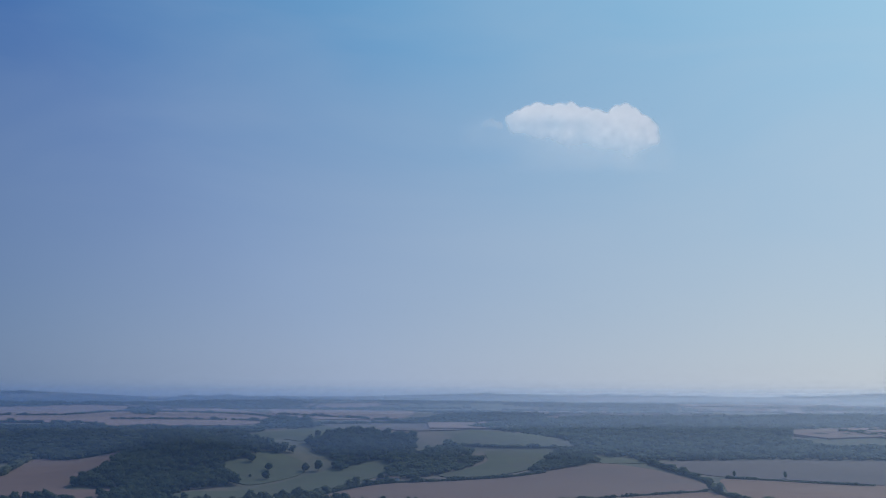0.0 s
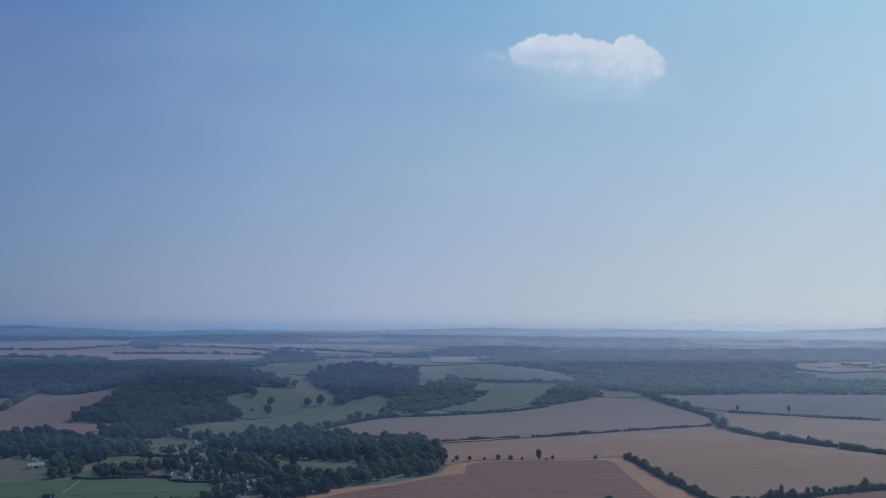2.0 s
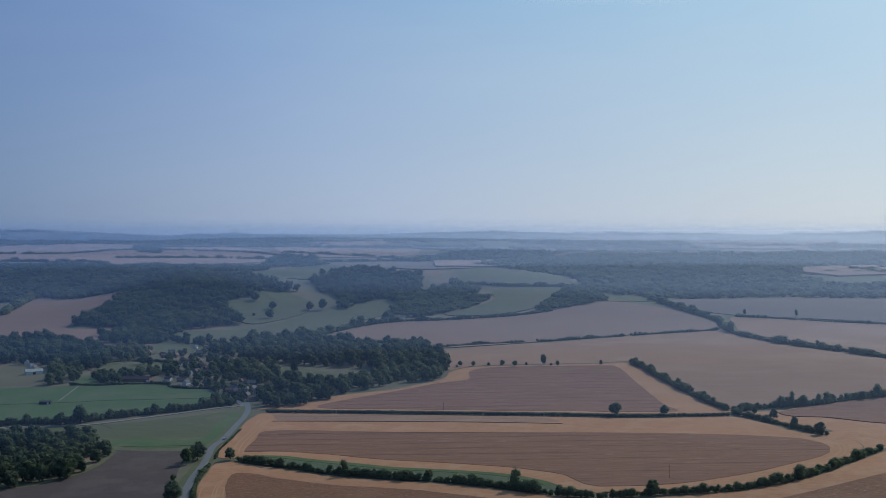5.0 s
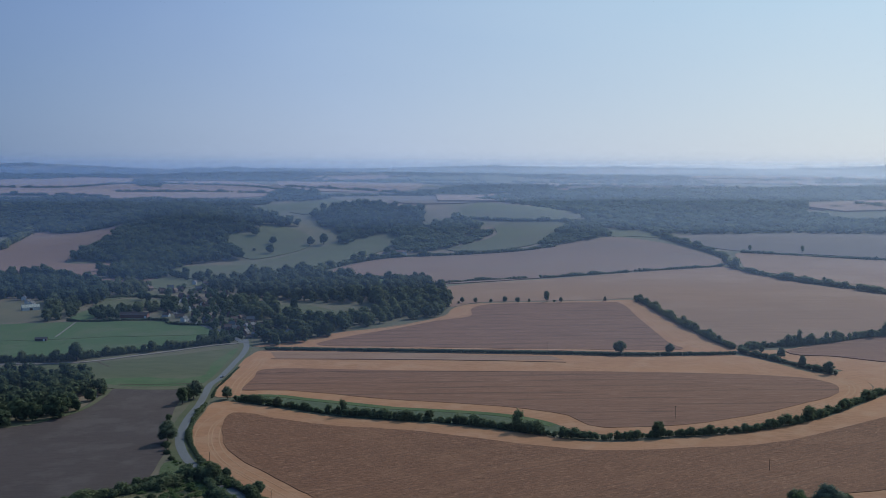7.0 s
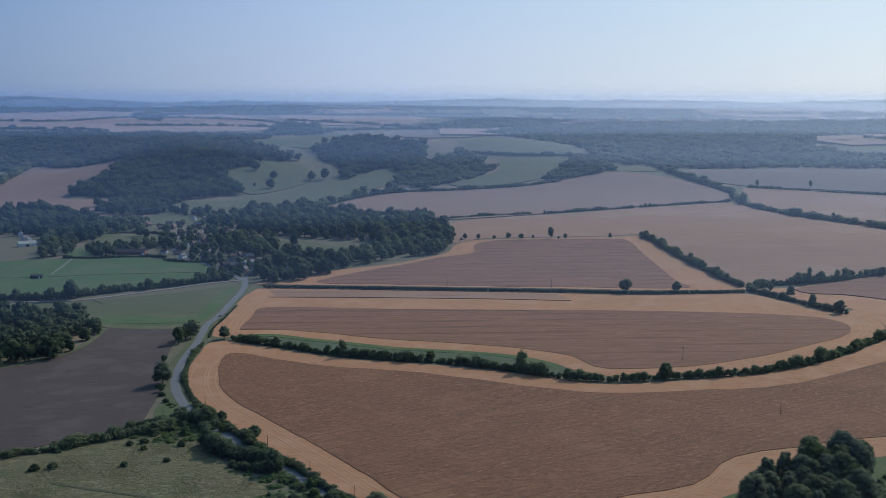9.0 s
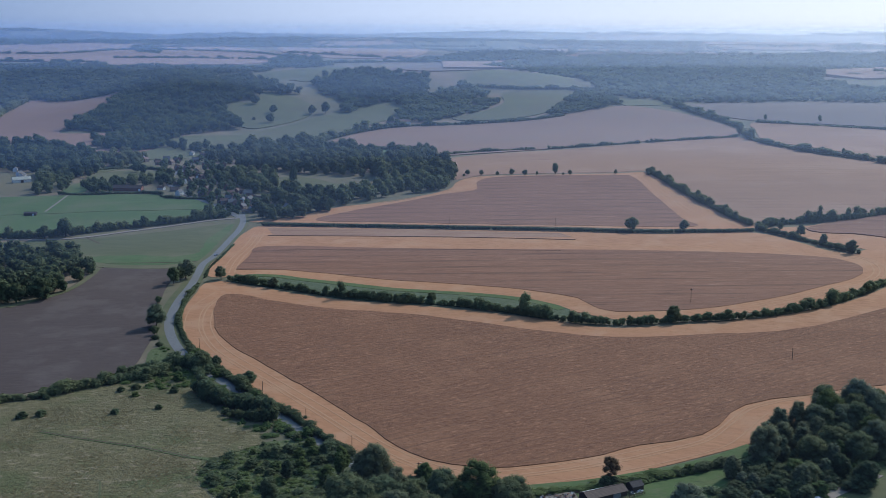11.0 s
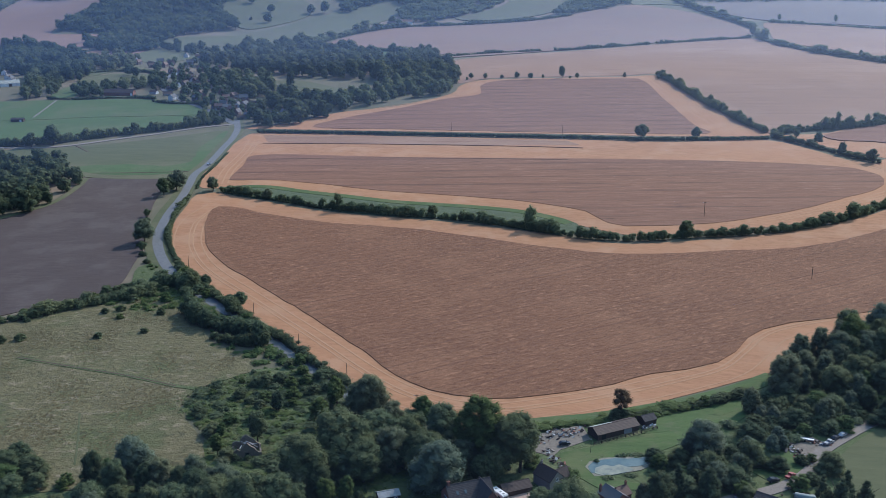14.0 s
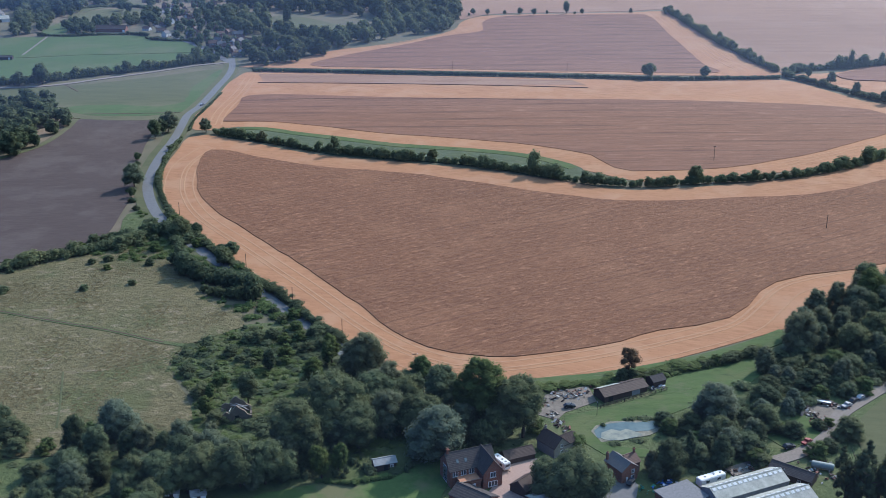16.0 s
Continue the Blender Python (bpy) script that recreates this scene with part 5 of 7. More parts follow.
# village trees
copse([(-614, 1490), (-552, 1542), (-519, 1569), (-443, 1491), (-390, 1384), (-370, 1301), (-380, 1261), (-412, 1271), (-466, 1320), (-530, 1301)], 16, 14, 21, LEAF_DEEP)
copse([(-427, 1288), (-397, 1303), (-365, 1214), (-357, 1162), (-380, 1153)], 13, 10, 22, LEAF)
copse([(-356, 1214), (-321, 1233), (-306, 1192), (-311, 1165), (-335, 1157)], 9, 7, 23, LEAF_DEEP)
copse([(-322, 1249), (-295, 1258), (-285, 1205), (-306, 1203)], 10, 8, 24, LEAF)
copse([(-426, 1458), (-381, 1488), (-349, 1431), (-338, 1357), (-369, 1336), (-389, 1360)], 15, 10, 25, LEAF)
copse([(-300, 1279), (-288, 1303), (-267, 1207), (-270, 1172)], 10, 9, 26, LEAF_DEEP)
copse([(-280, 1446), (-243, 1521), (-173, 1579), (-154, 1533), (-91, 1443), (-50, 1405), (8, 1347), (21, 1269), (13, 1182), (-13, 1151), (-41, 1211), (-100, 1257), (-174, 1295), (-208, 1321), (-233, 1360), (-261, 1373)], 16, 13.5, 27, LEAF_DEEP, 0.35)
copse([(-230, 1484), (-169, 1546), (-148, 1485), (-102, 1423), (-137, 1387), (-212, 1417)], 22, 11, 28, LEAF_SALLOW)
copse([(-220, 1288), (-180, 1296), (-160, 1203), (-143, 1159), (-158, 1122), (-184, 1157), (-222, 1240)], 14, 10, 29, LEAF, 0.35, 0.15)
copse([(-162, 1064), (-150, 1140), (-107, 1123), (-81, 1108), (-81, 1055), (-100, 1020), (-127, 989), (-144, 995)], 14, 11, 30, LEAF_DEEP, 0.4, 0.1)
copse([(-148, 1127), (-87, 1121), (-102, 1077), (-137, 1053)], 19, 8, 32, LEAF)
copse([(-199, 1045), (-167, 1064), (-161, 1016), (-189, 1001)], 8, 5.5, 31, LEAF_DEEP)
copse([(-87, 1121), (-65, 1157), (-30, 1195), (13, 1196), (20, 1167), (-5, 1130), (-29, 1114), (-64, 1076), (-82, 1061)], 14.5, 11.5, 35, LEAF, 0.3)
copse([(-326, 1389), (-297, 1448), (-235, 1370), (-169, 1130), (-167, 1064), (-195, 1084), (-243, 1143), (-282, 1246)], 15, 6.0, 36, LEAF, 0.5, 0.35)
copse([(-277, 1285), (-226, 1323), (-169, 1130), (-179, 1077), (-226, 1135)], 17, 7, 37, LEAF_DEEP, 0.5, 0.3)
copse([(-196, 1126), (-176, 1143), (-146, 1082), (-139, 1034), (-157, 1031), (-182, 1066)], 13, 4.4, 42, LEAF, 0.4, 0.3)
copse([(-60, 1494), (-12, 1486), (2, 1439), (-51, 1436)], 11, 7.5, 38, LEAF_DEEP)
copse([(-471, 1623), (-433, 1649), (-345, 1566), (-293, 1525), (-295, 1469), (-365, 1561), (-404, 1520), (-449, 1553)], 15, 11, 39, LEAF_DEEP, 0.35)
stand("oak", [(-368, 1272, 9), (-328, 1311, 12), (-317, 1297, 10), (-420, 1552, 11), (-403, 1531, 13), (-454, 1569, 9)], 40)
stand("column", [(-165, 1204, 20), (-142, 1187, 22), (-141, 1190, 20), (-155, 1178, 9), (-74, 1383, 9.8), (-69, 1382, 9.8), (-64, 1381, 9.8), (-59, 1381, 9.8), (-54, 1385, 9.8), (-49, 1384, 9.8), (-44, 1383, 8.4)], 33)
hedge("hedge", [(-160, 1556), (-126, 1535), (-90, 1523), (-53, 1493)], 4.2, 2.8, "dark hedge above the paddock", 51, LEAF_DEEP, kinds=SPRAY_FAR)
hedge("hedge", [(-359, 1152), (-332, 1147), (-307, 1152), (-276, 1152), (-259, 1144)], 3.0, 2.4, "garden hedge behind the pasture", 52, LEAF_DEEP)
hedge("hedge", [(-257, 1131), (-237, 1117), (-210, 1109), (-198, 1078)], 3.6, 2.8, "garden hedge behind the pasture", 53, LEAF_DEEP)
hedge("hedge", [(-378, 1328), (-353, 1344), (-313, 1332), (-297, 1304)], 3.4, 2.8, "hedge between village paddocks", 54, LEAF)
stand("field", [(-156.5, 727.0, 4.5), (-141.5, 661.0, 5.0)], 11)
stand("bush", [(-154.0, 718.0, 2.6), (-145.0, 669.0, 2.8), (-139.0, 653.0, 3.0), (-134.0, 641.0, 2.6)], 12)
stand("bush", [(-133.2, 572.0, 3.0), (-127.2, 574.6, 3.4), (-157.7, 542.3, 3.6), (-127.8, 544.1, 2.0), (-164.8, 540.1, 4.0)], 13)
# wood at the edge of the dark field
copse([(-341.5, 817.2), (-308.4, 867.3), (-276.8, 869.3), (-242.7, 851.2), (-217.4, 809.5), (-216.3, 779.8), (-225.6, 744.3), (-247.9, 714.4), (-274.3, 673.4)], 11.5, 11, 34, LEAF_DEEP)

# foreground: scrub along the rough meadow, the belt of trees, the gardens
grove([(-78.3, 494.6), (-59.8, 507.6), (-36.0, 502.0), (-28.1, 480.1), (-31.7, 464.5), (-50.2, 461.4), (-59.6, 465.4), (-70.1, 465.8), (-78.1, 477.7)], 9.1, 3.64, ["bush"], 41, 0.45)
grove([(-54.6, 524.5), (-43.5, 516.6), (-27.0, 488.4), (-34.2, 486.5), (-47.5, 502.4)], 8.4, 4.2, ["bush"], 42, 0.4)
grove([(-68.4, 462.0), (-59.7, 461.7), (-56.2, 440.8), (-60.0, 434.5)], 7.6, 5.88, ["bush", "bush", "ash"], 43, 0.4)
stand("dark", [(-48.0, 475.6, 7.2)], 44)
stand("ash", [(-28.4, 479.0, 9.8), (-29.6, 476.0, 8.6), (-50.4, 452.4, 11.2), (-32.0, 460.8, 11.2)], 45)
stand("sallow", [(-17.0, 470.6, 14.5), (-20.5, 472.0, 10.5)], 46)
grove([(-9.2, 463.8), (2.9, 458.9), (14.5, 445.2), (22.1, 432.0), (-6.0, 429.8), (-21.9, 433.3), (-30.1, 450.0), (-17.2, 454.9)], 8.1, 11, ["oak", "ash", "oak", "sallow"], 47, 0.25)
grove([(-36.5, 424.6), (-21.9, 433.3), (0.3, 426.6), (-14.6, 419.6), (-26.1, 414.3), (-38.7, 409.2), (-44.8, 402.8)], 9.1, 12.5, ["oak", "sallow", "ash", "sallow", "dark"], 48, 0.2)
stand("oak", [(-23.2, 430.3, 19.6), (-32.8, 420.1, 18), (1.0, 431.1, 12.6)], 49)
stand("ash", [(19.8, 433.7, 22.4), (26.0, 431.9, 18.2), (14.3, 435.4, 16.8), (7.2, 440.5, 16.8), (29.0, 430.3, 18.2)], 50)
stand("willow", [(4.7, 421.1, 15.4), (-82.3, 433.5, 11.2), (83.4, 437.2, 12.6)], 51)
grove([(17.3, 429.1), (31.2, 428.7), (32.3, 422.7), (24.7, 422.9), (17.1, 423.1)], 11.2, 11.2, ["dark", "oak"], 52)
grove([(-95.5, 426.3), (-78.3, 425.8), (-55.9, 437.5), (-48.8, 425.0), (-56.9, 405.7), (-64.2, 384.0), (-89.9, 384.6), (-89.3, 411.9)], 9.5, 10.5, ["oak", "ash", "sallow", "sallow", "dark"], 53, 0.25)
grove([(-138.7, 439.9), (-120.4, 442.6), (-105.9, 429.6), (-105.8, 420.7), (-128.0, 415.6)], 7.1, 6.3, ["bush"], 54, 0.35)
grove([(-104.8, 417.8), (-92.6, 417.5), (-86.5, 398.8), (-101.7, 394.2)], 9.1, 6.3, ["bush"], 55, 0.35)
stand("bush", [(-92.1, 435.4, 4.9), (-88.4, 433.7, 4.2), (-95.8, 426.3, 3.08), (-102.0, 425.0, 4.2), (-101.5, 427.9, 4.2), (-99.2, 412.7, 6.3), (-94.3, 409.3, 5.6), (-127.8, 543.5, 3.08), (-110.7, 548.4, 2.8), (-109.6, 569.3, 3.5), (-125.2, 565.0, 2.8)], 56)
stand("oak", [(38.1, 397.7, 15), (33.1, 399.5, 11), (43.6, 396.8, 12), (46.5, 403.0, 8), (34.6, 405.9, 7)], 57)
stand("rust", [(63.6, 465.8, 10.4)], 58)
stand("bush", [(62.2, 464.4, 4.9), (64.7, 464.3, 4.48), (91.8, 473.9, 4.2), (69.1, 437.0, 4.9), (69.8, 432.2, 5.6), (32.4, 433.3, 5.6), (43.2, 425.3, 4.9)], 59)
grove([(70.0, 421.6), (76.9, 418.5), (85.5, 411.3), (74.4, 407.0), (62.0, 406.5), (60.6, 410.6), (63.0, 416.1)], 7.4, 9.5, ["dark", "dark", "cone"], 60, 0.15)
grove([(75.3, 436.2), (88.0, 439.7), (101.5, 431.3), (92.5, 421.0), (84.0, 416.9), (73.5, 420.1)], 7.6, 7, ["oak", "dark", "bush", "sallow"], 61)
grove([(94.6, 460.3), (112.5, 463.5), (112.1, 445.6), (104.9, 437.5), (92.7, 439.5)], 6.8, 5.5, ["bush", "oak", "willow"], 62)
grove([(103.3, 467.6), (113.5, 479.2), (128.5, 470.7), (145.1, 474.1), (151.4, 458.6), (126.9, 455.7), (112.6, 452.5)], 6.9, 7.5, ["oak", "bush", "sallow", "bush"], 63)
grove([(113.5, 479.2), (124.4, 491.6), (142.0, 500.0), (171.7, 508.3), (157.6, 473.7), (129.2, 472.6)], 8.3, 12, ["oak", "sallow", "ash", "sallow", "ash"], 64, 0.2)
grove([(137.2, 502.4), (152.4, 518.9), (183.8, 528.1), (173.6, 503.5), (140.5, 495.5)], 9.4, 15, ["willow", "sallow", "ash"], 65, 0.2)
stand("sallow", [(132.0, 504.0, 12.5), (140.0, 506.6, 13.5), (148.7, 511.1, 14.5), (121.9, 492.5, 9.5)], 80)
stand("bush", [(117.4, 427.8, 7.7), (102.6, 429.7, 5.6), (99.9, 431.3, 4.2), (111.2, 432.6, 3.64), (114.0, 434.1, 3.5), (125.7, 452.1, 5.6), (130.4, 453.8, 6.3), (120.3, 455.9, 5.6)], 66)
stand("column", [(104.8, 394.1, 18.2), (106.8, 392.8, 19.6), (108.7, 390.4, 18.2), (112.2, 392.7, 18.2), (114.2, 391.4, 18.2)], 67)
grove([(104.4, 420.7), (115.3, 426.3), (114.8, 420.4), (106.2, 412.1)], 7.0, 4.48, ["bush"], 68)
stand("bush", [(89.1, 414.0, 5.88), (90.2, 412.6, 5.32)], 69)
grove([(-111.2, 616.2), (-104.8, 615.9), (-72.3, 567.2), (-64.7, 542.0), (-78.5, 551.6), (-96.9, 585.4)], 9.8, 6.44, ["bush", "oak"], 70, 0.3)
grove([(-143.9, 598.6), (-130.7, 613.2), (-109.7, 609.8), (-99.3, 585.5), (-119.2, 579.5), (-137.0, 583.8)], 9.8, 4.2, ["bush"], 71, 0.4)
stand("oak", [(-105.1, 600.4, 9.1)], 72)
grove([(-170.1, 571.8), (-159.8, 581.0), (-144.3, 590.3), (-133.1, 600.3), (-123.4, 599.8), (-130.0, 589.7), (-144.7, 577.1), (-165.3, 559.3)], 9.1, 3.6, ["bush"], 73, 0.35)
stand("oak", [(-59.5, 411.1, 13), (-52.4, 406.1, 13), (-44.9, 407.5, 14), (-38.5, 408.4, 13), (-33.6, 409.9, 9), (-63.5, 403.3, 12)], 74)
stand("sallow", [(-57.5, 415.2, 11), (-49.2, 410.8, 12), (-40.9, 405.3, 10), (-69.2, 408.7, 9)], 75)
stand("ash", [(-24.2, 410.2, 10), (-20.1, 413.3, 9)], 76)
grove([(66.3, 421.7), (77.9, 422.9), (89.5, 421.1), (90.2, 415.3), (82.2, 409.5), (71.6, 407.6), (60.0, 407.4), (61.1, 413.3)], 7.2, 6.0, ["bush", "oak", "sallow", "bush"], 77, 0.3)
grove([(71.3, 432.2), (85.7, 430.2), (91.8, 424.0), (84.7, 419.8), (70.3, 423.1)], 7.0, 6.5, ["oak", "sallow", "bush"], 78, 0.3)
grove([(110.3, 456.2), (131.3, 468.6), (150.7, 473.9), (143.4, 455.2), (125.1, 450.4), (111.0, 447.4)], 7.5, 5.5, ["bush", "sallow", "bush"], 79, 0.3)


# ---- buildings ----
def wall_paint(name, a, b, mortar, scale=4.0, rough=0.9):
    """Brickwork or blockwork, worn at two scales."""
    m, t, s = nodes(name, rough)
    k = t.nodes.new("ShaderNodeTexBrick")
    k.inputs["Color1"].default_value, k.inputs["Color2"].default_value, k.inputs["Mortar"].default_value = (*a, 1), (*b, 1), (*mortar, 1)
    k.inputs["Scale"].default_value = scale
    c = t.nodes.new("ShaderNodeTexCoord")
    sx, cx = t.nodes.new("ShaderNodeSeparateXYZ"), t.nodes.new("ShaderNodeCombineXYZ")
    ad = t.nodes.new("ShaderNodeMath")
    t.links.new(c.outputs["Object"], sx.inputs[0])
    t.links.new(sx.outputs[0], ad.inputs[0])
    t.links.new(sx.outputs[1], ad.inputs[1])
    t.links.new(ad.outputs[0], cx.inputs[0])
    t.links.new(sx.outputs[2], cx.inputs[1])
    t.links.new(cx.outputs[0], k.inputs["Vector"])
    f = grain(t, place(t, (1, 1, 1)), 0.8)
    t.links.new(mix(t, f, k.outputs["Color"], mix(t, 0.5, k.outputs["Color"], tuple(0.6 * v for v in a))), s.inputs["Base Color"])
    return m


def tiles(name, dark, light, pitch=0.3, rough=0.75):
    """Courses of tiles or slates up the roof slope."""
    m, t, s = nodes(name, rough)
    w = t.nodes.new("ShaderNodeTexWave")
    w.bands_direction = "Z"
    w.inputs["Scale"].default_value, w.inputs["Distortion"].default_value = 0.314 / pitch, 1.2
    t.links.new(place(t, (1, 1, 1)), w.inputs["Vector"])
    f = grain(t, place(t, (1, 1, 1)), 1.6, 6)
    c = ramp(t, f, [(0.3, dark), (0.7, light)])
    t.links.new(mix(t, ramp(t, w.outputs["Fac"], [(0.0, (0.35,) * 3), (0.35, (0, 0, 0))]), c, tuple(0.5 * v for v in dark)), s.inputs["Base Color"])
    relief(t, s, w.outputs["Fac"], 0.5, 0.04)
    return m


BRICK = wall_paint("red_brick", (0.168, 0.059, 0.038), (0.224, 0.091, 0.059), (0.210, 0.175, 0.147))
STONE = wall_paint("weathered_stone", (0.196, 0.175, 0.147), (0.266, 0.238, 0.196), (0.154, 0.140, 0.119), 2.0)
RENDERED = plain("white_render", (0.518, 0.511, 0.490), 0.85, 0.08)
TIMBER = plain("dark_weatherboard", (0.052, 0.035, 0.028), 0.85, 0.3, 4.0)
DULL_BRICK = wall_paint("weathered_brick", (0.125, 0.075, 0.060), (0.165, 0.105, 0.085), (0.19, 0.17, 0.15))
GREY_SLATE = tiles("grey_slate", (0.080, 0.078, 0.080), (0.135, 0.130, 0.130), rough=0.85)
SLATE = tiles("dark_slate", (0.036, 0.031, 0.031), (0.064, 0.056, 0.054), rough=0.92)
CLAY = tiles("weathered_clay_tiles", (0.078, 0.046, 0.036), (0.135, 0.080, 0.062))
BROWN_TILE = tiles("brown_tiles", (0.042, 0.029, 0.025), (0.076, 0.051, 0.042))
SHEET = plain("weathered_metal_sheet", (0.19, 0.195, 0.195), 0.8, 0.2, 1.0)
PALE_SHEET = plain("pale_fibre_sheet", (0.275, 0.275, 0.24), 0.95, 0.28, 0.45)
CLEAR_SHEET = plain("translucent_skylight_sheet", (0.42, 0.435, 0.43), 0.6, 0.1, 2.0)
CONCRETE = plain("pale_concrete", (0.315, 0.301, 0.280), 0.9, 0.15, 1.0)
WHITE = plain("white_paint", (0.560, 0.560, 0.553), 0.5, 0.04)
BLACK = plain("black_rubber", (0.014, 0.014, 0.014), 0.8, 0.2)
DARK_PAINT = plain("dark_car_paint", (0.021, 0.025, 0.032), 0.3, 0.1, 1.0, 0.3)
RED_PAINT = plain("faded_red_paint", (0.224, 0.035, 0.032), 0.4, 0.15)
SILVER_PAINT = plain("silver_car_paint", (0.315, 0.322, 0.336), 0.3, 0.06, 1.0, 0.5)
TARP = plain("blue_tarpaulin", (0.042, 0.112, 0.294), 0.5, 0.25, 2.0)
NET = plain("green_netting", (0.021, 0.154, 0.105), 0.6, 0.25, 2.0)
TANK = plain("grey_green_tank", (0.182, 0.210, 0.196), 0.55, 0.15)
POLEWOOD = plain("creosoted_pole", (0.049, 0.035, 0.028), 0.9, 0.25, 6.0)
TERRACE = plain("terracotta_paving", (0.315, 0.154, 0.091), 0.85, 0.15, 2.0)
BANK = soil("chalky_bank", (0.09, 0.085, 0.06), (0.20, 0.185, 0.145), fine=0.9, bump=0.8, depth=0.3)
SCUM = soil("dried_algae", (0.100, 0.118, 0.104), (0.230, 0.228, 0.180), fine=0.8, bump=0.4, depth=0.1, patch=(0.085, 0.110, 0.105), patch_scale=0.25)
ROAD_PAINT = plain("worn_road_paint", (0.55, 0.55, 0.53), 0.8, 0.2, 3.0)
PAVERS = soil("block_paving", (0.210, 0.140, 0.115), (0.294, 0.210, 0.175), fine=2.2, bump=0.3, depth=0.05)
GLASS, t, b = nodes("window_glass", 0.08)
b.inputs["Base Color"].default_value = (0.05, 0.06, 0.07, 1)
b.inputs["Specular IOR Level"].default_value = 0.7
WATER, t, b = nodes("pond_water", 0.12)
b.inputs["Specular IOR Level"].default_value = 0.45
t.links.new(ramp(t, grain(t, place(t, (1, 1, 1)), 0.25, 4), [(0.4, (0.045, 0.068, 0.072)), (0.7, (0.085, 0.105, 0.098))]), b.inputs["Base Color"])
relief(t, b, grain(t, place(t, (1, 1, 1)), 3.0, 2), 0.05, 0.05)


def box(bm, x0, x1, y0, y1, z0, z1, bevel=0.0):
    r = bmesh.ops.create_cube(bm, size=1.0, matrix=Matrix.Translation(((x0 + x1) / 2, (y0 + y1) / 2, (z0 + z1) / 2)) @ Matrix.Diagonal((x1 - x0, y1 - y0, z1 - z0, 1)))
    if bevel:
        es = {e for v in r["verts"] for e in v.link_edges}
        bmesh.ops.bevel(bm, geom=list(es), offset=bevel, segments=2, affect="EDGES")


def boxes(name, parent, material, x0, x1, y0, y1, z0, z1, bevel=0.0, label=""):
    bm = bmesh.new()
    box(bm, x0, x1, y0, y1, z0, z1, bevel)
    return part(name, bm, material, parent, label)


def prism(bm, ring, a, b, axis):
    """A solid with the outline ring (pairs) drawn out from a to b along x or y."""
    ends = []
    for s in (a, b):
        ends.append([bm.verts.new((s, p, q) if axis == "x" else (p, s, q)) for p, q in ring])
    n = len(ring)
    bm.faces.new(ends[0])
    bm.faces.new(ends[1][::-1])
    for i in range(n):
        bm.faces.new((ends[0][i], ends[1][i], ends[1][(i + 1) % n], ends[0][(i + 1) % n]))
    bmesh.ops.recalc_face_normals(bm, faces=bm.faces[:])


def gabled(parent, x0, x1, y0, y1, eave, ridge, axis, wall_m, roof_m, over=0.3, thick=0.16, foot=-0.6, label_roof=""):
    """Walls with gable ends, two roof slopes and a ridge, the ridge along x or y."""
    lo, hi = (y0, y1) if axis == "x" else (x0, x1)
    a, b = (x0, x1) if axis == "x" else (y0, y1)
    mid = (lo + hi) / 2
    bm = bmesh.new()
    prism(bm, [(lo, foot), (hi, foot), (hi, eave), (mid, ridge), (lo, eave)], a, b, axis)
    part("wall", bm, wall_m, parent)
    pitch = (ridge - eave) / (mid - lo)
    for s, e in ((lo, -1), (hi, 1)):
        out = s + e * over
        zo = eave - over * pitch
        bm = bmesh.new()
        prism(bm, [(out, zo + 0.02), (mid, ridge + 0.02), (mid, ridge + 0.02 + thick), (out, zo + 0.02 + thick)], a - over, b + over, axis)
        part("roof", bm, roof_m, parent, label_roof)
    bm = bmesh.new()
    prism(bm, [(mid - 0.14, ridge + thick - 0.05), (mid + 0.14, ridge + thick - 0.05), (mid + 0.07, ridge + thick + 0.12), (mid - 0.07, ridge + thick + 0.12)], a - over, b + over, axis)
    part("ridge", bm, roof_m, parent)


def window(parent, x, y, z, w, h, face, bars=1, name="window"):
    """A window in a wall: white frame, dark pane, glazing bars, sill. face: the wall's outward side."""
    d = {"-y": (0, -1), "+y": (0, 1), "-x": (-1, 0), "+x": (1, 0)}[face]

    def slab(nm, m, u0, u1, z0, z1, o0, o1, p):
        if d[0] == 0:
            ys = sorted((y + d[1] * o0, y + d[1] * o1))
            return boxes(nm, p, m, x + u0, x + u1, ys[0], ys[1], z0, z1)
        xs = sorted((x + d[0] * o0, x + d[0] * o1))
        return boxes(nm, p, m, xs[0], xs[1], y + u0, y + u1, z0, z1)
    f = slab(name, WHITE, -w / 2 - 0.08, w / 2 + 0.08, z - 0.08, z + h + 0.08, -0.05, 0.05, parent)
    n = bars + 1
    for i in range(n):
        u = -w / 2 + w * i / n
        slab("pane", GLASS, u + 0.05, u + w / n - 0.05, z + 0.04, z + h - 0.04, 0.02, 0.07, f)
    slab("sill", CONCRETE, -w / 2 - 0.15, w / 2 + 0.15, z - 0.18, z - 0.085, -0.02, 0.14, f)


def chimney(parent, x, y, z0, z1, wall_m, w=0.7):
    bm = bmesh.new()
    box(bm, x - w / 2, x + w / 2, y - 0.3, y + 0.3, z0, z1)
    box(bm, x - w / 2 - 0.08, x + w / 2 + 0.08, y - 0.38, y + 0.38, z1, z1 + 0.15)
    c = part("chimney", bm, wall_m, parent)
    for k in (-0.17, 0.17):
        bm = bmesh.new()
        bmesh.ops.create_cone(bm, cap_ends=True, segments=8, radius1=0.13, radius2=0.10, depth=0.5, matrix=Matrix.Translation((x + k, y, z1 + 0.38)))
        part("chimney_pot", bm, CLAY, c)


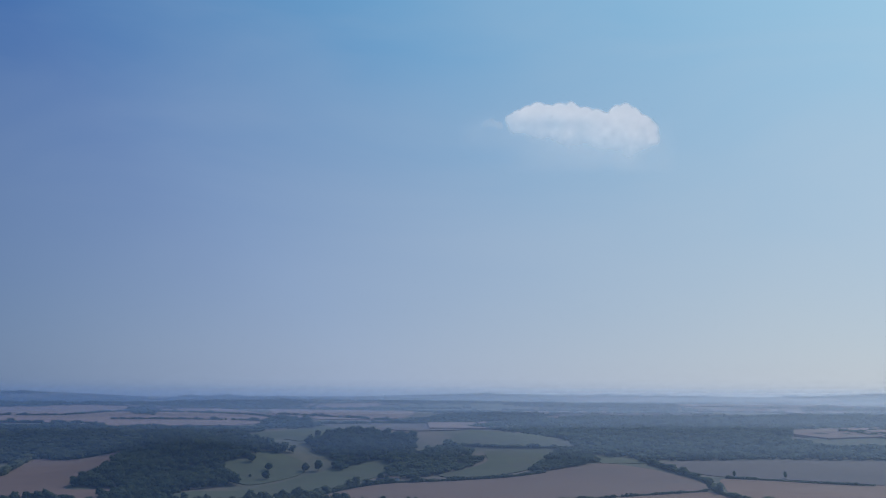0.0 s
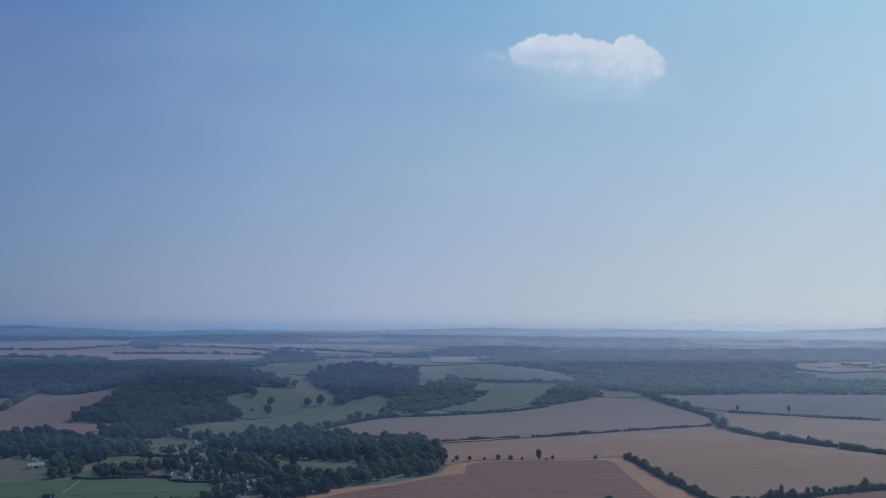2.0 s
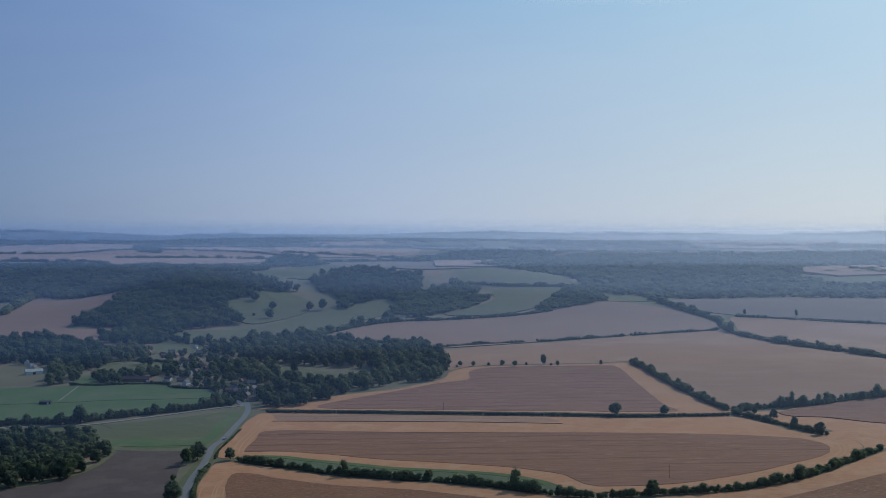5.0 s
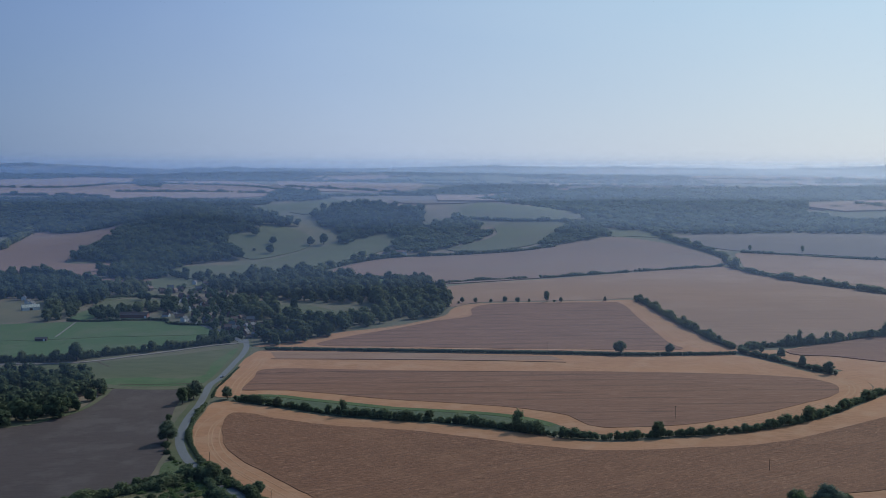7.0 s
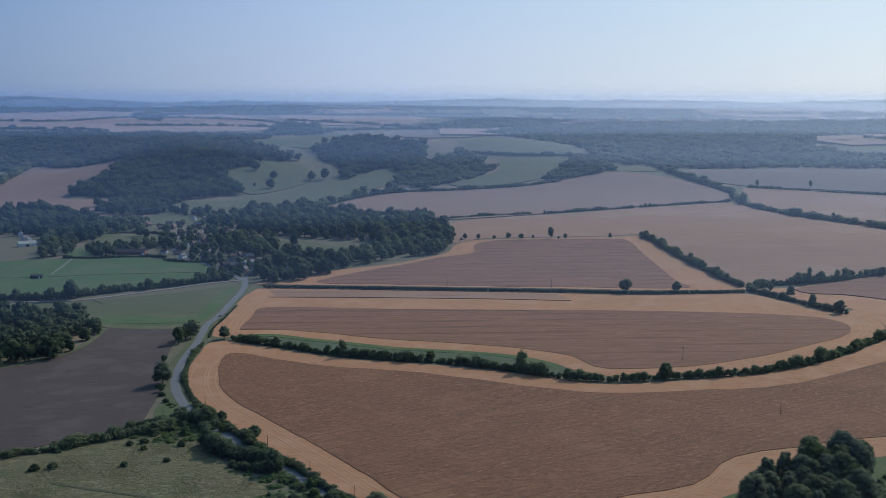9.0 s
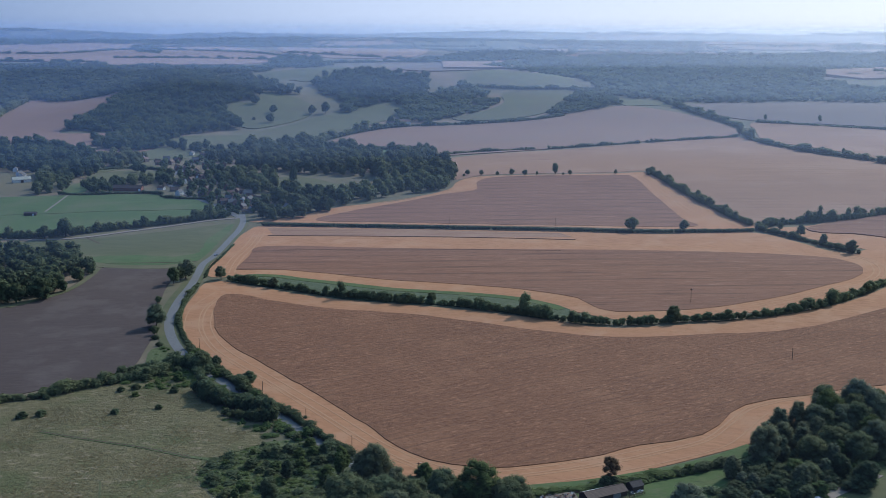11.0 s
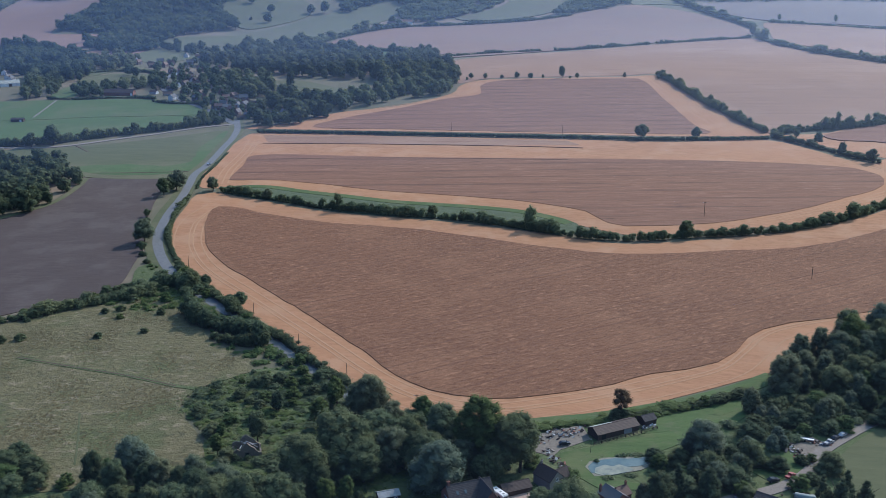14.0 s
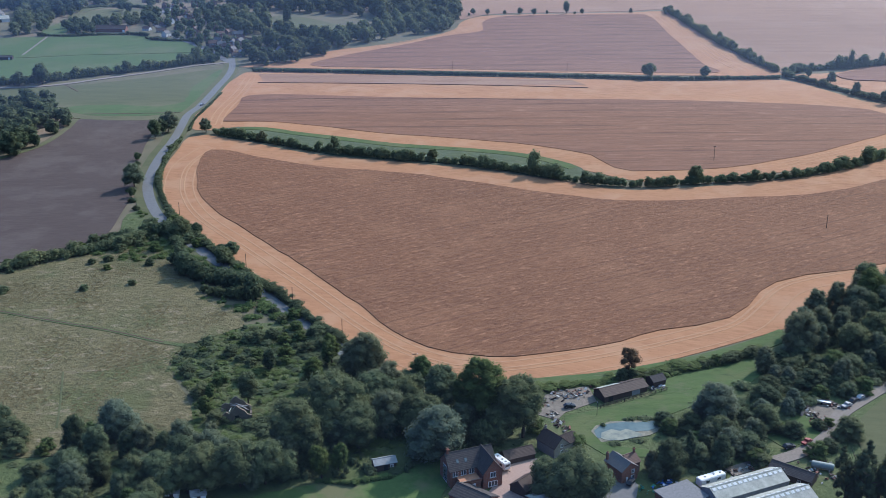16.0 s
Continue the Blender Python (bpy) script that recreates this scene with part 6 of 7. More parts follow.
def stood(ob, x, y, turn, label, category, group="", sink=0.0, size=(1, 1, 1)):
    ob.matrix_world = pose(x, y, float(height(x, y)) - sink, 0, 0, turn) @ Matrix.Diagonal((*size, 1))
    return tagged(ob, label, category, group)


def cottage(wide, deep, eave, ridge, wall_m, roof_m, label, stacks=1, porch=False):
    """A plain two-storey village house."""
    h = new("house")
    gabled(h, -wide / 2, wide / 2, -deep / 2, deep / 2, eave, ridge, "x", wall_m, roof_m)
    chimney(h, -wide / 2 + 0.5, 0, ridge - 0.8, ridge + 1.0, BRICK)
    if stacks > 1:
        chimney(h, wide / 2 - 0.5, 0, ridge - 0.8, ridge + 1.0, BRICK)
    for i in range(3):
        x = -wide / 2 + wide * (i + 0.5) / 3
        for face, y in (("-y", -deep / 2), ("+y", deep / 2)):
            window(h, x, y, 2.9 if eave > 4 else 1.0, 1.1, 1.1, face)
            if eave > 4 and i != 1:
                window(h, x, y, 0.8, 1.2, 1.2, face)
    boxes("door", h, TIMBER, -0.5, 0.5, -deep / 2 - 0.06, -deep / 2 + 0.05, 0.0, 2.05)
    for face, x in (("-x", -wide / 2), ("+x", wide / 2)):
        window(h, x, 0, 1.0, 1.0, 1.1, face)
    return tagged(h, label, "house", "houses of the village")


# the village: a few kinds of house, then copies along the lanes
KINDS = [
    cottage(9.5, 6.5, 4.6, 7.4, DULL_BRICK, CLAY, "weathered brick village house with clay tile roof"),
    cottage(11, 7, 4.6, 7.8, DULL_BRICK, GREY_SLATE, "weathered brick village house with grey slate roof", 2),
    cottage(8.5, 6.2, 4.4, 7.0, RENDERED, GREY_SLATE, "white rendered village house with grey slate roof"),
    cottage(12, 6.8, 2.6, 5.2, STONE, BROWN_TILE, "low stone bungalow with brown tiles"),
    cottage(10, 6.4, 2.6, 4.9, RENDERED, CLAY, "low white bungalow with clay tiles"),
]
VILLAGE = [(-343, 1405), (-327, 1399), (-319, 1408), (-306, 1377), (-304, 1397), (-287, 1463), (-276, 1324), (-248, 1258), (-256, 1220), (-252, 1239), (-237, 1183), (-236, 1219), (-241, 1278), (-238, 1320), (-252, 1167), (-217, 1131), (-188, 1083), (-183, 1112), (-176, 1100), (-170, 1093), (-168, 1105), (-159, 1077), (-151, 1057), (-186, 1097), (-173, 1067), (-178, 1363), (-179, 1445), (-123, 1147), (-126, 1044), (-168, 1432), (-145, 1038), (-186, 1314), (-268, 1179), (-265, 1276), (-276, 1294), (-222, 1174), (-205, 1140), (-203, 1172), (-262, 1309), (-287, 1329), (-223, 1210), (-175, 1130), (-186, 1144), (-191, 1132), (-162, 1104), (-157, 1052), (-139, 1034), (-133, 1039), (-283, 1366), (-282, 1395), (-258, 1335)]
rng = random.Random(8)
for i, (x, y) in enumerate(VILLAGE):
    src = KINDS[(0, 3, 1, 0, 0, 3, 4, 0, 2, 3, 1, 0, 3)[i % 13]]
    copy_thing(src, pose(x, y, float(height(x, y)) - 0.1, 0, 0, rng.choice((20, 65, 110, -25, 155)) + rng.uniform(-12, 12)) @ Matrix.Diagonal((0.72, 0.72, 0.76, 1)))
for kind, spots in ((2, [(-353, 1416), (-350, 1421), (-302, 1465), (-241, 1140), (-123, 1375), (-172, 1087), (-167, 1093), (-247, 1254), (-448, 1289), (-466, 1324), (-438, 1272)]),):
    for x, y in spots:
        copy_thing(KINDS[kind], pose(x, y, float(height(x, y)) - 0.1, 0, 0, rng.uniform(60, 110)) @ Matrix.Diagonal((0.78, 0.78, 0.8, 1)))
MORE = [(-321, 1376), (-311, 1386), (-286, 1322), (-271, 1305), (-259, 1290), (-244, 1252), (-254, 1253), (-229, 1192), (-238, 1173), (-258, 1203), (-215, 1145), (-202, 1115), (-191, 1087), (-180, 1079), (-175, 1085), (-170, 1091), (-163, 1084), (-154, 1064), (-166, 1053), (-159, 1034), (-177, 1057), (-146, 1044), (-241, 1352), (-215, 1253), (-225, 1232), (-244, 1279), (-168, 1413), (-157, 1406), (-222, 1398), (-175, 1381)]
for i, (x, y) in enumerate(MORE):
    copy_thing(KINDS[(0, 3, 0, 1, 3)[i % 5]], pose(x, y, float(height(x, y)) - 0.1, 0, 0, rng.choice((15, 70, 120, -30)) + rng.uniform(-14, 14)) @ Matrix.Diagonal((0.66, 0.66, 0.70, 1)))
for k in KINDS:
    for o in (*k.children_recursive, k):
        bpy.data.objects.remove(o)

farm = new("farm_building")
gabled(farm, -9, 9, -4, 4, 3.2, 5.8, "x", RENDERED, PALE_SHEET)
boxes("door", farm, TIMBER, -1.5, 1.5, -4.06, -3.95, 0, 2.6)
stood(farm, -428, 1241, 30, "white walled farm building with pale sheet roof", "farm building")
barn = new("farm_building")
gabled(barn, -14, 14, -4, 4, 3.0, 5.6, "x", BRICK, BROWN_TILE)
boxes("door", barn, WHITE, 11.5, 13.5, -4.06, -3.95, 0, 2.4)
stood(barn, -299, 1174, -4, "long low brick range with brown tile roof", "farm building")
shed = new("field_shelter")
gabled(shed, -5, 5, -2, 2, 2.3, 3.2, "x", TIMBER, SLATE)
boxes("door", shed, WHITE, 2.0, 3.6, -2.06, -1.95, 0, 2.0)
stood(shed, -343, 1035, 3, "dark timber field shelter with a white door", "shed")
far_farm = new("farm_building")
gabled(far_farm, -9, 9, -5, 5, 4, 7, "x", RENDERED, CLAY)
stood(far_farm, -51, 1785, 15, "pale far farmhouse under the hill", "house")
far_barn = new("farm_building")
gabled(far_barn, -10, 10, -5, 5, 4, 6.5, "x", STONE, SLATE)
stood(far_barn, -67, 1767, -10, "far grey barn under the hill", "barn")

# ---- foreground: the brick house with a cross wing ----
h = new("house")
gabled(h, -10, 2.5, 4.0, 11.0, 4.7, 7.9, "x", BRICK, SLATE)
gabled(h, -2.6, 2.6, 0, 8, 4.7, 8.1, "y", BRICK, SLATE)
window(h, 0, 0, 0.6, 2.4, 1.4, "-y", 2)
window(h, 0, 0, 3.2, 1.5, 1.4, "-y", 1)
for x in (-8.6, -6.4, -4.2):
    window(h, x, 4.0, 3.0, 1.3, 1.5, "-y", 1)
window(h, -10, 7.5, 0.4, 2.4, 4.2, "-x", 2)
window(h, 2.6, 3.0, 0.8, 1.2, 1.2, "+x", 1)
window(h, 2.6, 6.0, 3.1, 1.2, 1.2, "+x", 1)
for x in (-7.5, -5.2):
    bm = bmesh.new()
    bmesh.ops.create_cube(bm, size=1.0, matrix=Matrix.Translation((x, 5.55, 6.28)) @ Matrix.Rotation(radians(42.4), 4, "X") @ Matrix.Diagonal((0.7, 1.0, 0.12, 1)))
    part("skylight", bm, GLASS, h)
chimney(h, -9.4, 7.5, 7.2, 9.0, BRICK)
boxes("extension", h, BRICK, -8.2, -3.2, 0.4, 4.0, -0.5, 2.7)
boxes("terrace", h, TERRACE, -8.4, -3.0, 0.2, 4.0, 2.7, 2.9)
boxes("parapet", h, BRICK, -8.4, -3.0, 0.1, 0.3, 2.9, 3.5)
boxes("door", h, WHITE, -7.0, -4.6, 0.30, 0.42, 0.0, 2.2)
stood(h, 19.8, 405.3, 22, "red brick house with cross wing and dark slate roof", "house")
annex = new("annex")
gabled(annex, -5, 5, -3.4, 3.4, 2.6, 4.2, "x", BRICK, SLATE)
window(annex, 2.0, 3.4, 0.9, 1.2, 1.1, "+y")
stood(annex, 14.8, 398.0, -38, "low brick annex with dark slate roof", "annex")
garage = new("garage")
gabled(garage, -3, 3, -3.5, 3.5, 2.6, 5.0, "y", TIMBER, BROWN_TILE)
boxes("door", garage, TIMBER, -1.3, 1.3, -3.57, -3.45, 0, 2.2)
stood(garage, 28.0, 404.0, -42, "dark timber garage with brown tile roof", "garage", size=(0.85, 0.85, 0.8))
cart = new("cart_shed")
gabled(cart, -6.5, 6.5, -3, 3, 2.5, 4.6, "x", TIMBER, BROWN_TILE)
boxes("white_bargeboard", cart, WHITE, 6.82, 6.9, -0.9, 0.9, 3.7, 3.9)
stood(cart, 26.8, 419.3, 24, "dark open cart shed with brown tile roof", "shed", size=(0.66, 0.7, 0.7))
pale_roof = new("outbuilding")
gabled(pale_roof, -4, 4, -2.5, 2.5, 2.5, 3.4, "x", BRICK, PALE_SHEET)
stood(pale_roof, 32.4, 396.6, 22, "low outbuilding with pale sheet roof", "outbuilding")

old = new("house")
gabled(old, -3.6, 3.6, -4.6, 4.6, 3.9, 7.0, "y", STONE, BROWN_TILE)
gabled(old, 1.5, 7.0, -4.4, 0.0, 3.7, 6.3, "x", STONE, BROWN_TILE)
chimney(old, 0, 4.0, 6.2, 8.2, STONE)
window(old, 0, -4.6, 1.0, 1.1, 1.2, "-y")
window(old, 0, -4.6, 3.4, 1.0, 1.1, "-y")
window(old, 7.0, -2.2, 1.0, 1.1, 1.2, "+x")
stood(old, 36.6, 423.1, 38, "old stone house with steep brown tile roofs", "house", size=(0.74, 0.74, 0.78))

h2 = new("house")
gabled(h2, -3.6, 3.6, -4.6, 4.6, 4.9, 7.4, "y", BRICK, GREY_SLATE)
gabled(h2, 2.0, 6.8, -2.0, 4.2, 4.6, 6.8, "x", BRICK, CLAY)
chimney(h2, -3.2, 3.8, 5.5, 8.2, BRICK)
chimney(h2, 6.4, 1.1, 6.2, 8.2, BRICK)
window(h2, -3.6, 0.5, 1.0, 0.5, 2.0, "-x", 0)
window(h2, 1.4, -4.6, 3.2, 1.2, 1.2, "-y")
window(h2, 1.4, -4.6, 0.9, 1.2, 1.3, "-y")
boxes("door", h2, WHITE, -1.6, -0.7, -4.67, -4.55, 0.0, 2.1)
stood(h2, 53.0, 410.3, 32, "red brick house with slate and clay tile roofs", "house", size=(0.74, 0.74, 0.74))

# the long timber barn, its lean-to and fence
b1 = new("barn")
gabled(b1, -6.8, 6.8, -3.0, 3.0, 2.8, 4.6, "x", TIMBER, BROWN_TILE)
boxes("door", b1, SHEET, 1.8, 4.4, -3.08, -2.96, 0, 2.5, 0, "pale metal sliding door")
boxes("door", b1, BLACK, -5.6, -4.3, -3.08, -2.96, 0, 2.3)
bm = bmesh.new()
bmesh.ops.create_cube(bm, size=1.0, matrix=Matrix.Translation((-3.2, 1.6, 3.86)) @ Matrix.Rotation(radians(-31), 4, "X") @ Matrix.Diagonal((6.6, 3.0, 0.1, 1)))
part("roof_patch", bm, PALE_SHEET, b1, "pale sheet patch on the roof")
stood(b1, 59.6, 455.3, 27, "long dark timber barn with brown roof", "barn", size=(1.12, 0.95, 0.72))
b2 = new("barn")
gabled(b2, -3.0, 3.0, -2.6, 2.6, 2.7, 4.3, "x", TIMBER, SLATE)
stood(b2, 71.0, 461.1, 27, "small dark timber barn with slate roof", "barn", size=(0.75, 0.75, 0.72))
fence = new("fence")
FENCE = [(52.4, 446.1), (57.3, 448.7), (62.7, 451.3), (68.1, 453.9), (73.6, 456.6)]
line = curve_through(FENCE, 2.0)
for x, y in line:
    boxes("post", fence, POLEWOOD, x - 0.07, x + 0.07, y - 0.07, y + 0.07, float(height(x, y)) - 0.3, float(height(x, y)) + 1.25)
for k in (0.45, 0.85, 1.15):
    for p, q in zip(line[:-1], line[1:]):
        a = Vector((p[0], p[1], float(height(*p)) + k))
        c = Vector((q[0], q[1], float(height(*q)) + k))
        bm = bmesh.new()
        bmesh.ops.create_cube(bm, size=1.0, matrix=Matrix.Translation((a + c) / 2) @ (c - a).to_track_quat("X", "Z").to_matrix().to_4x4() @ Matrix.Diagonal(((c - a).length, 0.06, 0.12, 1)))
        part("rail", bm, POLEWOOD, fence)
tagged(fence, "post and rail fence beside the barn", "fence")

# nursery sheds with pale roofs and rows of skylights
def nursery(x, y, turn, length, wide, label):
    s = new("nursery_shed")
    gabled(s, -length / 2, length / 2, -wide / 2, wide / 2, 3.0, 4.6, "x", SHEET, PALE_SHEET, 0.15, 0.1)
    n = int(length / 1.5)
    pitch = math.atan2(1.6, wide / 2)
    for i in range(n):
        for side in (-1, 1):
            bm = bmesh.new()
            bmesh.ops.create_cube(bm, size=1.0, matrix=Matrix.Translation((-length / 2 + (i + 0.5) * length / n, side * 0.75, 4.6 - 0.75 * math.tan(pitch) + 0.19)) @ Matrix.Rotation(-side * pitch, 4, "X") @ Matrix.Diagonal((0.95, 0.75, 0.08, 1)))
            part("skylight", bm, CLEAR_SHEET, s)
    return stood(s, x, y, turn, label, "shed", "nursery sheds")


nursery(82.4, 400.9, 25, 22, 7.0, "long shed with pale sheet roof and skylight panels")
nursery(87.0, 393.2, 25, 22, 7.0, "long shed with pale sheet roof and skylight panels")
dk = new("shed")
gabled(dk, -6.5, 6.5, -3, 3, 2.8, 4.6, "x", TIMBER, SLATE)
window(dk, 3, -3, 1.0, 1.0, 0.9, "-y")
stood(dk, 96.5, 408.0, -38, "dark timber shed with slate roof", "shed", size=(0.85, 0.8, 0.72))
flat = new("workshop")
boxes("wall", flat, BRICK, -5, 5, -4, 4, -0.5, 3.0)
boxes("roof", flat, plain("grey_felt", (0.13, 0.13, 0.135), 0.9, 0.15), -5.3, 5.3, -4.3, 4.3, 3.0, 3.25)
stood(flat, 65.8, 396.7, 29, "flat-roofed workshop with grey felt roof", "workshop")
sm = new("garden_shed")
gabled(sm, -2.9, 2.9, -1.7, 1.7, 2.1, 2.9, "x", TIMBER, SHEET)
boxes("door", sm, BLACK, -0.5, 0.5, -1.76, -1.65, 0, 1.9)
window(sm, 1.7, -1.7, 0.9, 0.8, 0.7, "-y")
stood(sm, -8.4, 415.8, 20, "dark garden shed with grey metal roof", "shed")
for gx, gy, turn in ((-61.4, 403.2, 8), (-54.4, 402.0, 15)):
    o = new("garden_shed")
    gabled(o, -1.8, 1.8, -1.4, 1.4, 2.0, 2.7, "x", WHITE, SHEET)
    boxes("door", o, TIMBER, -0.45, 0.45, -1.46, -1.35, 0, 1.9)
    stood(o, gx, gy, turn, "small white garden shed among trees", "shed")

# a roofless ruin in the scrub
RUBBLE = wall_paint("mossy_rubble", (0.16, 0.125, 0.095), (0.24, 0.195, 0.15), (0.08, 0.075, 0.055), 2.5)
r = new("ruined_house")
rr = random.Random(3)
for y in (-2.6, 2.6):
    bm = bmesh.new()
    top = [(-3.4, 2.6), (-2.4, 3.4), (-1.6, 3.2), (-0.9, 4.6), (0, 5.4), (0.7, 4.4), (1.7, 3.7), (2.4, 2.3), (3.4, 2.0)]
    prism(bm, [(-3.4, -0.5), (3.4, -0.5)] + [(a, b + rr.uniform(-0.3, 0.3)) for a, b in top[::-1]], y - 0.25, y + 0.25, "y")
    w = part("wall", bm, RUBBLE, r)
for x in (-3.2, 3.2):
    bm = bmesh.new()
    prism(bm, [(-2.4, -0.5), (2.4, -0.5), (2.4, 1.9), (1.0, 2.5), (0.1, 1.4), (-1.2, 2.6), (-2.4, 2.2)], x - 0.22, x + 0.22, "x")
    part("wall", bm, RUBBLE, r)
# No hole is cut: a black slab on the wall stands for the opening's dark.
boxes("window_opening", r, BLACK, -0.5, 0.5, -2.9, -2.8, 1.0, 2.2)
for i in range(6):
    bm = bmesh.new()
    bmesh.ops.create_cube(bm, size=1.0, matrix=Matrix.Translation((rr.uniform(-2, 2), rr.uniform(-1.5, 1.5), 3.2)) @ Matrix.Rotation(rr.uniform(-0.5, 0.9), 4, "Y") @ Matrix.Rotation(rr.uniform(0, 3), 4, "Z") @ Matrix.Diagonal((3.2, 0.14, 0.14, 1)))
    part("rafter", bm, CONCRETE, r)
stood(r, -52.4, 444.6, 12, "roofless stone ruin overgrown by scrub", "ruin", size=(1.25, 1.1, 0.95))

# ---- yard surfaces, water, lawns ----
field("lawn_1", [(-44.3, 400.2), (-37.9, 404.2), (-25.4, 408.0), (-12.5, 410.9), (-5.3, 414.0), (6.5, 419.9), (9.5, 414.7), (9.2, 409.3), (5.2, 396.5), (-17.2, 383.0), (-41.3, 383.5)], 0.22, LAWN, "garden lawn, mown and partly dry", "lawn")
field("drive_1", [(23.3, 415.7), (32.1, 419.2), (36.3, 408.5), (35.8, 395.7), (20.3, 388.9), (17.2, 401.2), (19.2, 404.2)], 0.24, PAVERS, "pinkish block-paved drive", "drive")
field("drive_2", [(47.2, 408.3), (54.6, 409.4), (56.8, 405.4), (53.0, 390.5), (42.2, 390.7)], 0.24, ASPHALT, "grey tarmac yard beside the house", "yard")
field("grass_1", [(41.8, 441.7), (52.0, 445.4), (64.3, 451.2), (77.1, 457.2), (96.9, 469.8), (106.3, 475.4), (105.4, 467.5), (93.6, 456.0), (78.1, 446.0), (65.3, 437.7), (52.4, 425.1), (65.5, 421.7), (64.2, 418.3), (50.2, 420.4), (41.0, 433.0)], 0.25, VERDANT, "bright green grass round the pond", "grass")
field("yard_1", [(32.1, 452.2), (40.8, 456.6), (50.5, 460.3), (51.9, 450.2), (42.0, 443.7), (39.2, 439.5), (33.9, 443.0)], 0.26, YARD, "dusty yard beside the barn", "yard")
field("paddock_1", [(119.9, 430.8), (136.1, 450.1), (171.4, 473.3), (140.1, 403.3), (121.3, 410.4), (118.3, 417.4)], 0.22, MEADOW, "grazed green paddock beside the track", "paddock")
field("grass_2", [(95.3, 428.4), (105.3, 439.2), (116.9, 440.5), (116.1, 435.6), (107.8, 426.5), (98.9, 422.3)], 0.25, VERDANT, "patch of mown grass beside the track", "grass")
field("yard_2", [(111.8, 447.3), (118.6, 450.6), (122.8, 443.6), (117.4, 437.2), (111.9, 437.3)], 0.26, YARD, "dusty turning place beside the track", "yard")
ribbon("track", [(156.0, 469.8), (138.8, 457.1), (127.4, 447.6), (119.1, 439.7), (114.1, 430.9), (106.7, 423.0), (97.5, 417.4), (87.6, 413.7), (81.0, 410.6)], 4.2, 0.36, GRAVEL, "pale gravel farm track", "track", step=3)
field("bank_1", [(48.1, 432.8), (49.8, 435.9), (54.2, 438.1), (62.2, 438.5), (68.6, 438.3), (68.4, 433.8), (64.0, 430.2), (55.8, 427.7), (50.2, 426.9)], 0.3, BANK, "pale trampled bank of the pond", "bank")
field("pond_1", [(48.9, 432.8), (51.1, 435.9), (53.7, 436.8), (57.3, 437.6), (61.2, 437.2), (65.3, 437.7), (68.1, 437.7), (67.9, 434.8), (63.7, 432.4), (59.6, 432.2), (57.0, 431.0), (54.6, 429.5), (52.1, 429.3), (49.5, 428.8)], 0.36, WATER, "small blue-grey pond", "pond")

field("pond_scum_1", [(50.8, 432.0), (53.5, 433.5), (56.0, 432.2), (58.5, 433.4), (61.1, 432.0), (62.1, 430.2), (59.9, 429.0), (55.8, 427.9), (52.4, 427.7), (50.4, 428.6)], 0.39, SCUM, "pale dried algae along the pond's near shore", "algae", jag=0.45)
for i in range(4):
    u = i / 3
    x, y = -26.2 + 3.4 * u, 486.2 - 5.6 * u
    ribbon("road_marking", [(x - 0.75, y - 0.1), (x + 0.75, y + 0.55)], 0.4, 0.40, ROAD_PAINT, "white painted bar across the road", "road marking", step=0.8)

# ---- poles and lamps ----
def pole(x, y, tall, arms=True, label="dark wooden power pole"):
    p = new("utility_pole")
    bm = bmesh.new()
    bmesh.ops.create_cone(bm, cap_ends=True, segments=8, radius1=0.13, radius2=0.09, depth=tall + 0.6, matrix=Matrix.Translation((0, 0, tall / 2 - 0.3)))
    part("post", bm, POLEWOOD, p)
    if arms:
        a = boxes("crossarm", p, POLEWOOD, -0.9, 0.9, -0.07, 0.07, tall - 0.5, tall - 0.35)
        for k in (-0.8, 0, 0.8):
            bm = bmesh.new()
            bmesh.ops.create_cone(bm, cap_ends=True, segments=8, radius1=0.07, radius2=0.04, depth=0.22, matrix=Matrix.Translation((k, 0, tall - 0.25)))
            part("insulator", bm, WHITE, a)
    return stood(p, x, y, 20, label, "utility pole", "power poles")


for x, y, tall in [(-70.2, 563.2, 6.5), (-47.4, 527.9, 6.5), (-26.9, 498.9, 6.5), (-1.7, 469.6, 7.5), (167.2, 600.0, 6), (144.5, 707.4, 8), (93, 939, 8), (12, 964, 7), (-112.1, 631.8, 6.2)]:
    pole(x, y, tall, tall > 7)
lamp = new("street_lamp")
bm = bmesh.new()
bmesh.ops.create_cone(bm, cap_ends=True, segments=8, radius1=0.08, radius2=0.05, depth=4.6, matrix=Matrix.Translation((0, 0, 2.1)))
part("post", bm, POLEWOOD, lamp)
boxes("lantern", lamp, CLEAR_SHEET, -0.14, 0.14, -0.14, 0.14, 4.35, 4.75, 0.03)
boxes("cap", lamp, BLACK, -0.2, 0.2, -0.2, 0.2, 4.75, 4.82)
stood(lamp, 50.9, 441.8, 0, "grey lamp post on the grass by the pond", "lamp")
copy_thing(lamp, pose(93.4, 405.7, 1.6))
for at in [(294, 3451), (309, 3450), (360, 3412)]:
    mast = new("mast")
    bm = bmesh.new()
    bmesh.ops.create_cone(bm, cap_ends=True, segments=6, radius1=1.4, radius2=0.5, depth=34, matrix=Matrix.Translation((0, 0, 16)))
    part("shaft", bm, SHEET, mast)
    stood(mast, *at, 0, "thin grey mast standing far off among trees", "mast", "far masts")


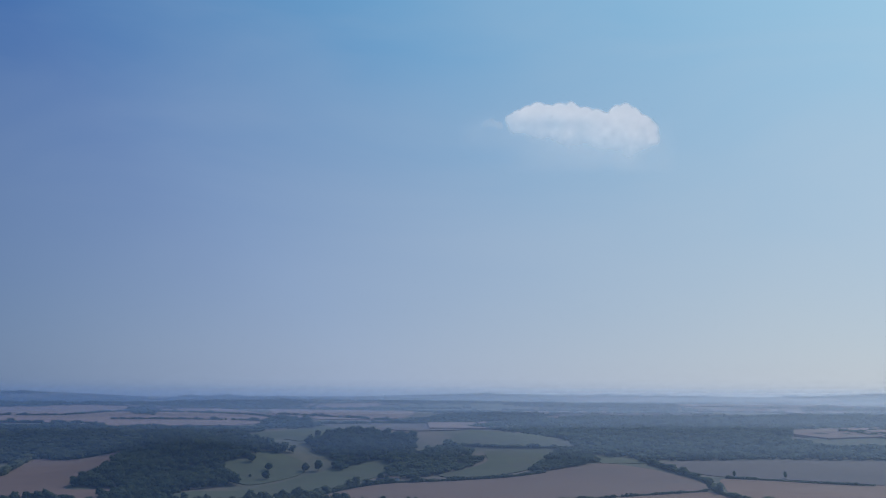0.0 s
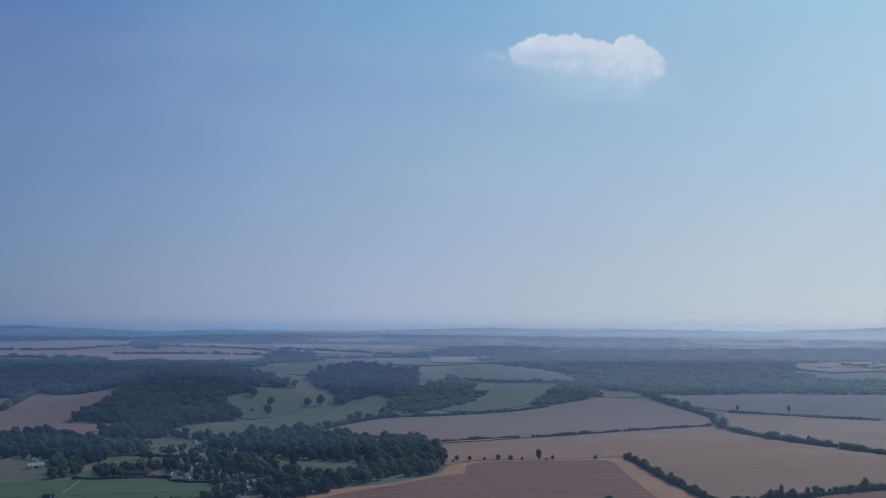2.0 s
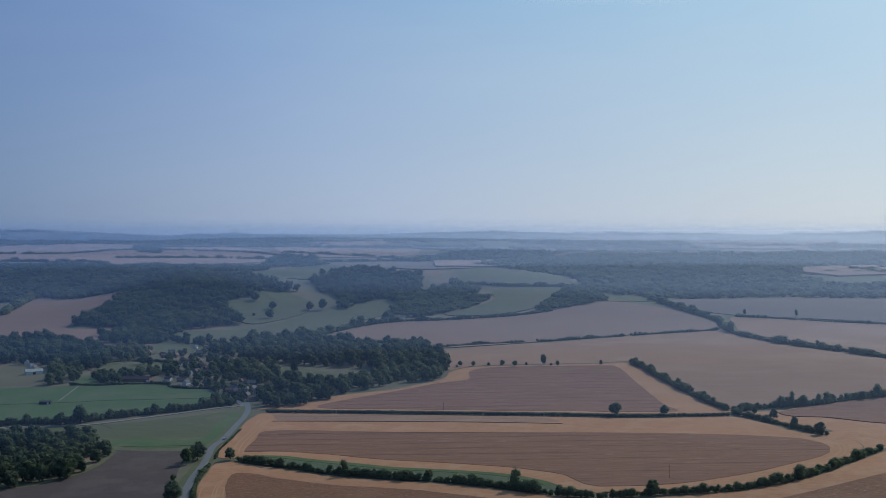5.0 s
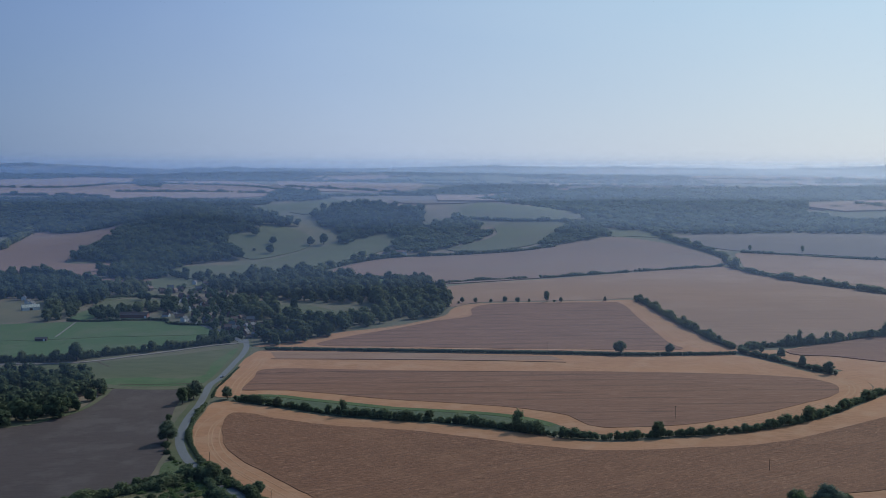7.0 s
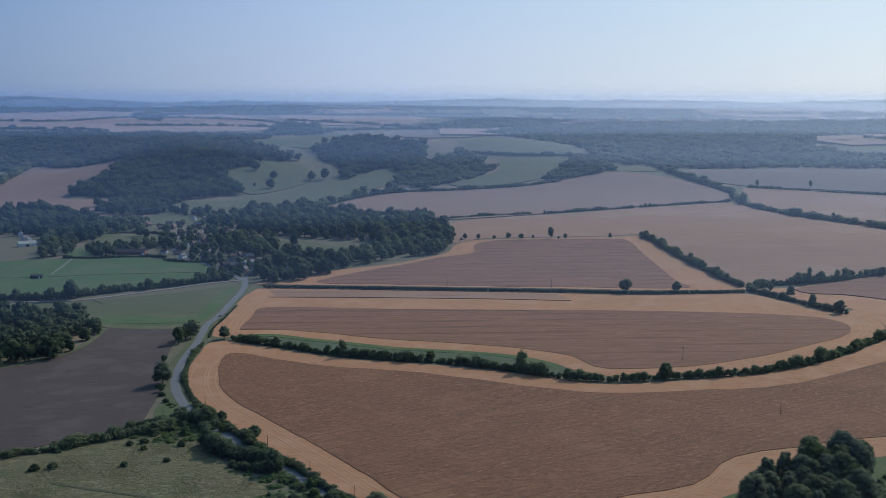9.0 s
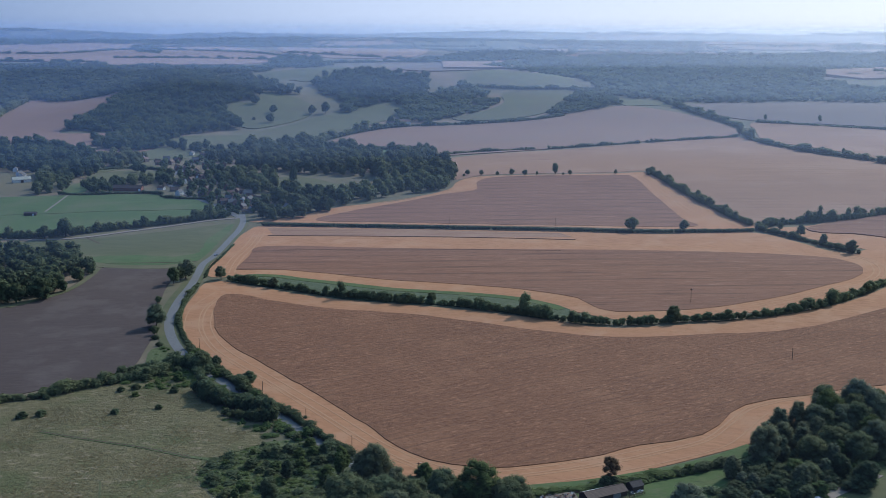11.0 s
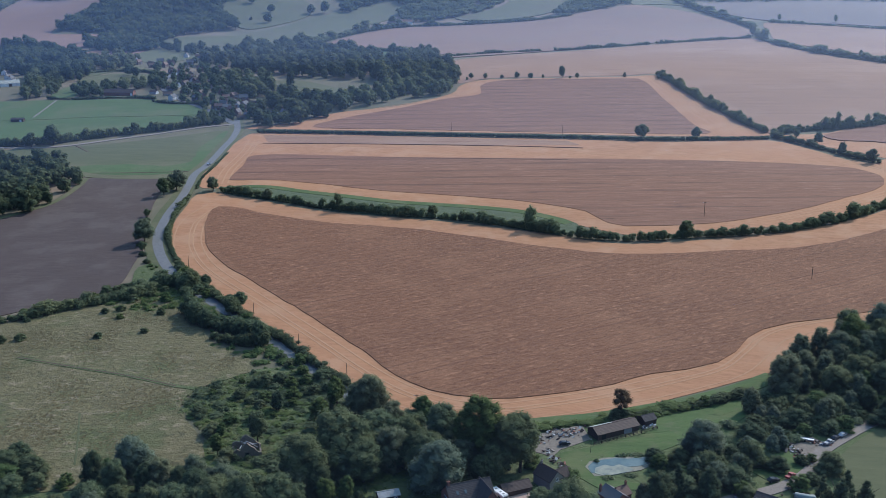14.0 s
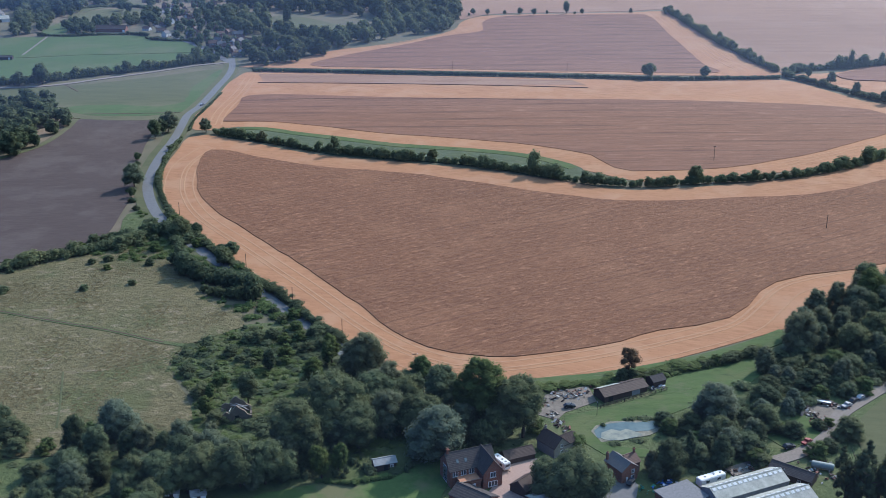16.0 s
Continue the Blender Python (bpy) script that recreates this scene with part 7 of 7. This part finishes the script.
# ---- vehicles ----
def car(paint, label, pickup=False, van=False):
    c = new("car")
    bm = bmesh.new()
    side = [(-2.1, 0.35), (2.1, 0.35), (2.15, 0.75), (1.9, 0.92), (0.9, 1.0), (0.4, 1.45), (-1.2, 1.48), (-1.9, 1.0), (-2.15, 0.85)]
    if pickup:
        side = [(-2.4, 0.45), (2.3, 0.45), (2.35, 0.85), (2.1, 1.02), (1.2, 1.1), (0.75, 1.68), (-0.4, 1.7), (-0.55, 1.05), (-2.4, 1.05)]
    if van:
        side = [(-2.3, 0.4), (2.3, 0.4), (2.35, 0.9), (1.6, 1.2), (1.1, 1.9), (-2.3, 1.95)]
    prism(bm, [(p, q) for p, q in side], -0.82, 0.82, "y")
    bmesh.ops.bevel(bm, geom=bm.edges[:], offset=0.06, segments=2, affect="EDGES")
    part("body", bm, paint, c)
    for s in (-1, 1):
        boxes("side_window", c, GLASS, -1.0 if not pickup else -0.3, 0.5, s * 0.83 - 0.02, s * 0.83 + 0.02, 1.05, 1.38)
        for x in (-1.35, 1.35):
            bm = bmesh.new()
            bmesh.ops.create_cone(bm, cap_ends=True, segments=14, radius1=0.33, radius2=0.33, depth=0.22, matrix=Matrix.Translation((x, s * 0.76, 0.33)) @ Matrix.Rotation(radians(90), 4, "X"))
            w = part("wheel", bm, BLACK, c)
            bm = bmesh.new()
            bmesh.ops.create_cone(bm, cap_ends=True, segments=10, radius1=0.2, radius2=0.2, depth=0.24, matrix=Matrix.Translation((x, s * 0.76, 0.33)) @ Matrix.Rotation(radians(90), 4, "X"))
            part("rim", bm, SILVER_PAINT, w)
    bm = bmesh.new()
    bmesh.ops.create_cube(bm, size=1.0, matrix=Matrix.Translation((0.68, 0, 1.27)) @ Matrix.Rotation(radians(42), 4, "Y") @ Matrix.Diagonal((0.05, 1.4, 0.5, 1)))
    part("windscreen", bm, GLASS, c)
    return tagged(c, label, "car", "parked vehicles")


def park(c, x, y, turn, lift=0.36):
    c.matrix_world = pose(x, y, float(height(x, y)) + lift, 0, 0, turn) @ Matrix.Diagonal((0.82, 0.82, 0.82, 1))


park(car(DARK_PAINT, "dark parked car at the track's edge"), 99.8, 422.3, 15)
park(car(RED_PAINT, "faded red pickup parked beside the track", True), 105.2, 424.5, 40)
park(car(SILVER_PAINT, "white pickup parked beside the track", True), 122.8, 444.6, 35)
park(car(DARK_PAINT, "dark parked car at the track's edge"), 125.8, 447.6, 40)
park(car(SILVER_PAINT, "silver car parked beside the track"), 128.7, 449.6, 40)
park(car(DARK_PAINT, "dark car parked in the barn yard"), 43.6, 446.7, 10)
park(car(DARK_PAINT, "dark car parked beside the brick house"), 54.9, 405.9, 60)
park(car(SILVER_PAINT, "silver car parked under the tree"), 40.5, 402.7, 60)
park(car(SILVER_PAINT, "silver car driving on the country road"), -149.3, 857.0, 60)


def caravan(x, y, turn, length, label):
    c = new("caravan")
    boxes("body", c, WHITE, -length / 2, length / 2, -1.1, 1.1, 0.5, 2.6, 0.18)
    boxes("stripe", c, SHEET, -length / 2 + 0.2, length / 2 - 0.2, -1.115, -1.09, 0.85, 1.05)
    for k in (-0.3, 0.15):
        boxes("window", c, GLASS, k * length, k * length + 1.1, -1.12, -1.08, 1.4, 2.0)
    for k in (-0.25, 0.1, 0.35):
        boxes("roof_vent", c, SHEET, k * length - 0.25, k * length + 0.25, -0.25, 0.25, 2.6, 2.75, 0.03)
    boxes("front_window", c, GLASS, length / 2 - 0.02, length / 2 + 0.02, -0.7, 0.7, 1.4, 2.1)
    for s in (-1, 1):
        bm = bmesh.new()
        bmesh.ops.create_cone(bm, cap_ends=True, segments=12, radius1=0.34, radius2=0.34, depth=0.2, matrix=Matrix.Translation((0, s * 0.98, 0.34)) @ Matrix.Rotation(radians(90), 4, "X"))
        part("wheel", bm, BLACK, c)
    boxes("drawbar", c, BLACK, length / 2, length / 2 + 1.2, -0.08, 0.08, 0.42, 0.54)
    return stood(c, x, y, turn, label, "caravan", sink=-0.24)


caravan(22.3, 414.9, -55, 5.6, "white touring caravan parked by the cart shed")
caravan(75.0, 405.4, 27, 8.0, "white static caravan beside the sheds")
trailer = new("trailer")
boxes("bed", trailer, WHITE, -2.2, 2.2, -0.75, 0.75, 0.55, 0.78, 0.04)
boxes("side_board", trailer, SHEET, -2.2, 2.2, -0.78, -0.74, 0.60, 0.98)
boxes("side_board", trailer, SHEET, -2.2, 2.2, 0.74, 0.78, 0.60, 0.98)
boxes("drawbar", trailer, BLACK, 2.2, 3.3, -0.06, 0.06, 0.42, 0.54)
for k in (-1, 1):
    bm = bmesh.new()
    bmesh.ops.create_cone(bm, cap_ends=True, segments=12, radius1=0.3, radius2=0.3, depth=0.18, matrix=Matrix.Translation((-0.3, 0.66 * k, 0.3)) @ Matrix.Rotation(radians(90), 4, "X"))
    part("wheel", bm, BLACK, trailer)
stood(trailer, 116.6, 446.8, -22, "low flat trailer with a pale bed in the dusty yard", "trailer", sink=-0.26)
tank = new("oil_tank")
bm = bmesh.new()
bmesh.ops.create_cone(bm, cap_ends=True, segments=20, radius1=0.95, radius2=0.95, depth=5.6, matrix=Matrix.Translation((0, 0, 1.3)) @ Matrix.Rotation(radians(90), 4, "Y"))
bmesh.ops.bevel(bm, geom=[e for e in bm.edges if e.calc_face_angle(0) > 1.0], offset=0.15, segments=2, affect="EDGES")
part("cylinder", bm, TANK, tank)
for k in (-1.8, 1.8):
    boxes("cradle", tank, CONCRETE, k - 0.15, k + 0.15, -0.8, 0.8, -0.2, 0.7)
stood(tank, 105.3, 411.6, -22, "grey-green cylindrical tank on cradles", "tank")


# heaps of rubble, timber and scrap
def heap(places, spread, n, mats, label, seed):
    rg = random.Random(seed)
    hp = new("scrap_heap")
    groups = [bmesh.new() for _ in mats]
    for i in range(n):
        x, y = rg.choice(places)
        x, y = x + rg.gauss(0, spread), y + rg.gauss(0, spread)
        s = rg.uniform(0.15, 0.8)
        z = float(height(x, y)) + rg.uniform(0.1, 0.7)
        bmesh.ops.create_cube(groups[i % len(mats)], size=1.0, matrix=Matrix.Translation((x, y, z)) @ Euler((rg.uniform(-0.6, 0.6), rg.uniform(-0.6, 0.6), rg.uniform(0, 6))).to_matrix().to_4x4() @ Matrix.Diagonal((s * rg.uniform(0.8, 2.2), s, s * rg.uniform(0.15, 0.6), 1)))
    for g, mt in zip(groups, mats):
        part("scrap", g, mt, hp)
    return tagged(hp, label, "scrap heap", kind="stuff")


SCRAP = [CONCRETE, POLEWOOD, GRAVEL, BRICK, SHEET, POLEWOOD]
heap([(36.5, 450.7), (40.5, 453.4), (44.8, 454.7), (48.2, 455.3), (41.6, 456.6)], 1.6, 120, SCRAP, "heap of rubble and old timber by the barn", 1)
heap([(37.9, 442.8), (39.9, 437.9), (41.1, 434.0)], 1.0, 50, SCRAP, "scattered scrap behind the old house", 2)
heap([(110.3, 445.0), (110.9, 440.6), (112.4, 437.3), (113.6, 435.0)], 1.3, 110, SCRAP, "heap of scrap and stone beside the track", 3)
heap([(118.8, 446.1), (120.0, 444.0)], 1.0, 35, SCRAP, "small heap of scrap in the yard", 4)
heap([(82.4, 410.6), (86.6, 412.6), (89.1, 411.2), (90.4, 410.4)], 1.3, 80, SCRAP, "heap of scrap timber behind the sheds", 5)
heap([(103.3, 412.2), (103.0, 409.0), (105.6, 414.9), (107.3, 406.7)], 1.2, 60, SCRAP, "pile of scrap beside the dark shed", 6)
heap([(61.7, 404.7), (64.2, 406.5)], 1.2, 26, [TARP, WHITE, TARP], "blue sheeted clutter in the yard", 7)
heap([(58.6, 403.2)], 1.0, 12, [NET], "crumpled green netting in the yard", 8)
heap([(69.5, 457.5), (72.3, 458.8)], 0.8, 36, [WHITE, DARK_PAINT, SHEET, POLEWOOD], "clutter beside the small barn", 9)
heap([(135.5, 463.5)], 0.8, 8, [WHITE, SHEET], "pale boards lying among bushes", 10)
for o in [o for pool in PROTO.values() for p in pool for o in (*p.children_recursive, p)]:
    bpy.data.objects.remove(o)
